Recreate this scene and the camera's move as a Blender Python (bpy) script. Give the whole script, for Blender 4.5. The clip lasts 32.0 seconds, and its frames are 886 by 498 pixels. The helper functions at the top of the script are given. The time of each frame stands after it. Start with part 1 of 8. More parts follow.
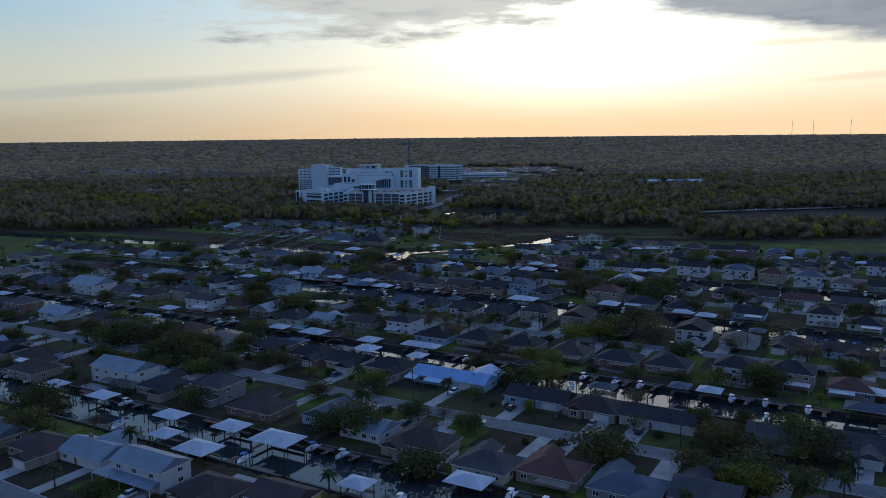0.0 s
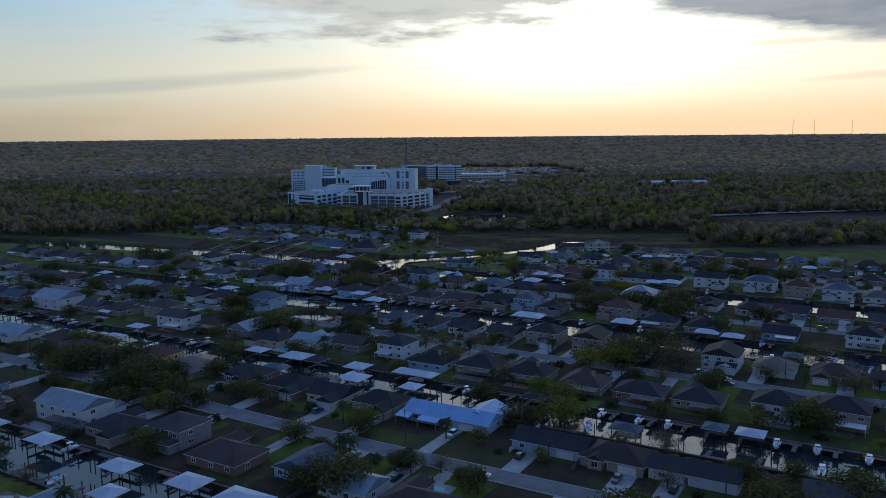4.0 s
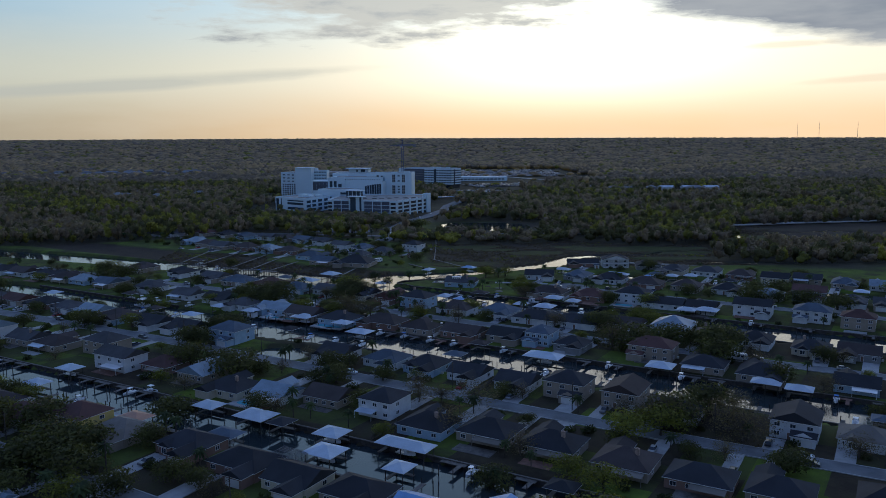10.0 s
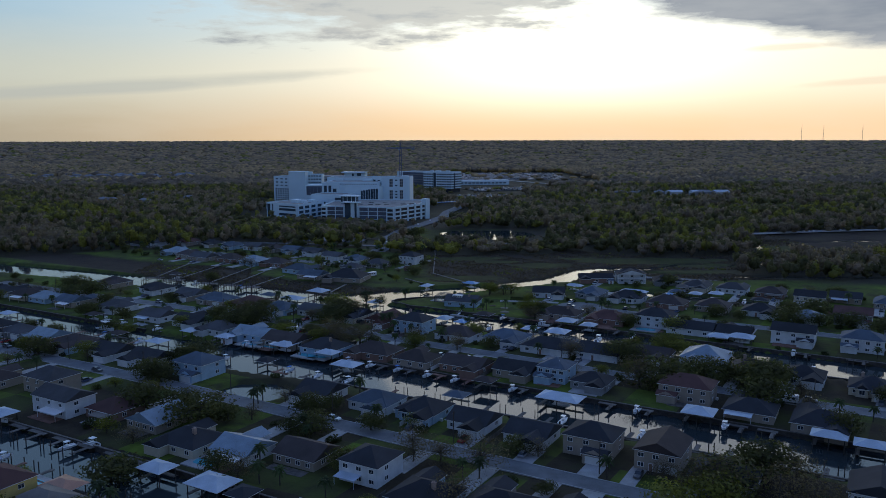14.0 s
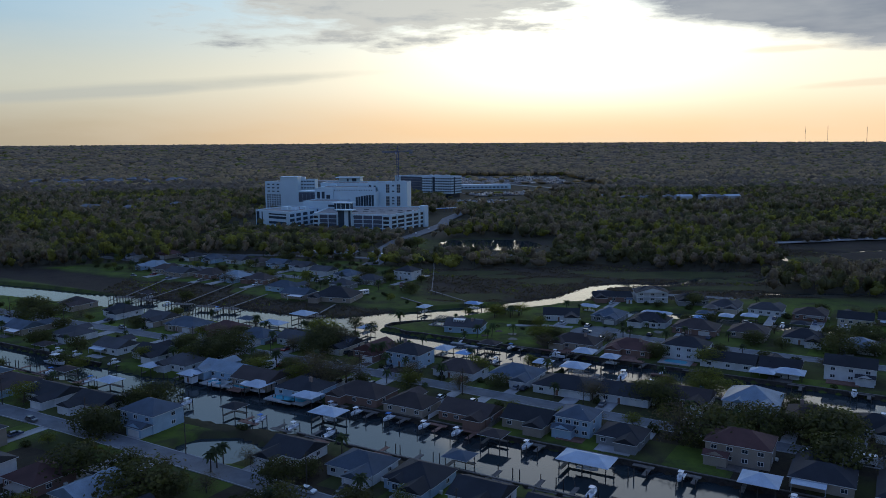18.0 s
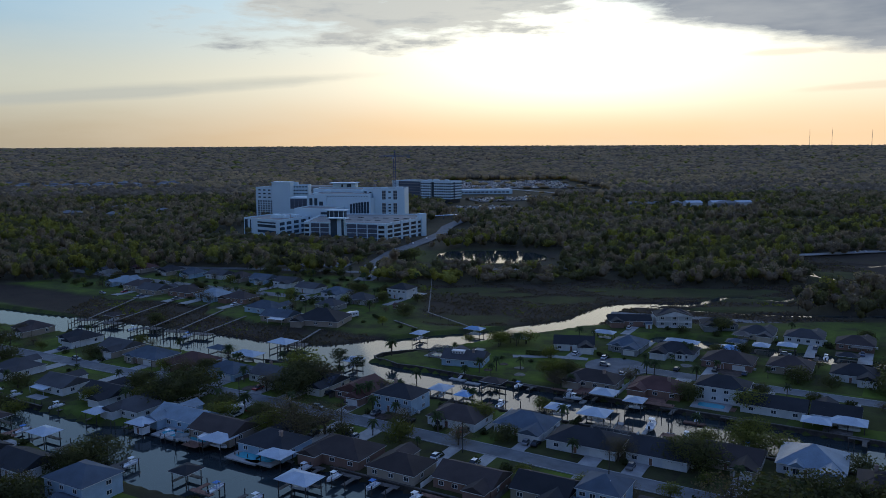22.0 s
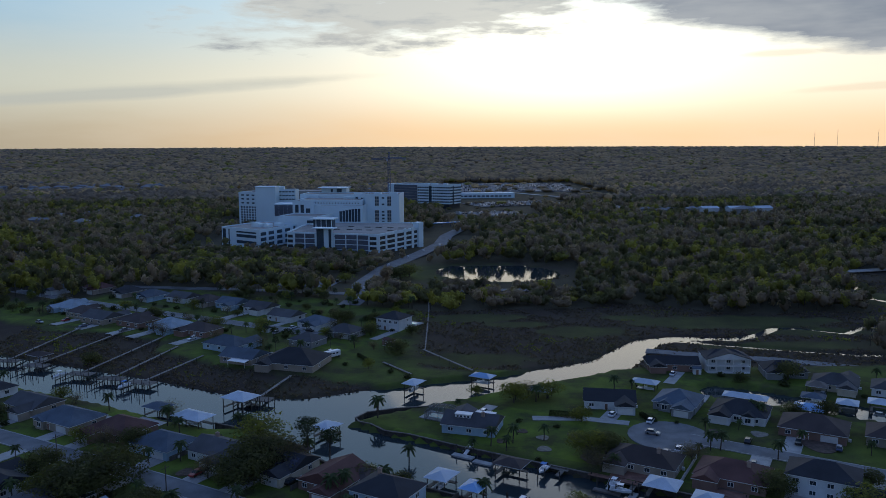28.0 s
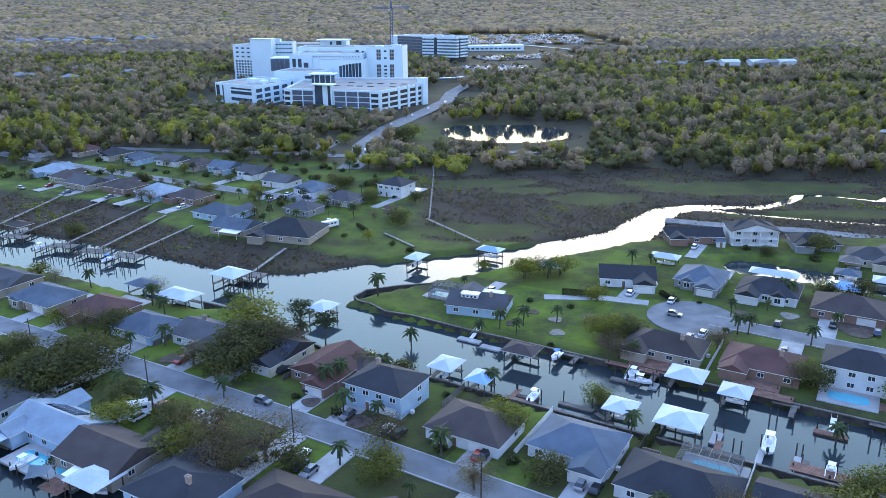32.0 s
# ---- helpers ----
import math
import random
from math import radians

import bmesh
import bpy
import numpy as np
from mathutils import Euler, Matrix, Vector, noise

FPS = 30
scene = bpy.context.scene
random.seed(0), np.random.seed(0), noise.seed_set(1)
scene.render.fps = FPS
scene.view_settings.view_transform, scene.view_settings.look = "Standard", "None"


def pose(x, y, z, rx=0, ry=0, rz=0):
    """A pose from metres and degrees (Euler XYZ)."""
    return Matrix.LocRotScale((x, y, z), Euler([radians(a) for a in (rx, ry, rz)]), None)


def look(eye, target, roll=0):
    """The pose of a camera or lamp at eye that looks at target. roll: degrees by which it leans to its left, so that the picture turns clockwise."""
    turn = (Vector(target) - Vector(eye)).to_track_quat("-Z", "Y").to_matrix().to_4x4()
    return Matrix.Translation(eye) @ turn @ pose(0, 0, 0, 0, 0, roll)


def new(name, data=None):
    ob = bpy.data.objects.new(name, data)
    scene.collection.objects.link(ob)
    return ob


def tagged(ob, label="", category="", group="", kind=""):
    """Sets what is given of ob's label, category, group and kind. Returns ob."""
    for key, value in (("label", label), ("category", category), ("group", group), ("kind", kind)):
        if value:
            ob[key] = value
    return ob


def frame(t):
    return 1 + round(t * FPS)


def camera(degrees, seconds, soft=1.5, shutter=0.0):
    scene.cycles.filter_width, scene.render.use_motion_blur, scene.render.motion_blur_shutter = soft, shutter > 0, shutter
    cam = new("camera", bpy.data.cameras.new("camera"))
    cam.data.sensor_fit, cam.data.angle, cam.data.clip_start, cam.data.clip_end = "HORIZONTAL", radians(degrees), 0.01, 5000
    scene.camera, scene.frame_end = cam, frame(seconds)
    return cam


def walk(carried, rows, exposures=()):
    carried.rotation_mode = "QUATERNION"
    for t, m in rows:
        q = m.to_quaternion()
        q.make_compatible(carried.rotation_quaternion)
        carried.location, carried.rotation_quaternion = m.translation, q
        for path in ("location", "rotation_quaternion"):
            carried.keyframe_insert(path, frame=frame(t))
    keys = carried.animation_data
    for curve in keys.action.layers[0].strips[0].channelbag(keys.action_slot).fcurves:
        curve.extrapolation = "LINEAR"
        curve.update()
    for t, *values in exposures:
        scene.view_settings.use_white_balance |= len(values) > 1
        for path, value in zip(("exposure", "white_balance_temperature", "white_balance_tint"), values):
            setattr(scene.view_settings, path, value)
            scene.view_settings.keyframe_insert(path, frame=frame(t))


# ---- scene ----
cam = camera(58.3, 32.0, soft=0.5)
PATH = [
    (0, (0.697, -0.023, 91.192), (0.742, 1.956, 90.903), -0.6),
    (3, (1.491, 28.325, 91.589), (1.54, 30.304, 91.298), -0.6),
    (6, (2.24, 59.879, 91.593), (2.294, 61.858, 91.303), -0.4),
    (9, (3.083, 93.038, 91.728), (3.138, 95.017, 91.439), -0.2),
    (11, (3.657, 116.206, 92.16), (3.713, 118.185, 91.872), -0.2),
    (13, (4.431, 139.374, 92.262), (4.487, 141.353, 91.977), -0.1),
    (18, (6.326, 200.875, 92.724), (6.383, 202.855, 92.447), -0.3),
    (23, (9.0, 259.591, 94.437), (9.058, 261.572, 94.167), -0.2),
    (25, (8.994, 285.184, 94.544), (9.057, 287.165, 94.275), -0.2),
    (28, (10.1, 323.108, 94.5), (10.163, 325.088, 94.231), -0.2),
    (29, (9.843, 333.275, 93.806), (9.905, 335.256, 93.539), -0.1),
    (30, (9.972, 340.192, 94.292), (10.034, 342.16, 93.941), -0.1),
    (31, (10.717, 345.789, 94.077), (10.771, 347.727, 93.584), -0.3),
    (31.5, (11.046, 347.363, 94.143), (11.095, 349.282, 93.581), -0.3),
    (32, (11.245, 348.638, 93.775), (11.289, 350.538, 93.153), -0.3),
]
EXPOSURES = [(0, -0.15, 6500, 10), (29.5, -0.15, 6500, 10), (30.6, 0.0, 6500, 10), (31.0, 0.4, 6580, 10), (31.5, 1.42, 7050, 9), (32, 2.2, 7350, 8)]
walk(cam, [(t, look(eye, target, roll)) for t, eye, target, roll in PATH], EXPOSURES)

# ---- sky and sun: a low sun behind haze and cloud, ahead and to the right ----
SKY = 1.08
SUN_AZ, SUN_EL = 14.0, 6.0          # degrees to the right of +y, above the horizon
world = bpy.data.worlds.new("evening_sky")
scene.world = world
world.use_nodes = True


def sky_nodes(w):
    nt = w.node_tree
    nt.nodes.clear()
    N, L = nt.nodes.new, nt.links.new

    def math_node(op, a, b=None, c=None, clamp=False):
        n = N("ShaderNodeMath")
        n.operation, n.use_clamp = op, clamp
        for i, v in enumerate((a, b, c)):
            if v is None:
                continue
            if isinstance(v, (int, float)):
                n.inputs[i].default_value = v
            else:
                L(v, n.inputs[i])
        return n.outputs[0]

    def step(x, a, b):
        """Nought below a, one above b, smooth between."""
        n = N("ShaderNodeMapRange")
        n.interpolation_type = "SMOOTHSTEP"
        L(x, n.inputs[0])
        n.inputs[1].default_value, n.inputs[2].default_value = a, b
        return n.outputs[0]

    def mix(fac, a, b):
        n = N("ShaderNodeMix")
        n.data_type = "RGBA"
        for i, v in ((0, fac), (6, a), (7, b)):
            if isinstance(v, (int, float)):
                n.inputs[i].default_value = v
            elif isinstance(v, tuple):
                n.inputs[i].default_value = (*v, 1)
            else:
                L(v, n.inputs[i])
        return n.outputs[2]

    def bell(x, centre, wide):
        q = math_node("MULTIPLY", math_node("SUBTRACT", x, centre), 1 / wide)
        return math_node("POWER", 2.718, math_node("MULTIPLY", math_node("MULTIPLY", q, q), -0.5))

    def plus(a, fac, colour):
        n1 = N("ShaderNodeVectorMath")
        n1.operation = "SCALE"
        n1.inputs[0].default_value = colour
        L(fac, n1.inputs["Scale"])
        n2 = N("ShaderNodeVectorMath")
        n2.operation = "ADD"
        L(a, n2.inputs[0])
        L(n1.outputs[0], n2.inputs[1])
        return n2.outputs[0]

    out, bg, sky = N("ShaderNodeOutputWorld"), N("ShaderNodeBackground"), N("ShaderNodeTexSky")
    sky.sky_type, sky.sun_disc = "NISHITA", False
    sky.sun_elevation, sky.sun_rotation = radians(SUN_EL), radians(SUN_AZ)
    sky.air_density, sky.dust_density, sky.ozone_density, sky.altitude = 1.0, 1.0, 1.6, 50
    coord, sep = N("ShaderNodeTexCoord"), N("ShaderNodeSeparateXYZ")
    L(coord.outputs["Generated"], sep.inputs[0])
    X, Y, Z = sep.outputs
    az = math_node("MULTIPLY", math_node("ARCTAN2", X, Y), 57.2958)
    el = math_node("MULTIPLY", math_node("ARCSINE", Z), 57.2958)
    comb = N("ShaderNodeCombineXYZ")
    L(math_node("MULTIPLY", az, 0.055), comb.inputs[0])
    L(math_node("MULTIPLY", el, 0.26), comb.inputs[1])

    def streaks(scale, detail, rough):
        n = N("ShaderNodeTexNoise")
        n.inputs["Scale"].default_value, n.inputs["Detail"].default_value, n.inputs["Roughness"].default_value = scale, detail, rough
        L(comb.outputs[0], n.inputs["Vector"])
        return math_node("SUBTRACT", n.outputs["Fac"], 0.5)

    wob, soft_wob = streaks(2.2, 8, 0.62), streaks(1.1, 5, 0.55)

    def bank(a0, e0, ra, re, slope=0.0, rough=2.2, hard=3.2, by=wob):
        """A cloud bank: one where it is thick, with a torn outline."""
        x = math_node("MULTIPLY", math_node("SUBTRACT", az, a0), 1 / ra)
        y = math_node("SUBTRACT", math_node("SUBTRACT", el, e0), math_node("MULTIPLY", math_node("SUBTRACT", az, a0), slope))
        y = math_node("MULTIPLY", y, 1 / re)
        r = math_node("SQRT", math_node("ADD", math_node("MULTIPLY", x, x), math_node("MULTIPLY", y, y)))
        v = math_node("ADD", math_node("SUBTRACT", 1.0, r), math_node("MULTIPLY", by, rough))
        return math_node("MULTIPLY", v, hard, clamp=True)

    # the high sky: clear and blue, paler above the sun
    n = N("ShaderNodeVectorMath")
    n.operation = "SCALE"
    L(sky.outputs[0], n.inputs[0])
    n.inputs["Scale"].default_value = 0.066
    up = math_node("MULTIPLY", el, 1 / 38.0, clamp=True)
    high = plus(n.outputs[0], math_node("ADD", 1.0, 0.0), (0.07, 0.09, 0.148))
    high = plus(high, math_node("MULTIPLY", up, math_node("SUBTRACT", 2.0, up)), (0.028, 0.078, 0.285))
    high = plus(high, math_node("MULTIPLY", bell(az, SUN_AZ - 6, 42), bell(el, 26, 10)), (0.24, 0.47, 0.62))
    # the low sky towards the sun: tan haze at the horizon, cream above it, pale blue at the side
    side = step(az, -30, 6)
    low = mix(step(el, 0.2, 4.2), mix(side, (0.50, 0.45, 0.33), (0.99, 0.70, 0.42)), mix(side, (0.66, 0.68, 0.57), (1.08, 1.0, 0.80)))
    low = mix(step(el, 3.8, 9.8), low, mix(step(az, -30, 8), (0.36, 0.60, 0.78), (0.84, 0.98, 1.0)))
    low = mix(math_node("MULTIPLY", step(soft_wob, -0.1, 0.16), 0.16), low, (0.84, 0.84, 0.74))
    near_sun = bell(az, SUN_AZ - 2, 52)
    base = mix(math_node("MULTIPLY", near_sun, math_node("SUBTRACT", 1.0, step(el, 9.5, 20))), high, low)
    base = plus(base, math_node("MULTIPLY", bell(az, SUN_AZ - 2.5, 7.5), bell(el, SUN_EL + 0.6, 2.6)), (1.0, 0.9, 0.66))
    # cloud: grey banks above the sun with bright torn rims, thin streaks at the side
    right = bank(30, 8.2, 19, 2.9, -0.095, 1.2, 3.0)
    top = math_node("MULTIPLY", bank(-1, 9.1, 16, 3.1, 0.02, 3.0, 2.2), 0.88)
    grey = mix(step(soft_wob, -0.12, 0.14), (0.20, 0.24, 0.31), (0.37, 0.40, 0.44))
    base = mix(math_node("MULTIPLY", right, 0.96), base, grey)
    base = mix(top, base, mix(step(wob, -0.02, 0.2), (0.60, 0.60, 0.56), (0.36, 0.39, 0.42)))
    base = mix(math_node("MULTIPLY", bank(-21, 3.1, 17, 0.5, 0.075, 1.0, 1.6), 0.55), base, (0.46, 0.49, 0.47))
    base = mix(math_node("MULTIPLY", bank(-13, 4.0, 12, 0.35, 0.06, 1.0, 1.6), 0.3), base, (0.55, 0.56, 0.50))
    base = mix(math_node("MULTIPLY", bank(24.5, 5.6, 3.4, 0.28, 0.02, 1.1, 2.0), 0.5), base, (0.86, 0.74, 0.56))
    base = mix(math_node("MULTIPLY", bank(31, 3.4, 7, 0.3, 0.05, 1.0, 2.0), 0.4), base, (0.84, 0.68, 0.50))
    L(base, bg.inputs[0])
    bg.inputs[1].default_value = SKY
    L(bg.outputs[0], out.inputs[0])


sky_nodes(world)
sun = new("sun", bpy.data.lights.new("sun", "SUN"))
sun.data.energy, sun.data.angle, sun.data.color = 0.28, radians(40), (1.0, 0.84, 0.58)
sa, se = radians(SUN_AZ), radians(SUN_EL)
sun.matrix_world = look((math.sin(sa) * 900, math.cos(sa) * 900, math.tan(se) * 900), (0, 0, 0))

# ---- materials ----
def material(name, colour, rough=0.8, metal=0.0, spread=0.12, scale=1.0, fine=12.0, bump=0.15, per_object=0.0, second=None, spec=0.5):
    """Two scales of variation on a base colour; second: a colour that the stains lean to."""
    m = bpy.data.materials.new(name)
    m.use_nodes = True
    nt = m.node_tree
    N, L = nt.nodes.new, nt.links.new
    b = nt.nodes["Principled BSDF"]
    b.inputs["Roughness"].default_value, b.inputs["Metallic"].default_value = rough, metal
    b.inputs["Specular IOR Level"].default_value = spec
    geo = N("ShaderNodeNewGeometry")
    big, small = N("ShaderNodeTexNoise"), N("ShaderNodeTexNoise")
    for n, sc, det in ((big, 0.35 * scale, 4), (small, fine * scale, 3)):
        n.inputs["Scale"].default_value, n.inputs["Detail"].default_value = sc, det
        L(geo.outputs["Position"], n.inputs["Vector"])
    ramp = N("ShaderNodeValToRGB")
    dim = tuple(c * (1 - 1.6 * spread) for c in colour) if second is None else second
    ramp.color_ramp.elements[0].position, ramp.color_ramp.elements[0].color = 0.32, (*dim, 1)
    ramp.color_ramp.elements[1].position, ramp.color_ramp.elements[1].color = 0.68, (*[min(1, c * (1 + spread)) for c in colour], 1)
    L(big.outputs["Fac"], ramp.inputs[0])
    mixn = N("ShaderNodeMix")
    mixn.data_type, mixn.blend_type = "RGBA", "OVERLAY"
    mixn.inputs[0].default_value = min(0.35, 2.6 * spread)
    L(ramp.outputs[0], mixn.inputs[6])
    L(small.outputs["Fac"], mixn.inputs[7])
    last = mixn.outputs[2]
    if per_object:
        info, hsv = N("ShaderNodeObjectInfo"), N("ShaderNodeHueSaturation")
        mr = N("ShaderNodeMapRange")
        mr.inputs[3].default_value, mr.inputs[4].default_value = 1 - per_object, 1 + per_object
        L(info.outputs["Random"], mr.inputs[0])
        L(mr.outputs[0], hsv.inputs["Value"])
        L(last, hsv.inputs["Color"])
        last = hsv.outputs[0]
    L(last, b.inputs["Base Color"])
    if bump:
        bm_ = N("ShaderNodeBump")
        bm_.inputs["Strength"].default_value, bm_.inputs["Distance"].default_value = bump, 0.05
        L(small.outputs["Fac"], bm_.inputs["Height"])
        L(bm_.outputs[0], b.inputs["Normal"])
    return m


def leaf_material(name, colour, second, island=0.25, scale=0.6, through_light=0.42, relief=0.0):
    """Leaves that let some light through; relief: metres of uneven clumps on the crowns."""
    m = material(name, colour, 0.75, 0, 0.25, scale, 2.0, 0.0, 0.18, second, 0.15)
    nt = m.node_tree
    b = nt.nodes["Principled BSDF"]
    src = b.inputs["Base Color"].links[0].from_socket
    geo, mr, hsv = nt.nodes.new("ShaderNodeNewGeometry"), nt.nodes.new("ShaderNodeMapRange"), nt.nodes.new("ShaderNodeHueSaturation")
    mr.inputs[3].default_value, mr.inputs[4].default_value = 1 - island, 1 + island
    nt.links.new(geo.outputs["Random Per Island"], mr.inputs[0])
    nt.links.new(mr.outputs[0], hsv.inputs["Value"])
    nt.links.new(src, hsv.inputs["Color"])
    nt.links.new(hsv.outputs[0], b.inputs["Base Color"])
    if relief:
        rough, bump = nt.nodes.new("ShaderNodeTexNoise"), nt.nodes.new("ShaderNodeBump")
        rough.inputs["Scale"].default_value, rough.inputs["Detail"].default_value = 0.55 / relief, 5
        nt.links.new(geo.outputs["Position"], rough.inputs["Vector"])
        bump.inputs["Strength"].default_value, bump.inputs["Distance"].default_value = 1.0, 1.6 * relief
        nt.links.new(rough.outputs["Fac"], bump.inputs["Height"])
        nt.links.new(bump.outputs[0], b.inputs["Normal"])
    tr, mx, out = nt.nodes.new("ShaderNodeBsdfTranslucent"), nt.nodes.new("ShaderNodeMixShader"), nt.nodes["Material Output"]
    warm = nt.nodes.new("ShaderNodeMix")
    warm.data_type, warm.blend_type = "RGBA", "MULTIPLY"
    warm.inputs[0].default_value = 1.0
    warm.inputs[7].default_value = (1.5, 1.6, 0.85, 1)
    nt.links.new(hsv.outputs[0], warm.inputs[6])
    nt.links.new(warm.outputs[2], tr.inputs["Color"])
    mx.inputs[0].default_value = through_light
    nt.links.new(b.outputs[0], mx.inputs[1])
    nt.links.new(tr.outputs[0], mx.inputs[2])
    nt.links.new(mx.outputs[0], out.inputs["Surface"])
    return m


M = {}
for nm, col, rg in (("roof_charcoal", (0.026, 0.028, 0.034), 0.85), ("roof_grey", (0.065, 0.066, 0.072), 0.85), ("roof_brown", (0.055, 0.042, 0.04), 0.85),
                    ("roof_red", (0.10, 0.048, 0.042), 0.85), ("roof_tan", (0.16, 0.14, 0.12), 0.85), ("roof_slate", (0.07, 0.095, 0.125), 0.8)):
    M[nm] = material(nm, col, rg, 0, 0.14, 0.55, 24, 0.25, 0.22, None, 0.3)
M["metal_white"] = material("white_metal_roof", (0.42, 0.49, 0.56), 0.62, 0.0, 0.08, 0.8, 5, 0.05, 0.06)
M["metal_pale"] = material("pale_metal_roof", (0.155, 0.215, 0.27), 0.5, 0.0, 0.12, 0.8, 5, 0.05, 0.08)
M["screen"] = material("insect_screen", (0.06, 0.07, 0.075), 0.7, 0, 0.05, 1, 6, 0)
_n = M["screen"].node_tree
_c, _t = _n.nodes.new("ShaderNodeMixShader"), _n.nodes.new("ShaderNodeBsdfTransparent")
_c.inputs[0].default_value = 0.62
_n.links.new(_n.nodes["Principled BSDF"].outputs[0], _c.inputs[1])
_n.links.new(_t.outputs[0], _c.inputs[2])
_n.links.new(_c.outputs[0], _n.nodes["Material Output"].inputs["Surface"])
M["bronze"] = material("bronze_frame", (0.16, 0.15, 0.14), 0.5, 0.3, 0.05, 1, 6, 0)
M["mulch"] = material("mulch", (0.09, 0.06, 0.045), 0.95, 0, 0.3, 2, 14, 0.3)
M["sand"] = material("pale_sand", (0.2, 0.18, 0.15), 0.95, 0, 0.2, 2, 14, 0.2)
M["metal_blue"] = material("blue_metal_roof", (0.16, 0.32, 0.55), 0.38, 0.1, 0.08, 0.8, 5, 0.05, 0.05)
M["metal_copper"] = material("copper_metal_roof", (0.42, 0.2, 0.12), 0.45, 0.1, 0.1, 0.8, 5, 0.05, 0.05)
for nm, col in (("wall_white", (0.55, 0.57, 0.58)), ("wall_cream", (0.5, 0.44, 0.33)), ("wall_blue", (0.3, 0.42, 0.52)), ("wall_beige", (0.30, 0.25, 0.20)),
                ("wall_grey", (0.23, 0.235, 0.24)), ("wall_brick", (0.22, 0.13, 0.1)), ("wall_yellow", (0.55, 0.42, 0.14)), ("wall_aqua", (0.32, 0.5, 0.52))):
    M[nm] = material(nm, col, 0.85, 0, 0.08, 1.0, 8, 0.1, 0.06)
M["trim"] = material("white_trim", (0.72, 0.72, 0.71), 0.6, 0, 0.05, 1, 6, 0)
M["garage"] = material("garage_door_paint", (0.6, 0.6, 0.58), 0.6, 0, 0.06, 1, 6, 0.05, 0.12)
M["door"] = material("door_paint", (0.18, 0.1, 0.07), 0.5, 0, 0.1, 1, 6, 0.05, 0.4)
M["glass"] = material("window_glass", (0.03, 0.04, 0.05), 0.08, 0, 0.1, 1, 4, 0)
M["brick"] = material("chimney_brick", (0.3, 0.22, 0.18), 0.9, 0, 0.15, 2, 14, 0.3)
M["asphalt"] = material("asphalt", (0.15, 0.158, 0.165), 0.95, 0, 0.16, 0.6, 20, 0.3)
M["concrete"] = material("concrete", (0.33, 0.33, 0.32), 0.85, 0, 0.14, 0.8, 10, 0.2)
M["wood_grey"] = material("weathered_wood", (0.13, 0.115, 0.10), 0.9, 0, 0.25, 2, 14, 0.3, 0.2)
M["walk_board"] = material("silvered_boards", (0.2, 0.185, 0.17), 0.9, 0, 0.25, 2, 14, 0.3)
M["wood_dark"] = material("dark_piling_wood", (0.06, 0.05, 0.042), 0.9, 0, 0.25, 2, 14, 0.3, 0.2)
M["wood_warm"] = material("red_brown_decking", (0.2, 0.10, 0.07), 0.85, 0, 0.2, 2, 14, 0.3, 0.1)
M["bark"] = material("bark", (0.075, 0.06, 0.048), 0.95, 0, 0.3, 3, 18, 0.4, 0.15)
M["tyre"] = material("tyre_rubber", (0.02, 0.02, 0.02), 0.8, 0, 0.1, 4, 20, 0)
M["gel_white"] = material("white_gelcoat", (0.7, 0.71, 0.72), 0.3, 0, 0.05, 2, 8, 0, 0.05)
M["canvas_blue"] = material("blue_canvas", (0.06, 0.2, 0.5), 0.8, 0, 0.1, 2, 10, 0.1)
M["pool"] = material("pool_water", (0.08, 0.42, 0.5), 0.08, 0, 0.05, 1, 3, 0.05)
# near-black: painted shade of the garage bays, also black parts such as motors
M["shade_and_black"] = material("near_black_and_shade", (0.02, 0.022, 0.025), 0.7, 0, 0.1, 1, 4, 0)
M["solar"] = material("solar_panel", (0.012, 0.016, 0.035), 0.15, 0.2, 0.1, 1, 6, 0)
M["crane"] = material("crane_steel", (0.09, 0.12, 0.2), 0.5, 0.3, 0.1, 1, 6, 0)
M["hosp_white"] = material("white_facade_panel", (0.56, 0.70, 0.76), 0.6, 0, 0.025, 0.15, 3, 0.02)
M["hosp_glass"] = material("blue_grey_glazing", (0.05, 0.075, 0.10), 0.12, 0, 0.15, 0.3, 2, 0)
M["hosp_screen"] = material("dark_grey_screen", (0.075, 0.095, 0.13), 0.55, 0, 0.12, 0.3, 2, 0)
M["hosp_roof"] = material("pale_gravel_roof", (0.27, 0.265, 0.25), 0.9, 0, 0.12, 0.2, 6, 0.1)
CAR = [material("car_paint", c, 0.3, 0.2, 0.04, 1, 4, 0, 0.0) for c in ((0.65, 0.66, 0.67), (0.02, 0.02, 0.023), (0.28, 0.29, 0.3), (0.06, 0.08, 0.14), (0.3, 0.02, 0.02), (0.12, 0.12, 0.125))]
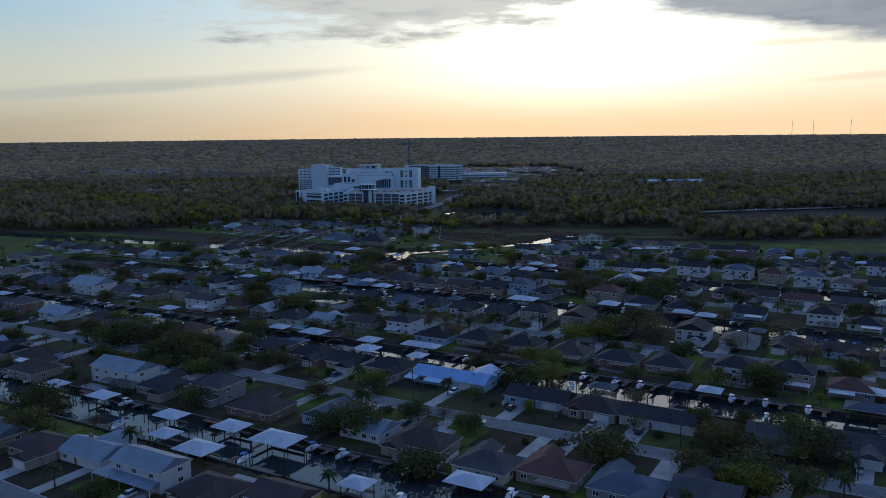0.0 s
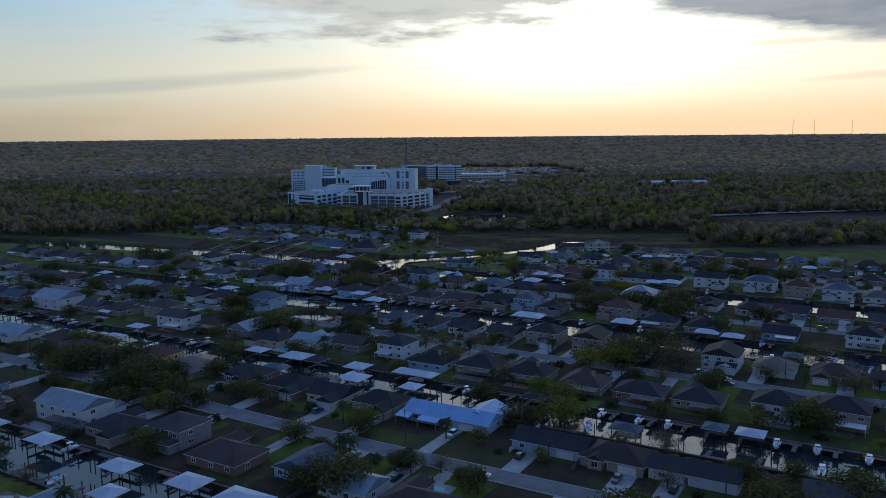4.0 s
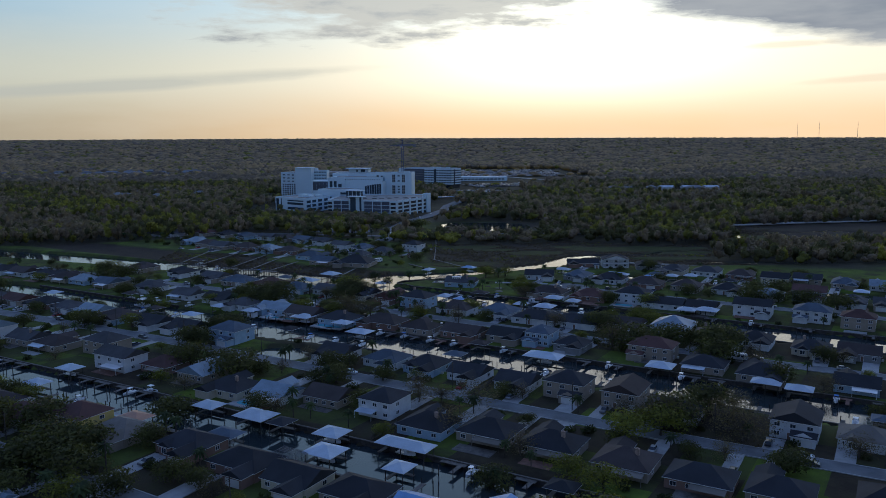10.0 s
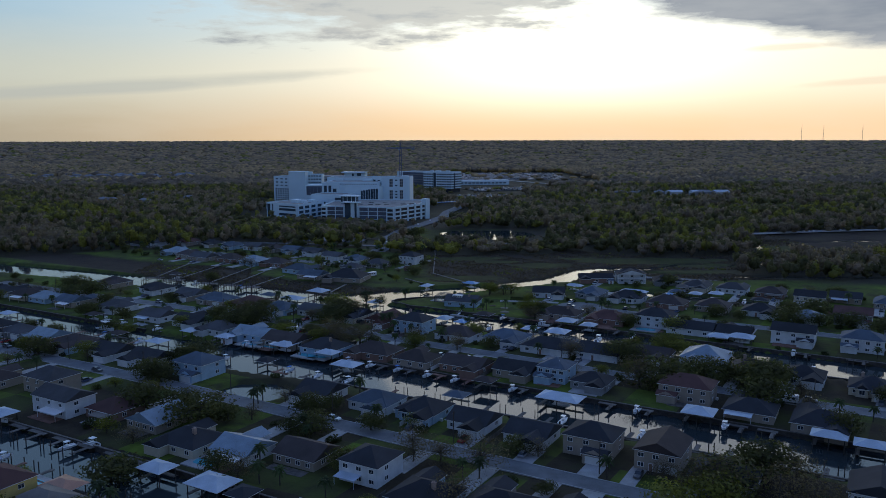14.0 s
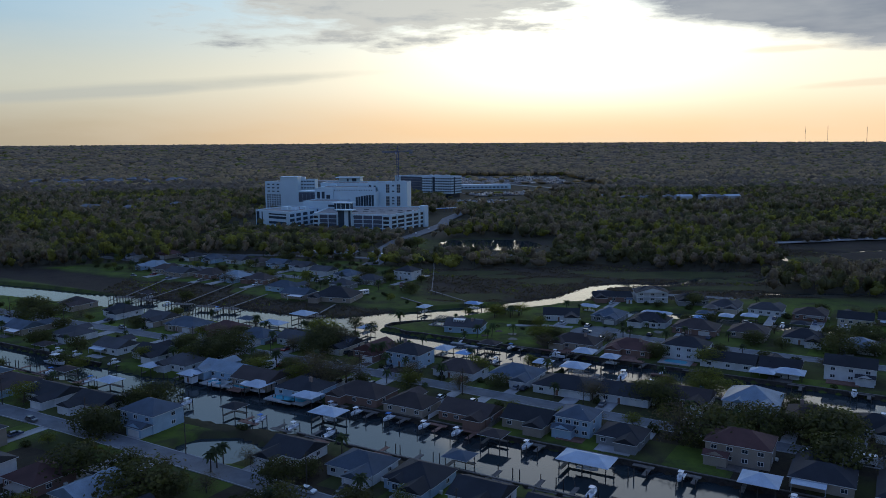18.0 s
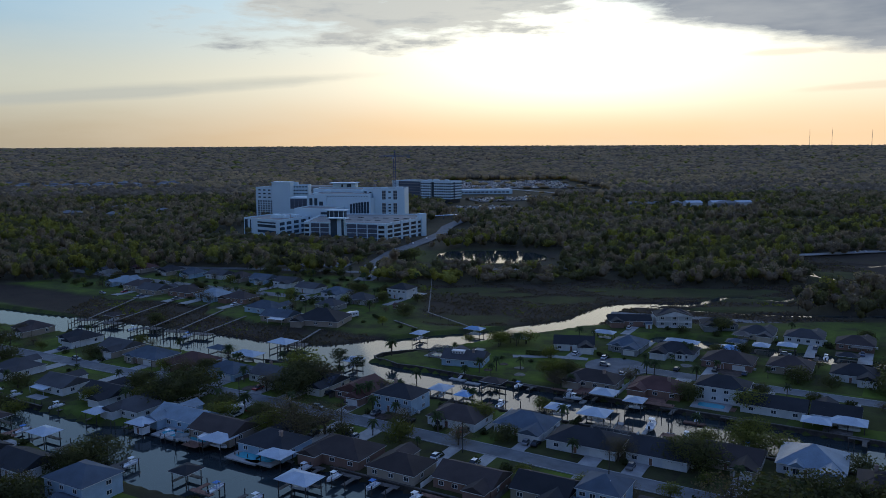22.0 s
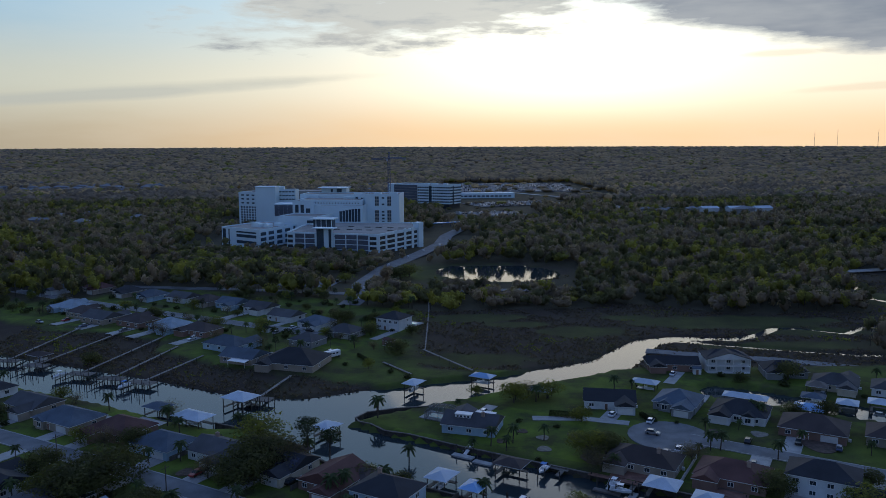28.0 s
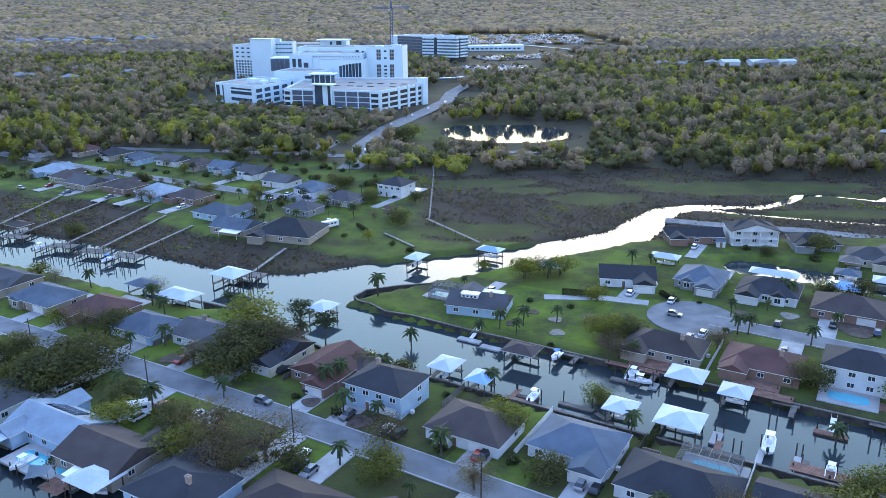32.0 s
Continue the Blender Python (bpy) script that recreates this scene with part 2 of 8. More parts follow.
LEAF = {
    "oak": leaf_material("oak_foliage", (0.088, 0.09, 0.038), (0.05, 0.052, 0.025), 0.15),
    "spring": leaf_material("spring_foliage", (0.14, 0.145, 0.034), (0.085, 0.09, 0.026), 0.18),
    "pine": leaf_material("pine_foliage", (0.035, 0.05, 0.026), (0.022, 0.032, 0.018)),
    "bare": leaf_material("budding_foliage", (0.13, 0.105, 0.068), (0.085, 0.068, 0.046), 0.15),
    "palm": leaf_material("palm_foliage", (0.06, 0.085, 0.035), (0.045, 0.06, 0.03)),
    "wood_oak": leaf_material("woodland_foliage", (0.13, 0.12, 0.057), (0.075, 0.072, 0.038), 0.16, 0.22, 0.42, 0.8),
    "wood_spring": leaf_material("woodland_spring_foliage", (0.30, 0.27, 0.06), (0.18, 0.175, 0.05), 0.2, 0.22, 0.42, 0.8),
    "wood_bare": leaf_material("woodland_budding_foliage", (0.265, 0.20, 0.145), (0.15, 0.118, 0.09), 0.12, 0.22, 0.42, 0.8),
    # distant haze is put into this paler foliage colour
    "wood_hazed": leaf_material("haze_paled_foliage", (0.46, 0.33, 0.21), (0.30, 0.225, 0.15), 0.04, 0.05, 0.5, 2.0),
    "reed": leaf_material("cordgrass", (0.105, 0.08, 0.064), (0.072, 0.056, 0.046), 0.12),
    "shrub": leaf_material("shrub_foliage", (0.05, 0.056, 0.025), (0.034, 0.04, 0.02)),
}


def ground_material():
    m = bpy.data.materials.new("ground_cover")
    m.use_nodes = True
    nt = m.node_tree
    N, L = nt.nodes.new, nt.links.new
    b = nt.nodes["Principled BSDF"]
    b.inputs["Roughness"].default_value, b.inputs["Specular IOR Level"].default_value = 0.95, 0.1
    geo = N("ShaderNodeNewGeometry")

    def noise_at(scale, detail=5, rough=0.6):
        n = N("ShaderNodeTexNoise")
        n.inputs["Scale"].default_value, n.inputs["Detail"].default_value, n.inputs["Roughness"].default_value = scale, detail, rough
        L(geo.outputs["Position"], n.inputs["Vector"])
        return n.outputs["Fac"]

    def ramp(fac, stops):
        r = N("ShaderNodeValToRGB")
        while len(r.color_ramp.elements) < len(stops):
            r.color_ramp.elements.new(0.5)
        for e, (p, c) in zip(r.color_ramp.elements, stops):
            e.position, e.color = p, (*c, 1)
        L(fac, r.inputs[0])
        return r.outputs[0]

    def mix(fac, a, c):
        n = N("ShaderNodeMix")
        n.data_type = "RGBA"
        L(fac, n.inputs[0]), L(a, n.inputs[6]), L(c, n.inputs[7])
        return n.outputs[2]

    lawn = ramp(noise_at(0.06, 8, 0.7), ((0.30, (0.055, 0.05, 0.03)), (0.40, (0.055, 0.066, 0.022)), (0.5, (0.088, 0.125, 0.021)), (0.66, (0.13, 0.185, 0.025))))
    marsh = ramp(noise_at(0.03, 10, 0.72), ((0.33, (0.022, 0.018, 0.015)), (0.40, (0.04, 0.031, 0.025)), (0.52, (0.052, 0.04, 0.031)), (0.6, (0.052, 0.043, 0.027)), (0.68, (0.052, 0.054, 0.026))))
    wood = ramp(noise_at(0.02, 8, 0.7), ((0.35, (0.05, 0.044, 0.03)), (0.6, (0.075, 0.066, 0.04)), (0.72, (0.1, 0.09, 0.045))))
    mud = ramp(noise_at(0.4, 6), ((0.3, (0.03, 0.026, 0.022)), (0.7, (0.055, 0.045, 0.036))))
    att = {}
    for k in ("marsh", "wood", "mud", "flat"):
        a = N("ShaderNodeAttribute")
        a.attribute_name = k
        att[k] = a.outputs["Fac"]
    # each plot keeps its lawn differently
    rot, snap, pick = N("ShaderNodeMapping"), N("ShaderNodeVectorMath"), N("ShaderNodeTexWhiteNoise")
    rot.inputs["Rotation"].default_value, rot.inputs["Scale"].default_value = (0, 0, radians(31.5)), (1 / 19.0, 1 / 17.5, 0)
    snap.operation = "FLOOR"
    L(geo.outputs["Position"], rot.inputs["Vector"]), L(rot.outputs[0], snap.inputs[0]), L(snap.outputs[0], pick.inputs["Vector"])
    dry = ramp(noise_at(0.11, 8, 0.72), ((0.36, (0.034, 0.027, 0.02)), (0.52, (0.052, 0.042, 0.027)), (0.66, (0.052, 0.05, 0.024))))
    keep = ramp(pick.outputs["Value"], ((0.4, (1.0, 1.0, 1.0)), (0.7, (0.6, 0.6, 0.6)), (0.92, (0.1, 0.1, 0.1))))
    north, less, split = N("ShaderNodeMapRange"), N("ShaderNodeMath"), N("ShaderNodeSeparateXYZ")
    L(geo.outputs["Position"], split.inputs[0]), L(split.outputs[1], north.inputs[0])
    north.inputs[1].default_value, north.inputs[2].default_value, north.inputs[3].default_value, north.inputs[4].default_value = 430, 540, 1.0, 0.42
    less.operation = "MULTIPLY"
    L(keep, less.inputs[0]), L(north.outputs[0], less.inputs[1])
    keep = less.outputs[0]
    lawn = mix(keep, lawn, dry)
    green = ramp(noise_at(0.05, 9, 0.7), ((0.3, (0.04, 0.038, 0.02)), (0.5, (0.056, 0.06, 0.022)), (0.66, (0.074, 0.082, 0.026))))
    marsh = mix(att["flat"], marsh, green)
    c = mix(att["wood"], mix(att["marsh"], lawn, marsh), wood)
    c = mix(att["mud"], c, mud)
    L(c, b.inputs["Base Color"])
    bm_ = N("ShaderNodeBump")
    bm_.inputs["Strength"].default_value, bm_.inputs["Distance"].default_value = 0.6, 0.2
    L(noise_at(1.6, 6), bm_.inputs["Height"])
    L(bm_.outputs[0], b.inputs["Normal"])
    return m


def water_material():
    m = bpy.data.materials.new("still_water")
    m.use_nodes = True
    nt = m.node_tree
    N, L = nt.nodes.new, nt.links.new
    b = nt.nodes["Principled BSDF"]
    b.inputs["Base Color"].default_value = (0.028, 0.04, 0.044, 1)
    b.inputs["Roughness"].default_value, b.inputs["IOR"].default_value = 0.06, 1.33
    geo, n, bm_ = N("ShaderNodeNewGeometry"), N("ShaderNodeTexNoise"), N("ShaderNodeBump")
    n.inputs["Scale"].default_value, n.inputs["Detail"].default_value = 0.9, 4
    bm_.inputs["Strength"].default_value, bm_.inputs["Distance"].default_value = 0.12, 0.05
    L(geo.outputs["Position"], n.inputs["Vector"])
    L(n.outputs["Fac"], bm_.inputs["Height"])
    L(bm_.outputs[0], b.inputs["Normal"])
    return m


# ---- plan: streets and canals run along u, 31.5 degrees off x; v points away from the start ----
TURN = radians(-31.5)
CU, SU = math.cos(TURN), math.sin(TURN)


def at(s, n):
    """World x, y of a place s metres along the streets and n across them."""
    return (CU * s - SU * n, SU * s + CU * n)


def seg_dist(px, py, pts):
    """Distance less half the width, to a line of (x, y, width)."""
    best = np.full(px.shape, 1e9)
    for (x0, y0, w0), (x1, y1, w1) in zip(pts, pts[1:]):
        dx, dy = x1 - x0, y1 - y0
        f = np.clip(((px - x0) * dx + (py - y0) * dy) / (dx * dx + dy * dy), 0, 1)
        best = np.minimum(best, np.hypot(px - x0 - f * dx, py - y0 - f * dy) - 0.5 * (w0 + f * (w1 - w0)))
    return best


def lane(n, s0, s1, w):
    return [(*at(s0, n), w), (*at(s1, n), w)]


RIVER = [(-480, 800, 30), (-330, 728, 30), (-230, 684, 28), (-153, 645, 27), (-100, 617, 28), (-58, 592, 29), (-28, 590, 32), (-6, 602, 27), (14, 611.5, 24), (45, 624, 17),
         (76, 638, 15), (92, 648, 13), (104, 666, 11), (117, 684, 7), (134, 692, 2), (160, 688, 0.5), (175, 696, -0.5), (189, 709, -0.5), (201, 709, -1.5), (220, 697, -2.5), (239, 713, -1.5), (247, 707, -0.5), (262, 713, 0), (274, 722, 2.5), (280, 738, 0.5), (287, 770, 0.5), (281, 782, -1.5), (292, 820, -1.5)]
CREEK = [(128, 690, 0), (150, 678, -2), (178, 667, -2.8), (205, 658, -2), (240, 654, 0.5), (300, 650, 0), (420, 640, 0)]
STREAM = [(292, 820, -1.5), (303, 825, -1), (324, 827, 0), (340, 818, -1), (380, 830, 0), (440, 815, 1)]
WATERS = {
    "river": RIVER, "creek": CREEK, "stream": STREAM,
    "canal_spit": [(-26, 572, 26)] + lane(471, -292, 60, 29),
    "canal_mid": [(*at(-520, 369), 20), (*at(-352, 369), 20), (*at(-325, 370), 34), (*at(-290, 371), 34), (*at(-262, 373), 28), (*at(120, 373), 28)],
    "canal_near": lane(263, -520, 160, 22),
    "canal_first": lane(162, -420, 200, 21),
    "canal_north": lane(584, -212, 60, 16),
}
PONDS = {"pond_lawn": (-55, 430, 13.5, 10.5, -0.35), "pond_wood": (67, 888, 42, 32, -0.3)}
ROADS = {"road_first": (110, -420, 200), "road_near": (215, -520, 200), "road_mid": (324, -560, 140), "road_far": (421, -560, 60), "road_left": (577, -640, -395), "road_spit": (527, -212, 90)}


def water_field(px, py):
    d = np.full(px.shape, 1e9)
    for pts in WATERS.values():
        d = np.minimum(d, seg_dist(px, py, pts))
    for x, y, a, b, r in PONDS.values():
        ca, sa_ = math.cos(r), math.sin(r)
        qx, qy = (px - x) * ca + (py - y) * sa_, -(px - x) * sa_ + (py - y) * ca
        d = np.minimum(d, (np.hypot(qx / a, qy / b) - 1) * min(a, b))
    return d


def wobble(px, py, size, seed=0.0):
    return (np.sin(px / size + 1.3 * seed) * np.cos(py / size * 1.13 + seed) + 0.5 * np.sin(px / size * 2.3 + py / size * 1.7 + seed))


def smooth(x):
    x = np.clip(x, 0, 1)
    return x * x * (3 - 2 * x)


def forest_field(px, py):
    """One in the woods, nought in the houses and marsh."""
    edge = 762 + 8 * wobble(px, py, 31) - 18 * smooth((px - 120) / 60) - 4 * smooth((px - 240) / 60)
    edge = np.where(px < -30, np.minimum(edge + 8, 800 + 0 * px) + 58 * np.exp(-((px + 142) / 70) ** 2), edge)
    edge = edge + 2.3 * np.clip(px - 257, 0, 62)
    lawn = smooth(3.2 * (1.18 - np.hypot((px - 56) / 64, (py - 886) / 46)))
    clump = smooth(3.0 * (1.15 - np.hypot((px - 338) / 112, (py - 672) / 60) + 0.12 * wobble(px, py, 17, 6)))
    return np.maximum(smooth((py - edge) / 8 + 0.5) * (1 - lawn), clump)


def marsh_field(px, py):
    """Marsh north of the river, and a strip along its left bank."""
    d = seg_dist(px, py, RIVER)
    s = CU * px + SU * py
    n = -SU * px + CU * py
    north = smooth((py - (634 + 0.0 * px)) / 10) * smooth((px - 2) / 14) * smooth((n - 555 - 0.62 * np.maximum(px - 60, 0)) / 12 + 0.5)
    north = np.maximum(north, smooth((px - 110) / 20) * smooth((py - 668) / 14))
    upper = 520 + 5 * smooth((s + 385) / 30) + 15 * smooth((-440 - s) / 20) - 10 * smooth((-495 - s) / 15)
    left = smooth((upper + 1.5 * wobble(px, py, 6) - n) / 4) * (d < 75) * (py > 605 + 0.0 * px) * smooth((n - 480) / 6) * smooth((8 - px) / 14)
    return np.maximum(north, left)


# pale green flats in the marsh: x, y, half lengths
FLATS = ((40, 886, 62, 46), (40, 738, 24, 9), (92, 705, 20, 10), (172, 722, 50, 13), (205, 700, 30, 7), (190, 674, 42, 7), (34, 656, 24, 10), (60, 722, 14, 6), (270, 780, 40, 20), (120, 735, 16, 5))
CENTRE, REACH = (10, 300), 4640


def flat_field(px, py):
    best = np.zeros(px.shape)
    for x, y, a, b in FLATS:
        best = np.maximum(best, 1.25 - np.hypot((px - x) / a, (py - y) / b) + 0.16 * wobble(px, py, 5, x))
    return smooth(best * 3)


def ground_height(px, py):
    d = water_field(px, py)
    r = np.hypot(px - CENTRE[0], py - CENTRE[1])
    far = 50 * smooth((r - 2300) / 2300)
    marsh = marsh_field(px, py)
    land = 1.6 - 0.9 * marsh + 0.10 * wobble(px, py, 14, 2)
    soft = np.where(marsh > 0.3, 5.0, 1.4)
    return far + np.where(d < 0, -1.2, -1.2 + (land + 1.2) * smooth((d + 0.2) / soft))


def build_ground():
    def axis(lo, hi, step, end0, end1):
        mid = list(np.arange(lo, hi + 0.1, step))
        a, b, k = [], [], step
        x = lo
        while x > end0:
            k *= 1.09
            x -= k
            a.append(max(x, end0))
        x, k = hi, step
        while x < end1:
            k *= 1.09
            x += k
            b.append(min(x, end1))
        return np.array(a[::-1] + mid + b)

    gx, gy = axis(-320, 300, 2.5, -4650, 4670), axis(112, 800, 2.5, -4350, 4945)
    px, py = np.meshgrid(gx, gy)
    z = ground_height(px, py)
    nx, ny = len(gx), len(gy)
    me = bpy.data.meshes.new("ground")
    co = np.stack([px, py, z], -1).reshape(-1, 3)
    i = (np.arange(ny - 1)[:, None] * nx + np.arange(nx - 1)[None, :]).ravel()
    quads = np.stack([i, i + 1, i + nx + 1, i + nx], -1)
    cx, cy = co[quads].mean(1)[:, 0], co[quads].mean(1)[:, 1]
    quads = quads[np.hypot(cx - CENTRE[0], cy - CENTRE[1]) < REACH]
    me.vertices.add(len(co)), me.vertices.foreach_set("co", co.ravel())
    me.loops.add(quads.size), me.loops.foreach_set("vertex_index", quads.ravel().astype(np.int32))
    me.polygons.add(len(quads)), me.polygons.foreach_set("loop_start", np.arange(0, quads.size, 4, dtype=np.int32))
    me.update(calc_edges=True)
    me.validate()
    fx, fy = px.ravel(), py.ravel()
    d = water_field(fx, fy)
    marsh = marsh_field(fx, fy)
    for key, v in (("marsh", marsh), ("wood", forest_field(fx, fy)), ("flat", flat_field(fx, fy)), ("mud", smooth((2.2 - d) / 2.0) * (0.35 + 0.65 * marsh))):
        a = me.attributes.new(key, "FLOAT", "POINT")
        a.data.foreach_set("value", v.astype(np.float32))
    me.materials.append(ground_material())
    me.polygons.foreach_set("use_smooth", np.ones(len(me.polygons), bool))
    ob = new("ground", me)
    tagged(ob, "flat ground with lawns, brown marsh and woodland floor", "ground", kind="structure")
    wm = bpy.data.meshes.new("water")
    wm.from_pydata([(-700, 100, 0), (700, 100, 0), (700, 1250, 0), (-700, 1250, 0)], [], [(0, 1, 2, 3)])
    wm.materials.append(water_material())
    tagged(new("water", wm), "calm dark river and canal water mirroring the evening sky", "water", kind="structure")


build_ground()


# ---- mesh helpers ----
def box(bm, x0, x1, y0, y1, z0, z1, mat=0):
    vs = [bm.verts.new(p) for p in ((x0, y0, z0), (x1, y0, z0), (x1, y1, z0), (x0, y1, z0), (x0, y0, z1), (x1, y0, z1), (x1, y1, z1), (x0, y1, z1))]
    for f in ((0, 3, 2, 1), (4, 5, 6, 7), (0, 1, 5, 4), (1, 2, 6, 5), (2, 3, 7, 6), (3, 0, 4, 7)):
        bm.faces.new([vs[i] for i in f]).material_index = mat


def prism(bm, pts, z0, z1, mat=0):
    lo, hi = [bm.verts.new((x, y, z0)) for x, y in pts], [bm.verts.new((x, y, z1)) for x, y in pts]
    bm.faces.new(hi).material_index = mat
    bm.faces.new(lo[::-1]).material_index = mat
    k = len(pts)
    for i in range(k):
        bm.faces.new((lo[i], lo[(i + 1) % k], hi[(i + 1) % k], hi[i])).material_index = mat


def tube(bm, a, b, r0, r1, sides=6):
    a, b = Vector(a), Vector(b)
    q = (b - a).to_track_quat("Z", "Y")
    ra, rb = [], []
    for i in range(sides):
        w = Vector((math.cos(2 * math.pi * i / sides), math.sin(2 * math.pi * i / sides), 0))
        ra.append(bm.verts.new(a + q @ (w * r0)))
        rb.append(bm.verts.new(b + q @ (w * r1)))
    for i in range(sides):
        j = (i + 1) % sides
        bm.faces.new((ra[i], ra[j], rb[j], rb[i]))
    bm.faces.new(ra[::-1])
    bm.faces.new(rb)


def mesh_of(name, bm, *mats):
    me = bpy.data.meshes.new(name)
    bm.normal_update()
    bm.to_mesh(me)
    bm.free()
    for m in mats:
        me.materials.append(m)
    return me


def place(name, me, parent=None, m=None, label=""):
    ob = new(name, me)
    if parent is not None:
        ob.parent = parent
    if m is not None:
        ob.matrix_basis = m
    if label:
        ob["label"] = label
    return ob


def spin(x, y, z, deg):
    return pose(x, y, z, 0, 0, deg)


def land_z(x, y):
    return float(ground_height(np.array([x], float), np.array([y], float))[0])


# ---- streets ----
def ribbon(name, pts, w, z, mat, label, category="road"):
    bm = bmesh.new()
    rows = []
    for i, p in enumerate(pts):
        a, b = Vector(pts[max(i - 1, 0)]), Vector(pts[min(i + 1, len(pts) - 1)])
        t = (b - a).normalized()
        q = Vector((-t.y, t.x)) * w / 2
        rows.append([bm.verts.new((p[0] + k * q.x, p[1] + k * q.y, zz)) for k, zz in ((1, z - 0.5), (1, z), (-1, z), (-1, z - 0.5))])
    for a, b in zip(rows, rows[1:]):
        for i in range(3):
            bm.faces.new((a[i], b[i], b[i + 1], a[i + 1]))
    ob = new(name, mesh_of(name, bm, mat))
    bmesh_fix(ob.data)
    return tagged(ob, label, category, kind="structure")


def bmesh_fix(me):
    bm = bmesh.new()
    bm.from_mesh(me)
    bmesh.ops.recalc_face_normals(bm, faces=bm.faces)
    bm.to_mesh(me)
    bm.free()


GROUND_Z = 1.6
def street_curve(n, s0, s1):
    return [at(s, n + 2.2 * math.sin(s / 70.0)) for s in np.arange(s0, s1 + 1, 12)]


for nm, (n, s0, s1) in ROADS.items():
    ribbon("road", street_curve(n, s0, s1), 7.2, GROUND_Z + 0.19, M["asphalt"], "grey asphalt residential street between lawns")
    for side in (-1, 1):
        ribbon("kerb", [(x, y) for x, y in street_curve(n + side * 3.75, s0, s1)], 0.35, GROUND_Z + 0.26, M["concrete"], "pale concrete kerb along the street", "kerb")


# ---- foliage ----
def leaf_cloud(count, rx, ry, rz, size, rng, cz=0.0, shell=0.55, jit=0.5):
    """Vertices of count leafy quads scattered through an ellipsoid, most of them near its skin."""
    d = rng.normal(size=(count, 3))
    d /= np.linalg.norm(d, axis=1)[:, None]
    r = shell + (1 - shell) * rng.random(count) ** 0.6
    lump = 1 + 0.22 * np.sin(5 * d[:, 0] + 2 * rng.random()) * np.cos(4 * d[:, 1] + 3 * d[:, 2])
    c = d * (r * lump)[:, None] * (rx, ry, rz)
    c[:, 2] += cz
    nrm = d + rng.normal(scale=jit, size=(count, 3))
    nrm /= np.linalg.norm(nrm, axis=1)[:, None]
    t = np.cross(nrm, rng.normal(size=(count, 3)))
    t /= np.linalg.norm(t, axis=1)[:, None]
    b = np.cross(nrm, t)
    k = size * (0.6 + 0.8 * rng.random(count))[:, None]
    j = 0.65 + 0.5 * rng.random((4, count, 1))
    return np.stack([c - t * k * j[0], c - b * k * j[1] * 0.7, c + t * k * j[2], c + b * k * j[3] * 0.7], 1)


def quads_mesh(name, quads, mat, normals=None):
    """One mesh of loose quads (n, 4, 3); normals (n, 3) round off their shading."""
    me = bpy.data.meshes.new(name)
    n = len(quads)
    me.vertices.add(4 * n), me.vertices.foreach_set("co", quads.reshape(-1).astype(np.float32))
    me.loops.add(4 * n), me.loops.foreach_set("vertex_index", np.arange(4 * n, dtype=np.int32))
    me.polygons.add(n), me.polygons.foreach_set("loop_start", np.arange(0, 4 * n, 4, dtype=np.int32))
    me.update(calc_edges=True)
    me.materials.append(mat)
    if normals is not None:
        me.polygons.foreach_set("use_smooth", np.ones(n, bool))
        nn = normals / np.maximum(np.linalg.norm(normals, axis=1), 1e-6)[:, None]
        me.normals_split_custom_set(np.repeat(nn, 4, axis=0).tolist())
    return me


def lumps(kinds, seed, subdiv):
    """Uneven balls of radius one: the shaded inside of a crown lobe; kinds of them, and the triangles that they share."""
    bm = bmesh.new()
    bmesh.ops.create_icosphere(bm, subdivisions=subdiv, radius=1.0)
    base, tris = np.array([v.co for v in bm.verts]), np.array([[v.index for v in f.verts] for f in bm.faces])
    bm.free()
    rng = np.random.default_rng(seed)
    out = []
    for _ in range(kinds):
        a, b = rng.normal(size=(3, 3)) * 2.2, rng.random(3) * 6
        out.append(base * (1 + 0.13 * np.sin(base @ a + b).sum(1))[:, None])
    return np.array(out), tris


LUMP, LUMP_TRIS = lumps(10, 3, 1)


def foliage_mesh(name, quads, quad_normals, centres, radii, mat, seed=0):
    """One mesh of leafy quads round uneven lumps at centres (n, 3) with radii (n, 3)."""
    kinds, tris = LUMP, LUMP_TRIS
    pick = np.random.default_rng(seed).integers(0, len(kinds), len(centres))
    shape = kinds[pick]
    lv = (shape * radii[:, None, :] + centres[:, None, :]).reshape(-1, 3)
    ln = (shape / radii[:, None, :]).reshape(-1, 3)
    nv, nq = kinds.shape[1], len(quads)
    lt = (tris[None] + (np.arange(len(centres)) * nv)[:, None, None]).reshape(-1, 3) + 4 * nq
    me = bpy.data.meshes.new(name)
    me.vertices.add(4 * nq + len(lv))
    me.vertices.foreach_set("co", np.concatenate([quads.reshape(-1, 3), lv]).astype(np.float32).ravel())
    loops = np.concatenate([np.arange(4 * nq), lt.ravel()]).astype(np.int32)
    me.loops.add(len(loops)), me.loops.foreach_set("vertex_index", loops)
    me.polygons.add(nq + len(lt))
    me.polygons.foreach_set("loop_start", np.concatenate([np.arange(0, 4 * nq, 4), 4 * nq + np.arange(0, 3 * len(lt), 3)]).astype(np.int32))
    me.update(calc_edges=True)
    me.materials.append(mat)
    me.polygons.foreach_set("use_smooth", np.ones(len(me.polygons), bool))
    nn = np.concatenate([np.repeat(quad_normals, 4, axis=0), ln])
    nn = nn / np.maximum(np.linalg.norm(nn, axis=1), 1e-6)[:, None]
    me.normals_split_custom_set_from_vertices(nn.astype(np.float32).tolist())
    return me


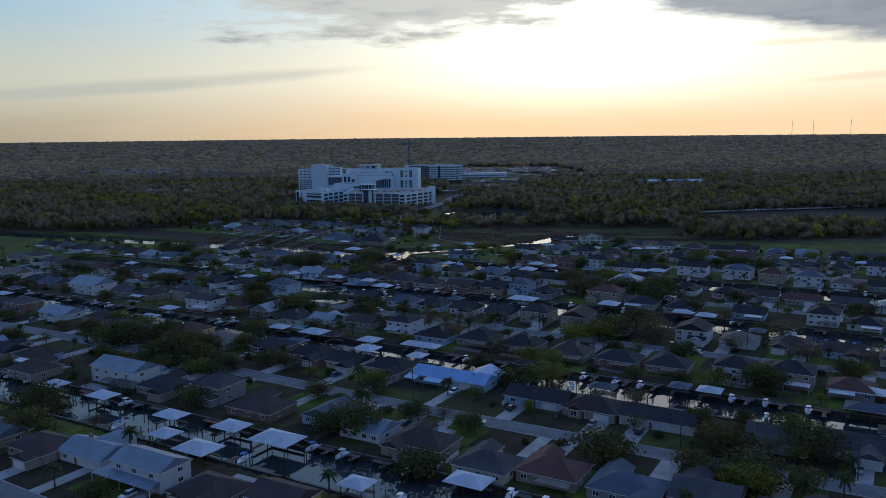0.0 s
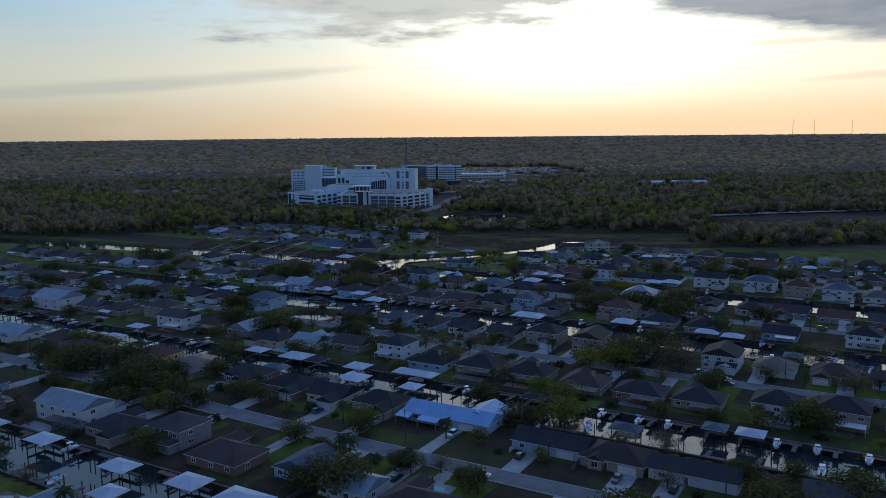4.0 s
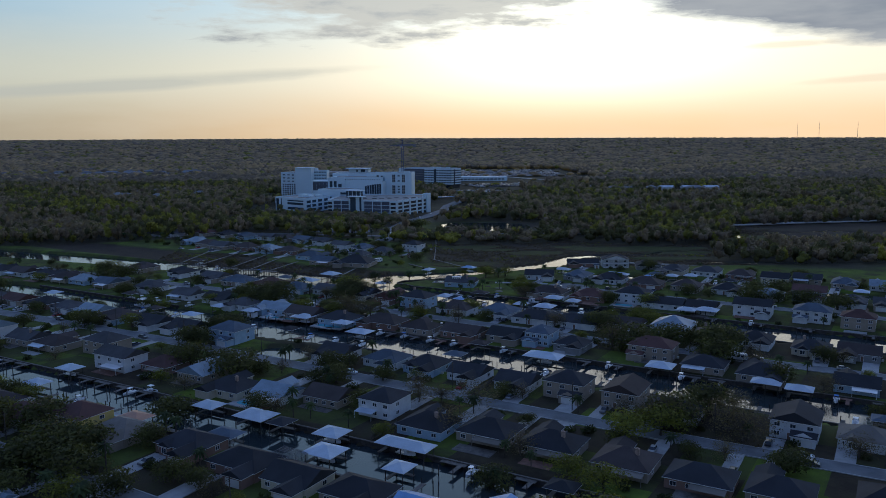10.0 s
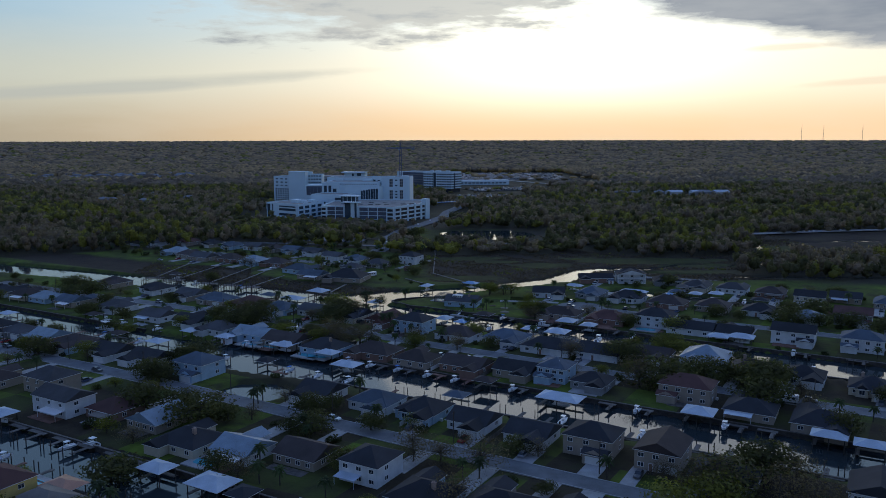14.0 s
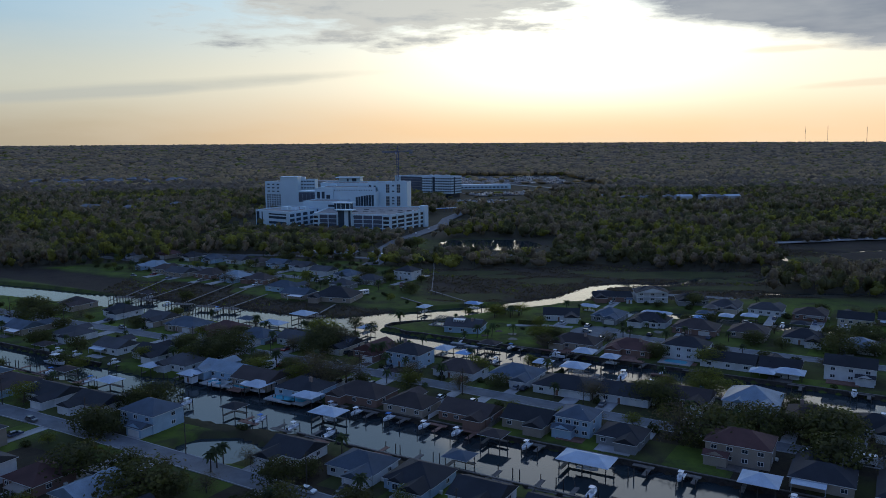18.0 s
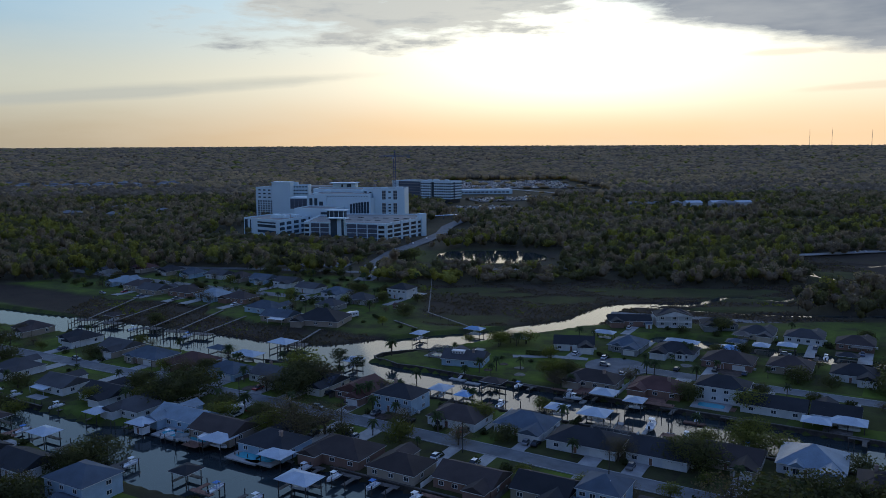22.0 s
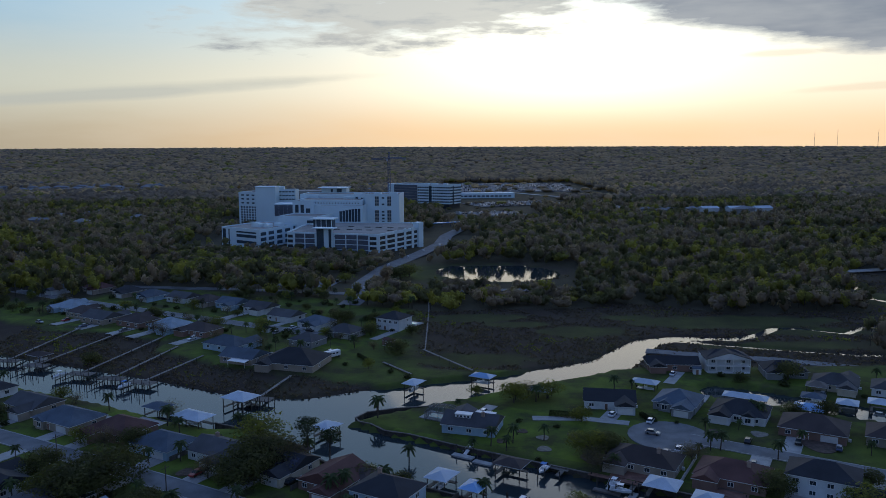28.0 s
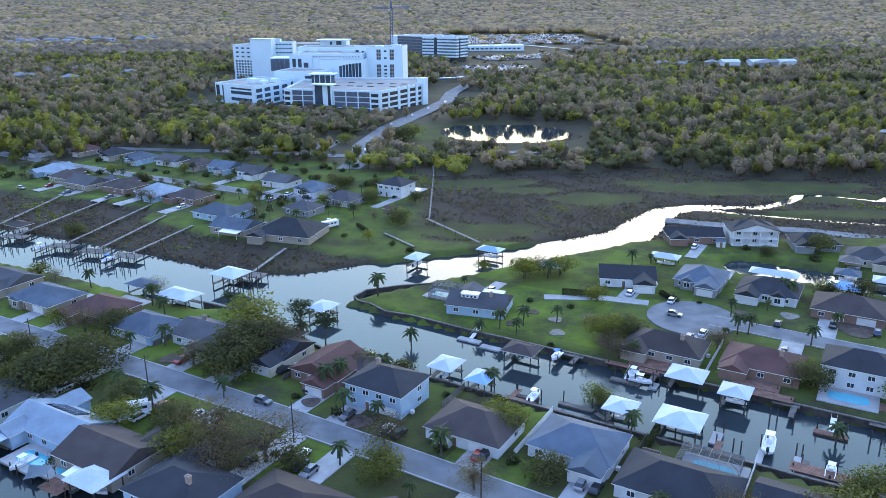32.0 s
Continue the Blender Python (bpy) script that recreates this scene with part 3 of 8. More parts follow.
def make_tree(kind, seed, fine=1.0):
    """A tapered trunk with limbs and a crown of several leafy lobes; about ten metres high."""
    rng = np.random.default_rng(seed)
    spec = {"oak": (9.5, 5.2, 4.6, 2300, 0.3, 0.33, 17), "spring": (9.0, 4.4, 4.0, 1700, 0.25, 0.26, 11), "bare": (9.5, 4.8, 4.6, 1700, 0.17, 0.28, 16), "pine": (14, 2.6, 3.4, 420, 0.36, 0.22, 9)}[kind]
    high, rad, rz, count, size, girth, lobes = spec
    count, size = int(count * fine), size / fine ** 0.36
    bm = bmesh.new()
    fork = high * (0.3 if kind != "pine" else 0.65)
    tube(bm, (0, 0, -0.3), (0.1, 0, fork), girth, girth * 0.7, 7)
    clouds, shade = [], []
    for i in range(lobes):
        a = 2.4 * i + rng.random()
        out = rad * (0.25 + 0.5 * rng.random()) * (0 if i == 0 else 1)
        up = high - rz * 0.75 - (0.5 * out if kind != "pine" else 0) + rng.normal() * 0.5 - (2.2 * rng.random() if i % 2 and kind != "pine" else 0)
        if kind == "pine":
            up = high * (0.66 + 0.34 * i / lobes)
            out = rad * 0.7 * (1 - 0.4 * i / lobes)
        tip = (out * math.cos(a), out * math.sin(a), up)
        mid = (tip[0] * 0.45, tip[1] * 0.45, fork + (up - fork) * 0.55)
        tube(bm, (0.05, 0, fork * 0.9), mid, girth * 0.5, girth * 0.3, 4)
        tube(bm, mid, tip, girth * 0.3, 0.04, 3)
        for j in range(1 if kind != "bare" else 3):
            e = Vector(mid) + Vector(rng.normal(size=3)) * rad * 0.33
            tube(bm, mid, e, girth * 0.16, 0.02, 3)
        k = 0.5 + 0.22 * rng.random()
        lob = leaf_cloud(count // lobes, rad * k, rad * k, rz * k * (0.5 if kind == "pine" else 0.85), size, rng, 0.0, 0.7, 0.45)
        shade.append(lob.mean(1) / (rad * k) + 0.35 * (lob.mean(1) + np.array(tip) - np.array([0, 0, high - rz])) / rad)
        clouds.append(lob + np.array(tip))
    tm = mesh_of("trunk", bm, M["bark"])
    cm = quads_mesh("crown", np.concatenate(clouds), LEAF[kind], np.concatenate(shade))
    return tm, cm


def make_palm(seed):
    rng = np.random.default_rng(seed)
    bm = bmesh.new()
    high = 5.2
    tube(bm, (0, 0, -0.2), (0.12, 0.05, high * 0.5), 0.2, 0.16, 7)
    tube(bm, (0.12, 0.05, high * 0.5), (0.2, 0.05, high), 0.16, 0.19, 7)
    quads = []
    for i in range(22):
        a, lift = i * 2.4 + rng.random() * 0.3, 1.0 - 1.7 * (i / 22.0)
        length = 1.9 + 0.5 * rng.random()
        dirv = np.array([math.cos(a), math.sin(a), 0.0])
        side = np.array([-math.sin(a), math.cos(a), 0.0])
        prev = np.array([0.2, 0.05, high])
        for k in range(1, 6):
            f = k / 5
            p = np.array([0.2, 0.05, high]) + dirv * length * f * (0.72 + 0.28 * (1 - abs(lift))) + np.array([0, 0, 1.0]) * (lift * length * 0.75 * f - 0.9 * f * f * length * 0.6)
            for sgn in (-1, 1):
                wid = 0.55 * (1 - 0.55 * f)
                tip = side * sgn * wid + np.array([0, 0, -0.16])
                quads.append([prev, p, p + tip + dirv * 0.15, prev + tip * 0.9 + dirv * 0.1])
            prev = p
    return mesh_of("trunk", bm, M["bark"]), quads_mesh("fronds", np.array(quads), LEAF["palm"])


def make_shrub(seed):
    rng = np.random.default_rng(seed)
    parts_ = [leaf_cloud(60, 0.9, 0.9, 0.7, 0.26, rng) + np.array([rng.normal() * 0.5, rng.normal() * 0.5, 0.6]) for _ in range(3)]
    return quads_mesh("shrub", np.concatenate(parts_), LEAF["shrub"])


TREES = {k: [make_tree(k, 11 * i + len(k), 0.8) for i in range(3)] for k in ("oak", "spring", "bare", "pine")}
TREES_FINE = {k: [make_tree(k, 11 * i + len(k), 2.4) for i in range(2)] for k in ("oak", "spring", "bare", "pine")}
PALMS = [make_palm(i) for i in range(3)]
SHRUBS = [make_shrub(i) for i in range(3)]
TREE_LABEL = {"oak": "broad dark green live oak standing on a lawn", "spring": "young tree with fresh yellow-green spring leaves",
              "bare": "broad grey-brown tree with thin budding foliage", "pine": "tall thin pine with tufted dark crown"}
RNG = random.Random(7)


def tree(kind, x, y, high=10.0, wide=1.0):
    pick = RNG.randrange(6)
    tm, cm = TREES_FINE[kind][pick % 2] if 455 < y < 560 and abs(x) < 115 and high > 7.5 else TREES[kind][pick % 3]
    k = high / (17 if kind == "pine" else 10.6)
    wide *= 1.25 if high >= 11 or kind == "spring" and high > 8 else 1.0
    root = new(kind.replace("bare", "budding").replace("spring", "leafy") + "_tree")
    root.matrix_basis = spin(x, y, land_z(x, y) - 0.05, RNG.uniform(0, 360)) @ Matrix.Diagonal((1.18 * k * wide, 1.18 * k * wide, k, 1))
    place("trunk", tm, root)
    place("crown", cm, root)
    return tagged(root, TREE_LABEL[kind], "tree", "neighbourhood trees")


def palm(x, y, high=7.0):
    tm, cm = PALMS[RNG.randrange(3)]
    root = new("palm_tree")
    k = high / 6.2
    root.matrix_basis = spin(x, y, land_z(x, y) - 0.05, RNG.uniform(0, 360)) @ Matrix.Diagonal((k, k, k, 1))
    place("trunk", tm, root)
    place("fronds", cm, root)
    return tagged(root, "slender palm with a round head of drooping fronds", "palm", "neighbourhood palms")


def shrub(x, y, k=1.0):
    ob = new("shrub", SHRUBS[RNG.randrange(3)])
    ob.matrix_basis = spin(x, y, land_z(x, y) - 0.1, RNG.uniform(0, 360)) @ Matrix.Diagonal((k, k, k, 1))
    return tagged(ob, "low dense green garden shrub on a lawn", "shrub", "garden shrubs")


def forest():
    """The woods to the horizon: thousands of crowns, lumps with leafy clumps on them, finer where they are nearer."""
    rng = np.random.default_rng(5)
    # from, to, spacing, clumps a crown, their size, lobes a crown
    bands = ((640, 1000, 8.6, 34, 0.85, 3), (1000, 1500, 10.8, 18, 1.25, 2), (1500, 2400, 15.0, 6, 1.6, 1), (2400, 4930, 26.0, 2, 2.6, 1))
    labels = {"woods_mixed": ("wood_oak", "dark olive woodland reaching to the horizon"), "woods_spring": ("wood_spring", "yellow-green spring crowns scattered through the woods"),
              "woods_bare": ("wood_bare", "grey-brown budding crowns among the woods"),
              "woods_far": ("wood_hazed", "far woods stretching to the horizon, coloured pale grey-brown for haze")}
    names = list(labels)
    parts_ = {k: [] for k in names}
    trunks = []
    for y0, y1, step, count, size, lobes in bands:
        gx, gy = np.meshgrid(np.arange(-0.62 * y1 - 60, 0.62 * y1 + 60, step), np.arange(y0, y1, step))
        px, py = gx.ravel() + rng.uniform(-0.48, 0.48, gx.size) * step, gy.ravel() + rng.uniform(-0.48, 0.48, gx.size) * step
        ok = (np.abs(px) < 0.62 * py + 60) & (forest_field(px, py) > 0.55) & (np.hypot(px - CENTRE[0], py - CENTRE[1]) < REACH - 12)
        px, py = px[ok], py[ok]
        ok = (water_field(px, py) > 4) & (clearing(px, py) < 0.5)
        px, py = px[ok], py[ok]
        thin = clearing(px, py, THIN) > 0.5
        ok = ~thin | (rng.random(len(px)) < 0.07)
        px, py, thin = px[ok], py[ok], thin[ok]
        n = len(px)
        gz = ground_height(px, py)
        mood = 0.9 * wobble(px, py, 67, 1) + 0.6 * wobble(px, py, 23, 4) + rng.normal(scale=1.0, size=n)
        r = step * 0.62 * (0.6 + 0.75 * rng.random(n) ** 1.4)
        high = 9 + 7 * rng.random(n) if step < 9.5 else 11.5 + 3.5 * rng.random(n) if step < 20 else 12 + 1.5 * rng.random(n)
        high = np.where((py > 880) & (py < 1012) & (px > -200) & (px < 25), high * 0.55, np.where((py < 830) & (px > -10) & (px < 150), high * 0.72, high))
        high = np.where(thin, high * 0.45, high)
        rz = np.minimum(high * 0.5, r * 1.5)
        spring = mood > np.where(py < 1150, 1.15, np.where(py < 1500, 1.35, 1.8))
        # crowns in the haze-paled colour take over with distance
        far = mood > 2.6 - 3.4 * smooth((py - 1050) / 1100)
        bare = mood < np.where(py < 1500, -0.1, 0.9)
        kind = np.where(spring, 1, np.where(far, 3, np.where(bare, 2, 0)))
        for k, name in enumerate(names):
            w = np.nonzero(kind == k)[0]
            if not len(w):
                continue
            c = np.stack([px[w], py[w], gz[w] + high[w] - rz[w]], 1)
            rad = np.stack([r[w], r[w], rz[w]], 1)
            c, rad = np.repeat(c, lobes, axis=0), np.repeat(rad, lobes, axis=0)
            if lobes > 1:
                shift = rng.normal(size=c.shape)
                shift /= np.linalg.norm(shift, axis=1)[:, None]
                shift[:, 2] = shift[:, 2] * 0.8 - 0.1
                c = c + shift * rad * 0.52
                rad = rad * rng.uniform(0.5, 0.74, (len(c), 1))
            m = len(c)
            d = rng.normal(size=(m * count, 3))
            d /= np.linalg.norm(d, axis=1)[:, None]
            d[:, 2] = np.where(d[:, 2] < -0.35, -d[:, 2], d[:, 2])
            leaf_r = np.repeat(rad, count, axis=0)
            at_ = np.repeat(c, count, axis=0) + d * leaf_r * rng.uniform(0.72, 1.1, (m * count, 1))
            nrm = d + rng.normal(scale=0.4, size=d.shape)
            nrm /= np.linalg.norm(nrm, axis=1)[:, None]
            t = np.cross(nrm, rng.normal(size=d.shape))
            t /= np.linalg.norm(t, axis=1)[:, None]
            b = np.cross(nrm, t)
            q = size * (0.6 + 0.8 * rng.random((m * count, 1)))
            j = 0.65 + 0.5 * rng.random((4, m * count, 1))
            quads = np.stack([at_ - t * q * j[0], at_ - b * q * j[1] * 0.7, at_ + t * q * j[2], at_ + b * q * j[3] * 0.7], 1)
            parts_[name].append((quads, d / leaf_r * leaf_r.mean(1)[:, None], c, rad * (0.7 if step < 12 else 0.86)))
        if step < 9.5:
            for x, y, z, hgt in zip(px, py, gz, high):
                if y < 830 and rng.random() < 0.7:
                    trunks.append((x, y, z, hgt * 0.7))
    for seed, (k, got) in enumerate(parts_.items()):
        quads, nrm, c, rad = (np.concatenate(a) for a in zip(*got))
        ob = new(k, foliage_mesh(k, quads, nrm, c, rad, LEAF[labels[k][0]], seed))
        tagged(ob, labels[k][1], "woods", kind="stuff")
    bm = bmesh.new()
    for x, y, z, hgt in trunks:
        tube(bm, (x, y, z - 0.3), (x + 0.3, y, z + hgt), 0.2, 0.1, 4)
    tagged(new("woods_trunks", mesh_of("woods_trunks", bm, M["bark"])), "pale bare trunks along the edge of the woods", "trunks", kind="stuff")


# open places in the woods: (x, y, half width, half length, turn)
CLEARINGS = [(-62, 1072, 130, 84, -0.35), (-150, 1225, 76, 46, -0.4), (-100, 1290, 40, 24, 0.0), (40, 1455, 42, 40, 0.0), (60, 870, 62, 58, -0.2), (-12, 880, 11, 130, -0.28), (35, 1120, 14, 100, -0.1), (32, 1190, 34, 14, 0.4), (285, 1440, 9, 110, -0.05),
             (408, 1310, 72, 55, 0.0), (-70, 850, 38, 22, -0.3), (420, 1120, 130, 22, 0.1), (-640, 1850, 160, 60, 0.1), (-330, 960, 70, 14, 0.1), (470, 1000, 120, 18, 0.1)]
# car parks with a few low trees between them
THIN = [(105, 1345, 62, 95, 0.0), (150, 1530, 85, 100, -0.1), (205, 1850, 150, 260, 0.0), (-10, 1560, 40, 70, 0.0)]


def clearing(px, py, spots=None):
    best = np.zeros(px.shape)
    for x, y, a, b, r in CLEARINGS if spots is None else spots:
        ca, sa_ = math.cos(r), math.sin(r)
        qx, qy = (px - x) * ca + (py - y) * sa_, -(px - x) * sa_ + (py - y) * ca
        best = np.maximum(best, ((np.abs(qx) < a) & (np.abs(qy) < b)).astype(float))
    return best


forest()


# ---- houses ----
def roof_mesh(x0, x1, y0, y1, z, pitch, style, over=0.5, thick=0.16):
    bm = bmesh.new()
    add_roof(bm, x0, x1, y0, y1, z, pitch, style, over, thick)
    bm.normal_update()
    for f in bm.faces:
        f.material_index = 1 if abs(f.normal.z) < 0.3 and f.calc_area() < 12 and len(f.verts) == 4 else 0
    return bm


def add_roof(bm, x0, x1, y0, y1, z, pitch, style, over=0.5, thick=0.16):
    x0, x1, y0, y1 = x0 - over, x1 + over, y0 - over, y1 + over
    w, d = x1 - x0, y1 - y0
    z0 = z - over * pitch * 0.4
    half = min(w, d) / 2
    h = half * pitch
    V = bm.verts.new
    lo = [V(p) for p in ((x0, y0, z0), (x1, y0, z0), (x1, y1, z0), (x0, y1, z0))]
    hi = [V(p) for p in ((x0, y0, z0 + thick), (x1, y0, z0 + thick), (x1, y1, z0 + thick), (x0, y1, z0 + thick))]
    ins = half if style == "hip" else 0.0
    if w >= d:
        r = [V((x0 + ins, (y0 + y1) / 2, z0 + thick + h)), V((x1 - ins, (y0 + y1) / 2, z0 + thick + h))]
        faces = ((hi[0], hi[1], r[1], r[0]), (hi[2], hi[3], r[0], r[1]), (hi[1], hi[2], r[1]), (hi[3], hi[0], r[0]))
    else:
        r = [V(((x0 + x1) / 2, y0 + ins, z0 + thick + h)), V(((x0 + x1) / 2, y1 - ins, z0 + thick + h))]
        faces = ((hi[1], hi[2], r[1], r[0]), (hi[3], hi[0], r[0], r[1]), (hi[0], hi[1], r[0]), (hi[2], hi[3], r[1]))
    for f in faces:
        bm.faces.new(f)
    bm.faces.new(lo[::-1])
    for i in range(4):
        bm.faces.new((lo[i], lo[(i + 1) % 4], hi[(i + 1) % 4], hi[i]))


def gable_wall(bm, x0, x1, y0, y1, z, pitch):
    """The triangles of wall under a gable roof, set in by a little from its ends."""
    w, d = x1 - x0, y1 - y0
    if w >= d:
        for x in (x0 + 0.02, x1 - 0.02):
            vs = [bm.verts.new(p) for p in ((x, y0, z), (x, y1, z), (x, (y0 + y1) / 2, z + d / 2 * pitch))]
            bm.faces.new(vs)
    else:
        for y in (y0 + 0.02, y1 - 0.02):
            vs = [bm.verts.new(p) for p in ((x0, y, z), (x1, y, z), ((x0 + x1) / 2, y, z + w / 2 * pitch))]
            bm.faces.new(vs)


MESH = {}


def shared(key, make):
    if key not in MESH:
        MESH[key] = make()
    return MESH[key]


def panel_grid(name, xs, zs, glass, mats, depth, thick):
    """One connected slab in the xz plane, facing -y, whose cells picked by glass(i, j) are sunk and take the second material."""
    bm = bmesh.new()
    v = [[bm.verts.new((x, -thick, z)) for x in xs] for z in zs]
    sunk = []
    for j in range(len(zs) - 1):
        for i in range(len(xs) - 1):
            f = bm.faces.new((v[j][i], v[j][i + 1], v[j + 1][i + 1], v[j + 1][i]))
            if glass(i, j):
                sunk.append(f)
    rim = [e for e in bm.edges if e.is_boundary]
    got = bmesh.ops.extrude_edge_only(bm, edges=rim)
    for q in got["geom"]:
        if isinstance(q, bmesh.types.BMVert):
            q.co.y = 0.0
    bmesh.ops.inset_individual(bm, faces=sunk, thickness=0.015, depth=-depth)
    for f in sunk:
        f.material_index = len(mats) - 1
    return mesh_of(name, bm, *mats)


def window_mesh(w, h, mullions=1):
    xs = [-w / 2, -w / 2 + 0.1]
    for k in range(1, mullions + 1):
        c = -w / 2 + k * w / (mullions + 1)
        xs += [c - 0.04, c + 0.04]
    xs += [w / 2 - 0.1, w / 2]
    return panel_grid("window", xs, [0, 0.1, h - 0.1, h], lambda i, j: j == 1 and i % 2 == 1, (M["trim"], M["glass"]), 0.05, 0.09)


def garage_mesh(w):
    xs = [-w / 2, -w / 2 + 0.1]
    for k in range(1, 4):
        xs += [-w / 2 + k * w / 4 - 0.06, -w / 2 + k * w / 4 + 0.06]
    xs += [w / 2 - 0.1, w / 2]
    zs = [0]
    for k in range(4):
        zs += [k * 0.54 + 0.06, k * 0.54 + 0.48]
    return panel_grid("garage_door", xs, zs + [2.16], lambda i, j: i % 2 == 1 and j % 2 == 1, (M["garage"],), 0.03, 0.07)


def door_mesh():
    bm = bmesh.new()
    box(bm, -0.62, 0.62, -0.06, 0, 0, 2.2, 1)
    box(bm, -0.48, 0.48, -0.1, 0, 0, 2.06, 0)
    return mesh_of("door", bm, M["door"], M["trim"])


def chimney_mesh():
    bm = bmesh.new()
    box(bm, -0.5, 0.5, -0.4, 0.4, -2.5, 1.2)
    box(bm, -0.58, 0.58, -0.48, 0.48, 1.2, 1.38)
    box(bm, -0.22, 0.22, -0.2, 0.2, 1.38, 1.62)
    return mesh_of("chimney", bm, M["brick"])


HOUSES = []
STYLE_WORDS = {"roof_charcoal": "charcoal shingle", "roof_grey": "grey shingle", "roof_brown": "brown shingle", "roof_red": "red-brown", "roof_tan": "tan shingle", "roof_slate": "blue-grey",
               "metal_white": "white metal", "metal_pale": "pale grey metal", "metal_blue": "blue metal", "metal_copper": "copper"}


def house(s, n, w=16.0, d=11.0, floors=1, style="hip", roof="roof_charcoal", wall="wall_beige", front=1, wing=1, turn=0.0, chimney=False, solar=False, pool=0, drive=True):
    """A house at (s, n) on the plan, its garage side towards +n (front=1) or -n. wing: -1, 0 or 1, the side on which a garage wing stands forward."""
    if wing:
        n -= front * 2.6
    x, y = at(s, n)
    z = GROUND_Z
    root = new("house")
    root.matrix_basis = spin(x, y, z, -31.5 + turn + (180 if front > 0 else 0))
    w, d = w * 1.02, d * 1.12
    hgt = 2.75 * floors + 0.15
    key = (w, d, floors, style, wing)
    pitch = 0.46 if style == "hip" else 0.42
    gw = 6.6

    def walls():
        bm = bmesh.new()
        box(bm, -w / 2, w / 2, -d / 2, d / 2, -0.4, hgt)
        if style == "gable":
            gable_wall(bm, -w / 2, w / 2, -d / 2, d / 2, hgt, pitch)
        return mesh_of("body", bm, M[wall])

    place("body", shared(("walls", key, wall), walls), root)
    place("roof", shared(("roof", key, roof), lambda: mesh_of("roof", roof_mesh(-w / 2, w / 2, -d / 2, d / 2, hgt, pitch, style), M[roof], M["trim"])), root)
    gx, gy = wing * (w / 2 - gw / 2 - 0.3), -d / 2
    if wing:
        def wing_walls():
            bm = bmesh.new()
            box(bm, gx - gw / 2, gx + gw / 2, -d / 2 - 4.5, -d / 2 + 0.5, -0.4, 2.85)
            gable_wall(bm, gx - gw / 2, gx + gw / 2, -d / 2 - 4.5, -d / 2 + 5.9, 2.85, 0.46)
            return mesh_of("garage_wing", bm, M[wall])
        place("garage_wing", shared(("wing", key, wall), wing_walls), root)
        place("wing_roof", shared(("wingroof", key, roof), lambda: mesh_of("wing_roof", roof_mesh(gx - gw / 2, gx + gw / 2, -d / 2 - 4.5, -d / 2 + (4.4 if floors == 1 else 0.0) + 4.5 * (floors == 1), 2.85, 0.46, "gable", 0.4), M[roof], M["trim"])), root)
        gy = -d / 2 - 4.5
    if front < 0:
        place("garage_door", shared("garage", lambda: garage_mesh(4.9)), root, pose(gx if wing else w / 4, gy, 0.12))
        place("door", shared("door", door_mesh), root, pose(-wing * 1.2 if wing else -1.5, -d / 2, 0.12))
    mix = (int(abs(s)) * 7 + int(n) * 3) % 10
    wm = shared("window", lambda: window_mesh(1.7, 1.3))
    for fl in range(floors):
        spots = [-0.35, -0.02, 0.33] if mix % 3 else [-0.36, -0.12, 0.12, 0.36]
        for k in spots if front < 0 else ():
            px = k * w
            if fl == 0 and (abs(px - gx) < gw / 2 + 0.6 and wing or abs(px + (wing * 1.2 if wing else 1.5)) < 1.3 or (not wing and abs(px - w / 4) < 3.3)):
                continue
            place("window", wm, root, pose(px, -d / 2, 0.95 + 2.75 * fl))
        for k in spots if front > 0 else ():
            place("window", wm, root, pose(k * w, d / 2, 0.95 + 2.75 * fl, 0, 0, 180))
        for sd in ((1,) if front < 0 else (-1,)):
            place("window", wm, root, pose(sd * w / 2, 0.15 * d, 0.95 + 2.75 * fl, 0, 0, 90 * sd))
    rise = min(w, d) / 2 * pitch
    if front > 0 and mix < 7:
        # a wing or covered terrace on the water side
        side = 1 if mix % 2 else -1
        rw, rx = (6.2, side * (w / 2 - 3.4)) if mix < 4 else (w * 0.55, side * w * 0.18)
        if mix < 4:
            def rear():
                bm = bmesh.new()
                box(bm, rx - rw / 2, rx + rw / 2, d / 2 - 0.5, d / 2 + 3.6, -0.4, 2.85)
                gable_wall(bm, rx - rw / 2, rx + rw / 2, d / 2 - 5.0, d / 2 + 3.6, 2.85, 0.46)
                return mesh_of("rear_wing", bm, M[wall])
            place("rear_wing", shared(("rear", key, wall, side), rear), root)
            place("rear_roof", shared(("rearroof", key, roof, side), lambda: mesh_of("rear_roof", roof_mesh(rx - rw / 2, rx + rw / 2, d / 2 - (6.5 if floors == 1 else 0.2), d / 2 + 3.6, 2.85, 0.46, "gable", 0.4), M[roof], M["trim"])), root)
        else:
            def cover():
                bm = bmesh.new()
                vs = [bm.verts.new(p_) for p_ in ((rx - rw / 2, d / 2, 2.62), (rx + rw / 2, d / 2, 2.62), (rx + rw / 2, d / 2 + 3.4, 2.3), (rx - rw / 2, d / 2 + 3.4, 2.3))]
                f = bm.faces.new(vs)
                bmesh.ops.recalc_face_normals(bm, faces=bm.faces)
                up_ = bmesh.ops.extrude_face_region(bm, geom=[f])
                for q in up_["geom"]:
                    if isinstance(q, bmesh.types.BMVert):
                        q.co.z += 0.1
                for px in (rx - rw / 2 + 0.2, rx + rw / 2 - 0.2):
                    tube(bm, (px, d / 2 + 3.2, 0), (px, d / 2 + 3.2, 2.32), 0.08, 0.08, 5)
                bmesh.ops.recalc_face_normals(bm, faces=bm.faces)
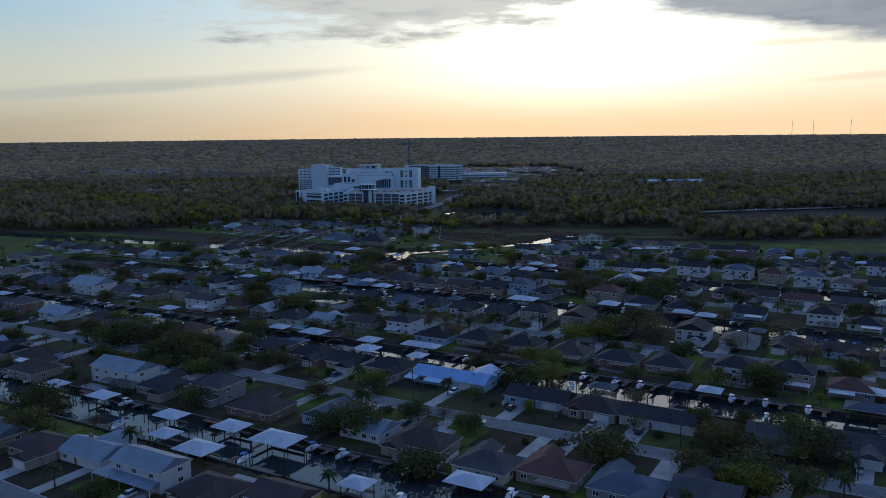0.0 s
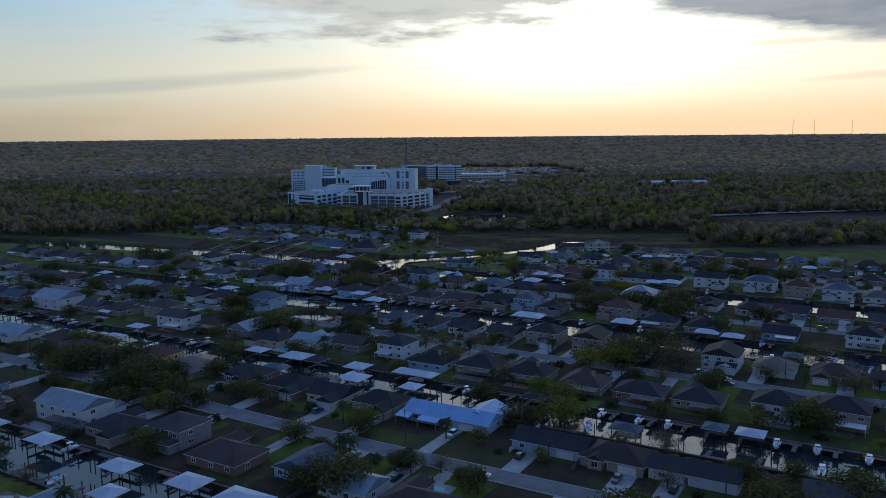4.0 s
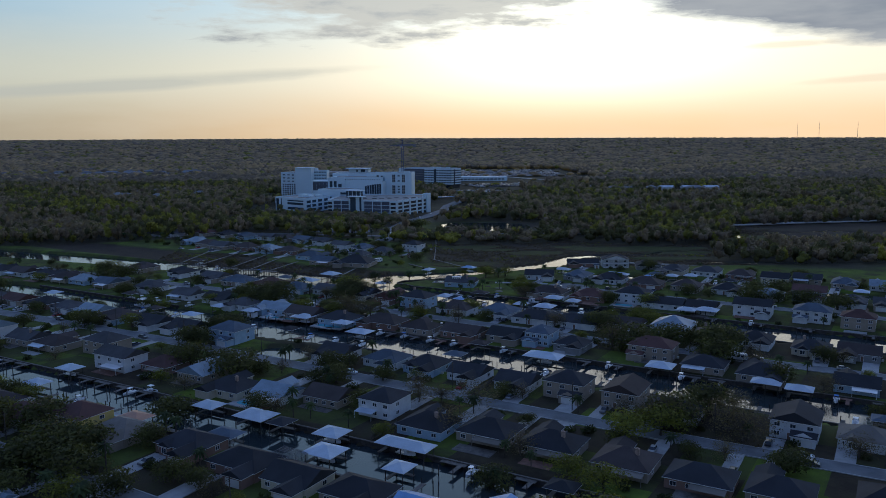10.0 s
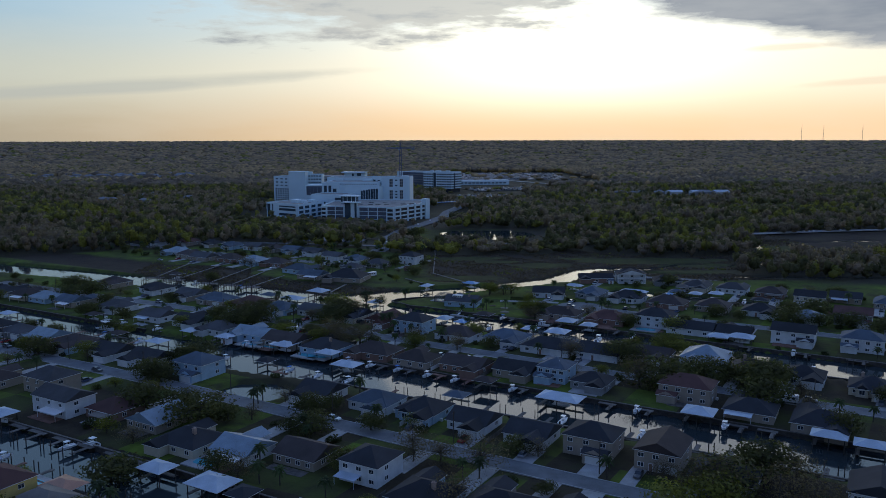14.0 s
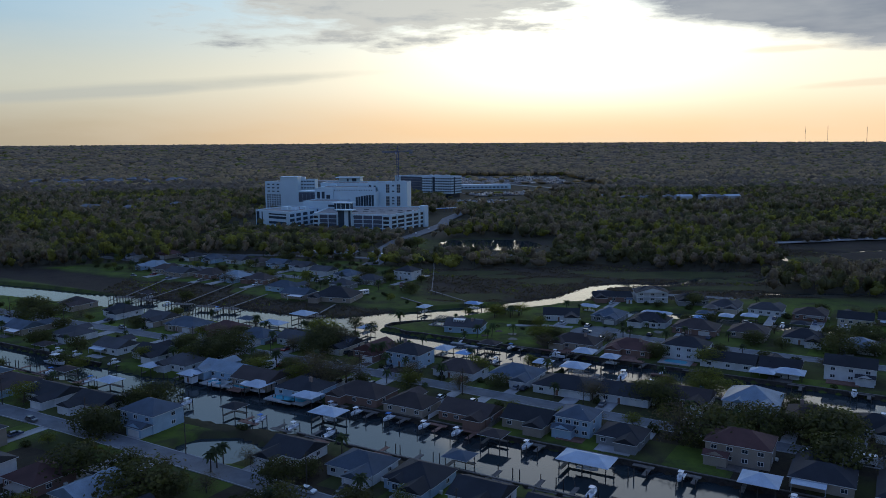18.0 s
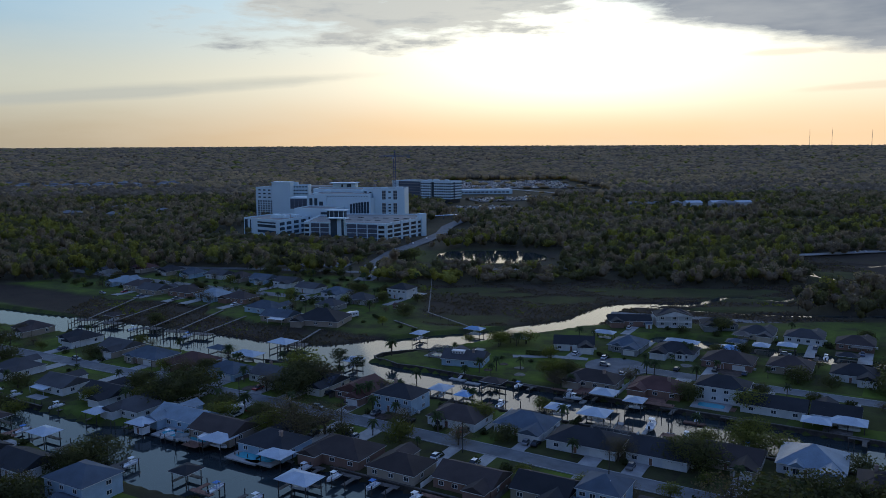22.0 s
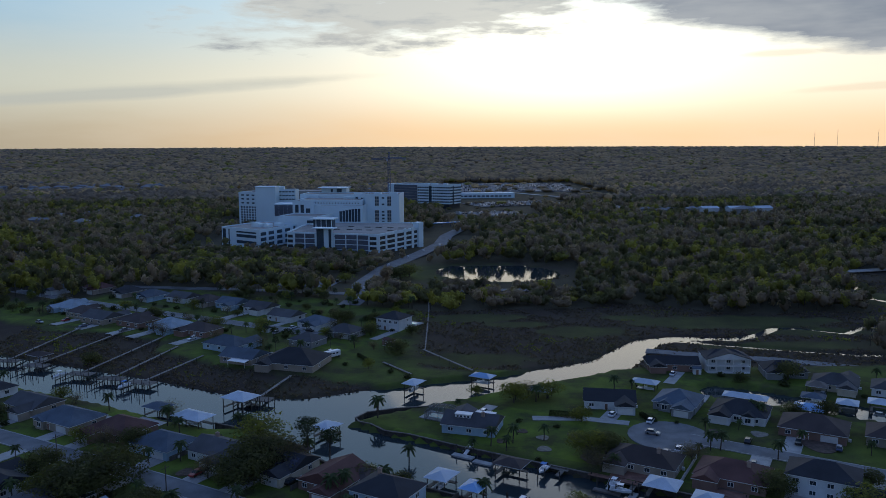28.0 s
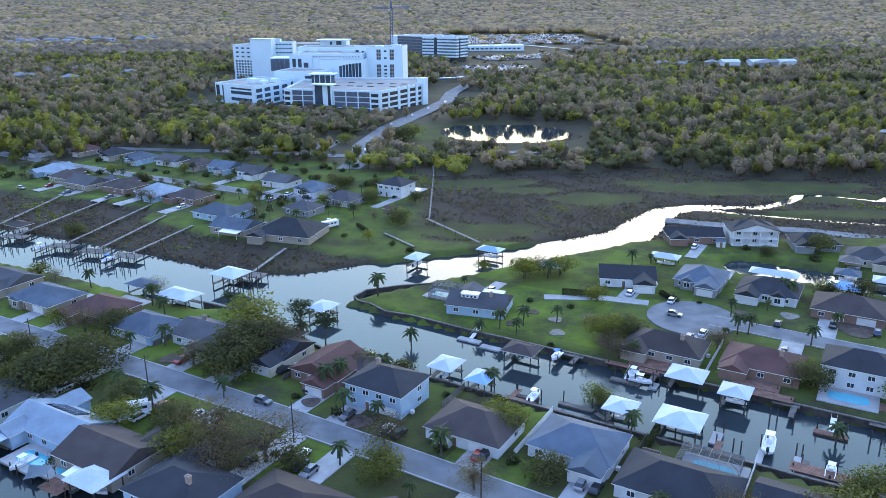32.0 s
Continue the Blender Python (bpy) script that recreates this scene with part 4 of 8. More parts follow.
                return mesh_of("terrace_cover", bm, M["metal_white" if mix == 5 else "trim" if mix == 4 else "roof_tan"])
            place("terrace_cover", shared(("cover", key, side, mix), cover), root)
    if mix in (2, 6, 9):
        def light():
            bm = bmesh.new()
            box(bm, -0.6, 0.6, -0.4, 0.4, 0, 0.12)
            return mesh_of("skylight", bm, M["trim"])
        sl = math.degrees(math.atan(pitch)) * (1 if front < 0 else -1)
        place("skylight", shared("skylight", light), root, pose(0.12 * w, -0.26 * d * (1 if front < 0 else -1), hgt + rise * 0.5 + 0.08, sl), "pale skylight set in the roof")
    if front < 0 and style == "hip" and mix in (0, 2, 4, 5, 8) and floors == 1:
        # a gabled bay towards the street
        bx = -wing * w * 0.2 if wing else -w * 0.24
        def bay():
            bm = bmesh.new()
            box(bm, bx - 2.0, bx + 2.0, -d / 2 - 1.2, -d / 2 + 0.3, -0.3, 2.9)
            gable_wall(bm, bx - 2.0, bx + 2.0, -d / 2 - 1.2, -d / 2 + 4.8, 2.9, 0.6)
            return mesh_of("bay", bm, M[wall])
        place("bay", shared(("bay", key, wall), bay), root)
        place("bay_roof", shared(("bayroof", key, roof), lambda: mesh_of("bay_roof", roof_mesh(bx - 2.0, bx + 2.0, -d / 2 - 1.2, -d / 2 + 3.4, 2.9, 0.6, "gable", 0.35), M[roof], M["trim"])), root)
        place("window", shared("arch_window", lambda: window_mesh(1.9, 1.7)), root, pose(bx, -d / 2 - 1.2, 0.8))
    if y > 400 and y < 640:
        def vent():
            bm = bmesh.new()
            box(bm, -0.9, 0.9, -0.12, 0.12, 0, 0.14)
            return mesh_of("roof_vent", bm, M["trim"])
        sd_ = -1 if front < 0 else 1
        place("roof_vent", shared("vent", vent), root, pose(-0.1 * w, sd_ * 0.16 * d, hgt + rise * 0.68 + 0.12, math.degrees(math.atan(pitch)) * -sd_), "white metal roof vent")
        if mix % 3 == 0:
            def cooler():
                bm = bmesh.new()
                box(bm, -0.45, 0.45, -0.45, 0.45, 0, 0.9)
                bmesh.ops.bevel(bm, geom=list(bm.edges), offset=0.08, segments=1, affect="EDGES")
                return mesh_of("air_conditioner", bm, M["garage"])
            place("air_conditioner", shared("cooler", cooler), root, pose((1 if front < 0 else -1) * (w / 2 + 0.7), -0.2 * d, 0.02))
    if chimney:
        place("chimney", shared("chimney", chimney_mesh), root, pose(-0.22 * w, 0.12 * d, hgt + rise * 0.85))
    if solar:
        def panels():
            bm = bmesh.new()
            for i in range(6):
                for j in (-1, 1):
                    box(bm, i * 1.75 - 5.2, i * 1.75 - 3.55, j * 1.05 - 1.0, j * 1.05 + 1.0, 0.0, 0.06)
            return mesh_of("solar_panels", bm, M["solar"])
        place("solar_panels", shared("solar", panels), root, pose(0.8, -d * 0.26, hgt + rise * 0.58, math.degrees(math.atan(pitch)) * 1.0), "dark glossy solar panels")
    tagged(root, f"{'two-storey' if floors > 1 else 'single-storey'} {wall.split('_')[1]} house with {STYLE_WORDS[roof]} {style} roof", "house", "waterside houses")
    HOUSES.append((s, n, w, d + (4.5 if wing else 0)))
    return root


def dormer(root):
    bm = bmesh.new()
    box(bm, -2.6, 2.6, -1.2, 1.2, 0, 1.25)
    box(bm, -2.8, 2.8, -1.5, 1.4, 1.25, 1.4)
    d = place("dormer", mesh_of("dormer", bm, M["trim"]), root, pose(2.5, 1.7, 4.3), "white dormer with a row of four small windows")
    wm = shared("window_small", lambda: window_mesh(0.9, 0.85, 0))
    for k in range(4):
        place("window", wm, d, pose(-1.8 + 1.2 * k, 1.2, 0.2, 0, 0, 180))
    bm = bmesh.new()
    box(bm, -3.4, 3.4, -2.2, 2.2, 2.5, 2.66)
    for px in (-3.2, 3.2):
        for py in (-2, 2):
            box(bm, px - 0.1, px + 0.1, py - 0.1, py + 0.1, 0, 2.5)
    place("porch_roof", mesh_of("porch_roof", bm, M["trim"]), root, pose(-2.0, -8.4, 0), "flat white porch roof on posts")


def balconies(root):
    """A gabled front with two open storeys of balconies on white posts."""
    y0 = 4.5 * 1.12
    for lv, z in enumerate((0.1, 2.85)):
        bm = bmesh.new()
        box(bm, -8.4, 8.4, y0, y0 + 2.4, z - 0.12, z + 0.06)
        place("balcony", mesh_of("balcony", bm, M["trim"]), root)
        bm = bmesh.new()
        for k in range(29):
            px = -8.3 + 16.6 * k / 28
            box(bm, px - 0.03, px + 0.03, y0 + 2.3, y0 + 2.36, z + 0.06, z + 1.0)
        box(bm, -8.4, 8.4, y0 + 2.28, y0 + 2.38, z + 1.0, z + 1.08)
        place("railing", mesh_of("railing", bm, M["trim"]), root)
    for k in range(6):
        bm = bmesh.new()
        box(bm, -0.12, 0.12, -0.12, 0.12, 0, 5.7)
        place("post", shared("balcony_post", lambda: mesh_of("post", bm, M["trim"])), root, pose(-8.2 + 16.4 * k / 5, y0 + 2.25, 0.1))
    bm = bmesh.new()
    vs = [bm.verts.new(q) for q in ((-9.0, y0 + 2.5, 5.7), (9.0, y0 + 2.5, 5.7), (0, y0 + 2.5, 8.3), (-9.0, y0 + 2.2, 5.7), (9.0, y0 + 2.2, 5.7), (0, y0 + 2.2, 8.3))]
    for f in ((0, 1, 2), (5, 4, 3), (0, 3, 4, 1), (1, 4, 5, 2), (2, 5, 3, 0)):
        bm.faces.new([vs[i] for i in f])
    bmesh.ops.recalc_face_normals(bm, faces=bm.faces)
    place("gable_front", mesh_of("gable_front", bm, M["wall_white"]), root)
    place("front_roof", shared("balcony_roof", lambda: mesh_of("front_roof", turned_roof(), M["roof_charcoal"])), root, pose(0, y0 - 1.2, 0))


def turned_roof():
    bm = bmesh.new()
    pts = [(-9.4, 5.62), (0, 8.35), (9.4, 5.62)]
    rows = [[bm.verts.new((x, y, z + t)) for x, z in pts] for y in (-4.0, 3.9) for t in (0.0, 0.18)]
    a, a2, b, b2 = rows
    for i in range(2):
        bm.faces.new((a[i], a[i + 1], b[i + 1], b[i]))
        bm.faces.new((a2[i], b2[i], b2[i + 1], a2[i + 1]))
        bm.faces.new((a[i], a2[i], a2[i + 1], a[i + 1]))
        bm.faces.new((b[i], b[i + 1], b2[i + 1], b2[i]))
    bm.faces.new((a[0], b[0], b2[0], a2[0]))
    bm.faces.new((a[2], a2[2], b2[2], b[2]))
    bmesh.ops.recalc_face_normals(bm, faces=bm.faces)
    return bm


def cross_gable(root, x, wide, roof, wall):
    """A gabled wing across the back of a house, its ridge at right angles."""
    bm = bmesh.new()
    box(bm, x - wide / 2, x + wide / 2, 2.0, 11.5, -0.4, 2.9)
    gable_wall(bm, x - wide / 2, x + wide / 2, -1.0, 11.5, 2.9, 0.42)
    place("rear_wing", mesh_of("rear_wing", bm, M[wall]), root)
    place("rear_roof", mesh_of("rear_roof", roof_mesh(x - wide / 2, x + wide / 2, -1.0, 11.5, 2.95, 0.42, "gable"), M[roof], M["trim"]), root)
    bm = bmesh.new()
    for px, w in ((x - wide * 0.9 - 4, 7.0), (x - wide * 0.9 - 13, 5.0)):
        vs = [bm.verts.new(q) for q in ((px - w / 2, -9.0, 2.35), (px + w / 2, -9.0, 2.35), (px + w / 2, -4.6, 3.1), (px - w / 2, -4.6, 3.1), (px - w / 2, -9.0, 2.2), (px + w / 2, -9.0, 2.2), (px + w / 2, -4.6, 2.95), (px - w / 2, -4.6, 2.95))]
        for f in ((0, 1, 2, 3), (7, 6, 5, 4), (0, 4, 5, 1), (1, 5, 6, 2), (2, 6, 7, 3), (3, 7, 4, 0)):
            bm.faces.new([vs[i] for i in f])
        for k in (-1, 1):
            tube(bm, (px + k * (w / 2 - 0.2), -8.8, 0), (px + k * (w / 2 - 0.2), -8.8, 2.25), 0.09, 0.09, 5)
    place("porch", mesh_of("porch", bm, M[roof]), root)
    return root


def porch_skirt(root, w, d, roof):
    """A lean-to porch round two sides of a tall house, under the upper windows."""
    w, d = w * 1.02 / 2, d * 1.12 / 2
    bm = bmesh.new()
    inner = [(-w, d, 3.3), (-w, -d, 3.3), (w, -d, 3.3)]
    outer = [(-w - 4.2, d, 2.5), (-w - 4.2, -d - 3.4, 2.5), (w, -d - 3.4, 2.5)]
    up = [[bm.verts.new(q) for q in ring] for ring in (inner, outer)]
    dn = [[bm.verts.new((x, y, z - 0.18)) for x, y, z in ring] for ring in (inner, outer)]
    for k in range(2):
        bm.faces.new((up[0][k], up[1][k], up[1][k + 1], up[0][k + 1]))
        bm.faces.new((dn[0][k], dn[0][k + 1], dn[1][k + 1], dn[1][k]))
        bm.faces.new((up[1][k], dn[1][k], dn[1][k + 1], up[1][k + 1]))
    bmesh.ops.recalc_face_normals(bm, faces=bm.faces)
    place("porch_roof", mesh_of("porch_roof", bm, M[roof]), root)
    for px, py in [(-w - 4.0, y) for y in np.linspace(-d - 3.2, d - 0.2, 4)] + [(x, -d - 3.2) for x in np.linspace(-w + 1, w - 0.2, 4)]:
        bm = bmesh.new()
        tube(bm, (0, 0, 0), (0, 0, 2.5), 0.1, 0.1, 6)
        place("porch_post", shared("porch_post", lambda: mesh_of("porch_post", bm, M["trim"])), root, pose(px, py, 0))
    return root


# houses read off one by one: along, across, width, depth, floors, roof form, roof, wall, street side
def row_first():
    house(-208, 128, 16, 11, 1, "hip", "roof_brown", "wall_beige", -1)
    cross_gable(house(-191, 135, 17, 10, 1, "gable", "metal_pale", "wall_white", -1, 0, chimney=True), -2.0, 9.0, "metal_pale", "wall_white")
    porch_skirt(house(-166, 133, 18, 9, 2, "gable", "metal_pale", "wall_white", -1, 0), 18, 9, "metal_pale")
    house(-144, 130, 16, 12, 1, "hip", "roof_brown", "wall_beige", -1)
    house(-126, 139, 14, 10, 1, "gable", "roof_brown", "wall_yellow", -1, 0)


def row_a():
    house(-282, 178, 16, 11, 1, "hip", "roof_brown", "wall_beige", 1)
    house(-245, 190, 22, 11, 2, "gable", "metal_pale", "wall_white", 1, -1)
    house(-221, 188, 16, 11, 1, "hip", "roof_charcoal", "wall_beige", 1)
    house(-200, 190, 13, 11, 2, "hip", "roof_grey", "wall_grey", 1, 0)
    house(-176, 188, 18, 12, 1, "hip", "roof_brown", "wall_brick", 1)
    house(-152, 191, 12, 12, 1, "gable", "roof_slate", "wall_blue", 1, 0, chimney=True)
    house(-134, 187, 14, 10, 1, "gable", "metal_pale", "wall_white", 1, 0)
    house(-114, 188, 17, 11, 1, "hip", "roof_brown", "wall_beige", 1)
    house(-91, 183, 15, 11, 1, "hip", "roof_grey", "wall_cream", 1)
    house(-54, 187, 17, 11, 1, "hip", "roof_slate", "wall_grey", 1)
    house(-36, 192, 15, 12, 1, "gable", "roof_grey", "wall_grey", 1)


def row_b():
    house(-363, 240, 20, 11, 1, "gable", "metal_pale", "wall_white", -1)
    house(-333, 242, 16, 11, 1, "hip", "roof_brown", "wall_beige", -1)
    house(-267, 240, 14, 11, 2, "hip", "roof_red", "wall_yellow", -1, 0)
    house(-250, 239, 16, 11, 1, "hip", "roof_tan", "wall_beige", -1)
    house(-224, 242, 16, 11, 1, "hip", "roof_charcoal", "wall_brick", -1)
    house(-201, 240, 17, 11, 1, "hip", "roof_charcoal", "wall_brick", -1)
    house(-182, 239, 14, 11, 1, "gable", "roof_charcoal", "wall_cream", -1, 1)
    house(-163, 240, 16, 11, 1, "hip", "roof_charcoal", "wall_beige", -1)
    cross_gable(house(-136, 242, 29, 9.5, 1, "gable", "metal_blue", "wall_blue", -1, 0), 9.0, 10.5, "metal_blue", "wall_blue")
    house(-100, 237, 21, 10, 1, "gable", "roof_charcoal", "wall_blue", -1, 0)
    house(-81, 236, 17, 11, 1, "hip", "roof_brown", "wall_beige", -1, 0)
    house(-60, 236, 22, 9, 1, "gable", "roof_charcoal", "wall_white", -1, 0)
    house(-26, 236, 16, 12, 1, "gable", "roof_grey", "wall_white", -1, 0)
    house(-8, 238, 17, 12, 1, "gable", "roof_grey", "wall_white", -1)


def row_c():
    house(-405, 294, 22, 14, 2, "gable", "metal_pale", "wall_white", 1)
    house(-360, 298, 15, 11, 1, "hip", "roof_brown", "wall_beige", 1)
    house(-336, 302, 15, 11, 2, "hip", "roof_grey", "wall_beige", 1, 0)
    house(-312, 290, 17, 10, 2, "gable", "roof_grey", "wall_white", 1, 0)
    house(-294, 296, 13, 11, 1, "hip", "roof_red", "wall_brick", 1, 0)
    house(-274, 297, 13, 13, 1, "gable", "metal_pale", "wall_beige", 1, 0, solar=True)
    house(-251, 291, 16, 12, 1, "hip", "roof_charcoal", "wall_cream", 1, chimney=True)
    house(-233, 294, 13, 11, 1, "gable", "metal_pale", "wall_white", 1, 1)
    house(-215, 298, 14, 11, 1, "gable", "roof_brown", "wall_beige", 1, 0)
    house(-193, 298, 12, 11, 2, "hip", "roof_charcoal", "wall_white", 1, 0)
    house(-172, 294, 15, 12, 1, "hip", "roof_charcoal", "wall_blue", 1, chimney=True)
    house(-153, 298, 16, 12, 1, "hip", "roof_charcoal", "wall_beige", 1)
    house(-133, 298, 16, 12, 1, "hip", "roof_charcoal", "wall_beige", 1, chimney=True)
    house(-111, 296, 15, 12, 1, "hip", "roof_brown", "wall_beige", 1, chimney=True)
    house(-91, 293, 16, 11, 1, "hip", "roof_charcoal", "wall_brick", 1, 0)
    house(-72, 297, 15, 11, 1, "hip", "roof_charcoal", "wall_beige", 1)
    house(-48, 295, 14, 11, 2, "hip", "roof_charcoal", "wall_white", 1, 0)
    house(-30, 298, 15, 11, 2, "hip", "roof_charcoal", "wall_beige", 1, 0)


def row_d():
    house(-355, 340, 16, 11, 1, "gable", "roof_charcoal", "wall_white", -1, 1)
    house(-333, 341, 15, 11, 1, "gable", "roof_charcoal", "wall_white", -1, -1)
    house(-304, 339, 15, 11, 2, "hip", "roof_slate", "wall_blue", -1, 1)
    house(-246, 341, 13, 11, 1, "gable", "roof_charcoal", "wall_white", -1, -1)
    house(-223, 342, 15, 11, 1, "hip", "roof_slate", "wall_white", -1)
    house(-205, 343, 14, 12, 1, "hip", "roof_charcoal", "wall_blue", -1)
    house(-186, 342, 13, 11, 1, "gable", "roof_charcoal", "wall_white", -1, 1)
    house(-166, 341, 13, 11, 1, "gable", "roof_charcoal", "wall_white", -1, 1)
    house(-147, 342, 14, 11, 2, "hip", "roof_charcoal", "wall_beige", -1, 1)
    house(-127, 345, 12, 13, 2, "gable", "roof_brown", "wall_beige", -1, 0)
    house(-74, 341, 13, 12, 2, "gable", "roof_charcoal", "wall_white", -1, 1)


def row_e():
    house(-427, 404, 16, 11, 1, "hip", "roof_grey", "wall_white", 1)
    house(-391, 399, 15, 11, 1, "gable", "roof_grey", "wall_white", 1)
    house(-367, 400, 16, 11, 1, "gable", "roof_charcoal", "wall_white", 1)
    house(-345, 395, 14, 11, 1, "hip", "roof_grey", "wall_white", 1)
    house(-322, 396, 20, 10, 1, "gable", "metal_pale", "wall_blue", 1, 1, solar=True)
    house(-303, 394, 17, 12, 1, "gable", "roof_brown", "wall_beige", 1, -1)
    house(-281, 393, 17, 12, 1, "hip", "roof_charcoal", "wall_blue", 1, chimney=True)
    house(-259, 396, 19, 12, 1, "hip", "roof_brown", "wall_brick", 1, 0)
    house(-238, 397, 15, 11, 1, "hip", "roof_brown", "wall_beige", 1)
    house(-217, 397, 17, 11, 1, "gable", "roof_brown", "wall_brick", 1, 0)
    house(-197, 401, 15, 11, 1, "gable", "roof_charcoal", "wall_beige", 1, 0)
    house(-182, 403, 11, 10, 2, "hip", "roof_slate", "wall_blue", 1, 0)
    house(-167, 401, 13, 10, 1, "hip", "roof_charcoal", "wall_grey", 1, 0)
    house(-134, 405, 17, 11, 2, "hip", "roof_red", "wall_beige", 1, 0)
    house(-112, 400, 15, 11, 1, "hip", "roof_charcoal", "wall_beige", 1)
    house(-91, 398, 16, 12, 1, "hip", "roof_charcoal", "wall_beige", 1)
    house(-60, 401, 14, 11, 1, "gable", "roof_charcoal", "wall_blue", 1)
    house(-28, 403, 13, 11, 2, "hip", "roof_charcoal", "wall_white", 1)


def row_f():
    house(-487, 444, 16, 11, 1, "hip", "roof_brown", "wall_beige", -1)
    house(-449, 443, 16, 11, 1, "hip", "roof_charcoal", "wall_white", -1)
    house(-418, 441, 15, 11, 1, "gable", "roof_grey", "wall_beige", -1)
    house(-394, 440, 19, 12, 1, "hip", "roof_slate", "wall_beige", -1, 0)
    house(-371, 440, 17, 12, 1, "hip", "roof_red", "wall_brick", -1, -1)
    house(-349, 440, 16, 11, 1, "hip", "roof_slate", "wall_blue", -1, 0)
    house(-329, 442, 16, 11, 1, "gable", "roof_grey", "wall_white", -1, 1, chimney=True)
    house(-306, 444, 13, 11, 1, "gable", "roof_charcoal", "wall_cream", -1, 1, solar=True)
    house(-288, 443, 14, 13, 1, "gable", "roof_red", "wall_brick", -1, 1)
    house(-268, 441, 15, 11, 2, "hip", "roof_charcoal", "wall_blue", -1, 0, chimney=True)
    house(-243, 438, 17, 12, 1, "hip", "roof_brown", "wall_white", -1, 0)
    house(-221, 440, 17, 12, 1, "hip", "roof_slate", "wall_white", -1, 1)
    house(-199, 438, 21, 12, 1, "hip", "roof_charcoal", "wall_white", -1, 0)
    house(-177, 440, 17, 12, 1, "gable", "roof_charcoal", "wall_white", -1, 0)
    house(-158, 444, 15, 11, 1, "gable", "roof_brown", "wall_beige", -1, 1)
    house(-138, 452, 17, 15, 1, "hip", "metal_pale", "wall_white", -1, 1)


def row_spit():
    dormer(house(-275, 504, 17, 11, 1, "gable", "roof_grey", "wall_blue", 1, 1, turn=12, chimney=True))
    house(-218, 499, 19, 11, 1, "hip", "roof_brown", "wall_beige", 1, 0, chimney=True)
    house(-194, 501, 18, 12, 1, "hip", "roof_red", "wall_brick", 1, 0, chimney=True)
    house(-172, 508, 17, 11, 2, "hip", "roof_charcoal", "wall_white", 1, -1)
    house(-154, 500, 20, 11, 1, "gable", "roof_charcoal", "wall_white", 1, 0)
    house(-135, 503, 14, 11, 1, "gable", "roof_charcoal", "wall_white", 1)
    house(-111, 505, 17, 11, 2, "gable", "roof_charcoal", "wall_white", 1, 0)
    house(-84, 508, 16, 11, 2, "hip", "roof_slate", "wall_white", 1)
    house(-244, 544, 17, 11, 1, "gable", "roof_charcoal", "wall_white", -1, 1, turn=20)
    house(-222, 554, 14, 13, 1, "hip", "roof_slate", "wall_grey", -1, 1)
    house(-201, 553, 17, 12, 1, "hip", "roof_charcoal", "wall_white", -1, -1)
    house(-178, 551, 19, 13, 1, "hip", "roof_brown", "wall_brick", -1, 0)
    house(-155, 552, 16, 12, 1, "hip", "roof_brown", "wall_beige", -1, 1)
    house(-132, 552, 16, 12, 1, "hip", "roof_charcoal", "wall_white", -1, 1)
    house(-236, 603, 20, 9, 1, "gable", "roof_charcoal", "wall_brick", 1, 0, turn=26)
    balconies(house(-217, 613, 17, 9, 2, "hip", "roof_charcoal", "wall_white", 1, 0, turn=26))
    house(-195, 616, 16, 10, 1, "hip", "roof_charcoal", "wall_grey", 1, 0, turn=20)


def row_left_bank():
    house(-375, 532, 24, 17, 1, "hip", "roof_charcoal", "wall_beige", 1, 0, turn=14)
    house(-398, 526, 16, 11, 1, "gable", "roof_slate", "wall_beige", 1, 0, turn=6)
    house(-419, 541, 19, 12, 1, "hip", "roof_slate", "wall_blue", 1, -1)
    house(-451, 552, 17, 11, 1, "hip", "roof_brown", "wall_brick", 1, 0)
    house(-471, 551, 16, 13, 1, "hip", "metal_pale", "wall_blue", 1, 0)
    house(-494, 553, 17, 12, 1, "hip", "roof_brown", "wall_brick", 1)
    house(-517, 549, 17, 12, 1, "gable", "roof_grey", "wall_beige", 1, -1)
    house(-555, 559, 17, 12, 1, "hip", "metal_pale", "wall_blue", 1)
    house(-537, 553, 14, 11, 1, "hip", "roof_brown", "wall_beige", 1)
    house(-392, 561, 13, 10, 1, "hip", "roof_grey", "wall_grey", 1, 0)
    house(-411, 589, 15, 11, 1, "hip", "roof_slate", "wall_white", -1, 1)
    house(-387, 583, 15, 11, 1, "hip", "roof_grey", "wall_grey", -1, 0)
    house(-375, 608, 13, 11, 2, "hip", "roof_charcoal", "wall_white", -1, 0)
    house(-435, 596, 15, 11, 1, "gable", "roof_grey", "wall_white", -1, 0)
    house(-461, 603, 15, 11, 1, "gable", "roof_grey", "wall_white", -1, 1)
    house(-483, 604, 15, 11, 1, "gable", "roof_slate", "wall_blue", -1, 1)
    house(-502, 603, 14, 11, 1, "hip", "roof_brown", "wall_beige", -1, 1)
    house(-521, 605, 15, 11, 1, "gable", "roof_grey", "wall_white", -1, 0)
    house(-543, 599, 15, 11, 1, "hip", "roof_slate", "wall_blue", -1, 1)
    house(-566, 600, 15, 11, 1, "hip", "roof_charcoal", "wall_beige", -1, 1)
    house(-592, 599, 16, 11, 1, "hip", "roof_red", "wall_beige", -1, 1)
    house(-612, 585, 15, 11, 1, "hip", "roof_grey", "wall_white", -1, 1)


for row in (row_first, row_a, row_b, row_c, row_d, row_e, row_f, row_spit, row_left_bank):
    row()


def in_sight(x, y, margin=30):
    return abs(x) < 0.6 * y + margin


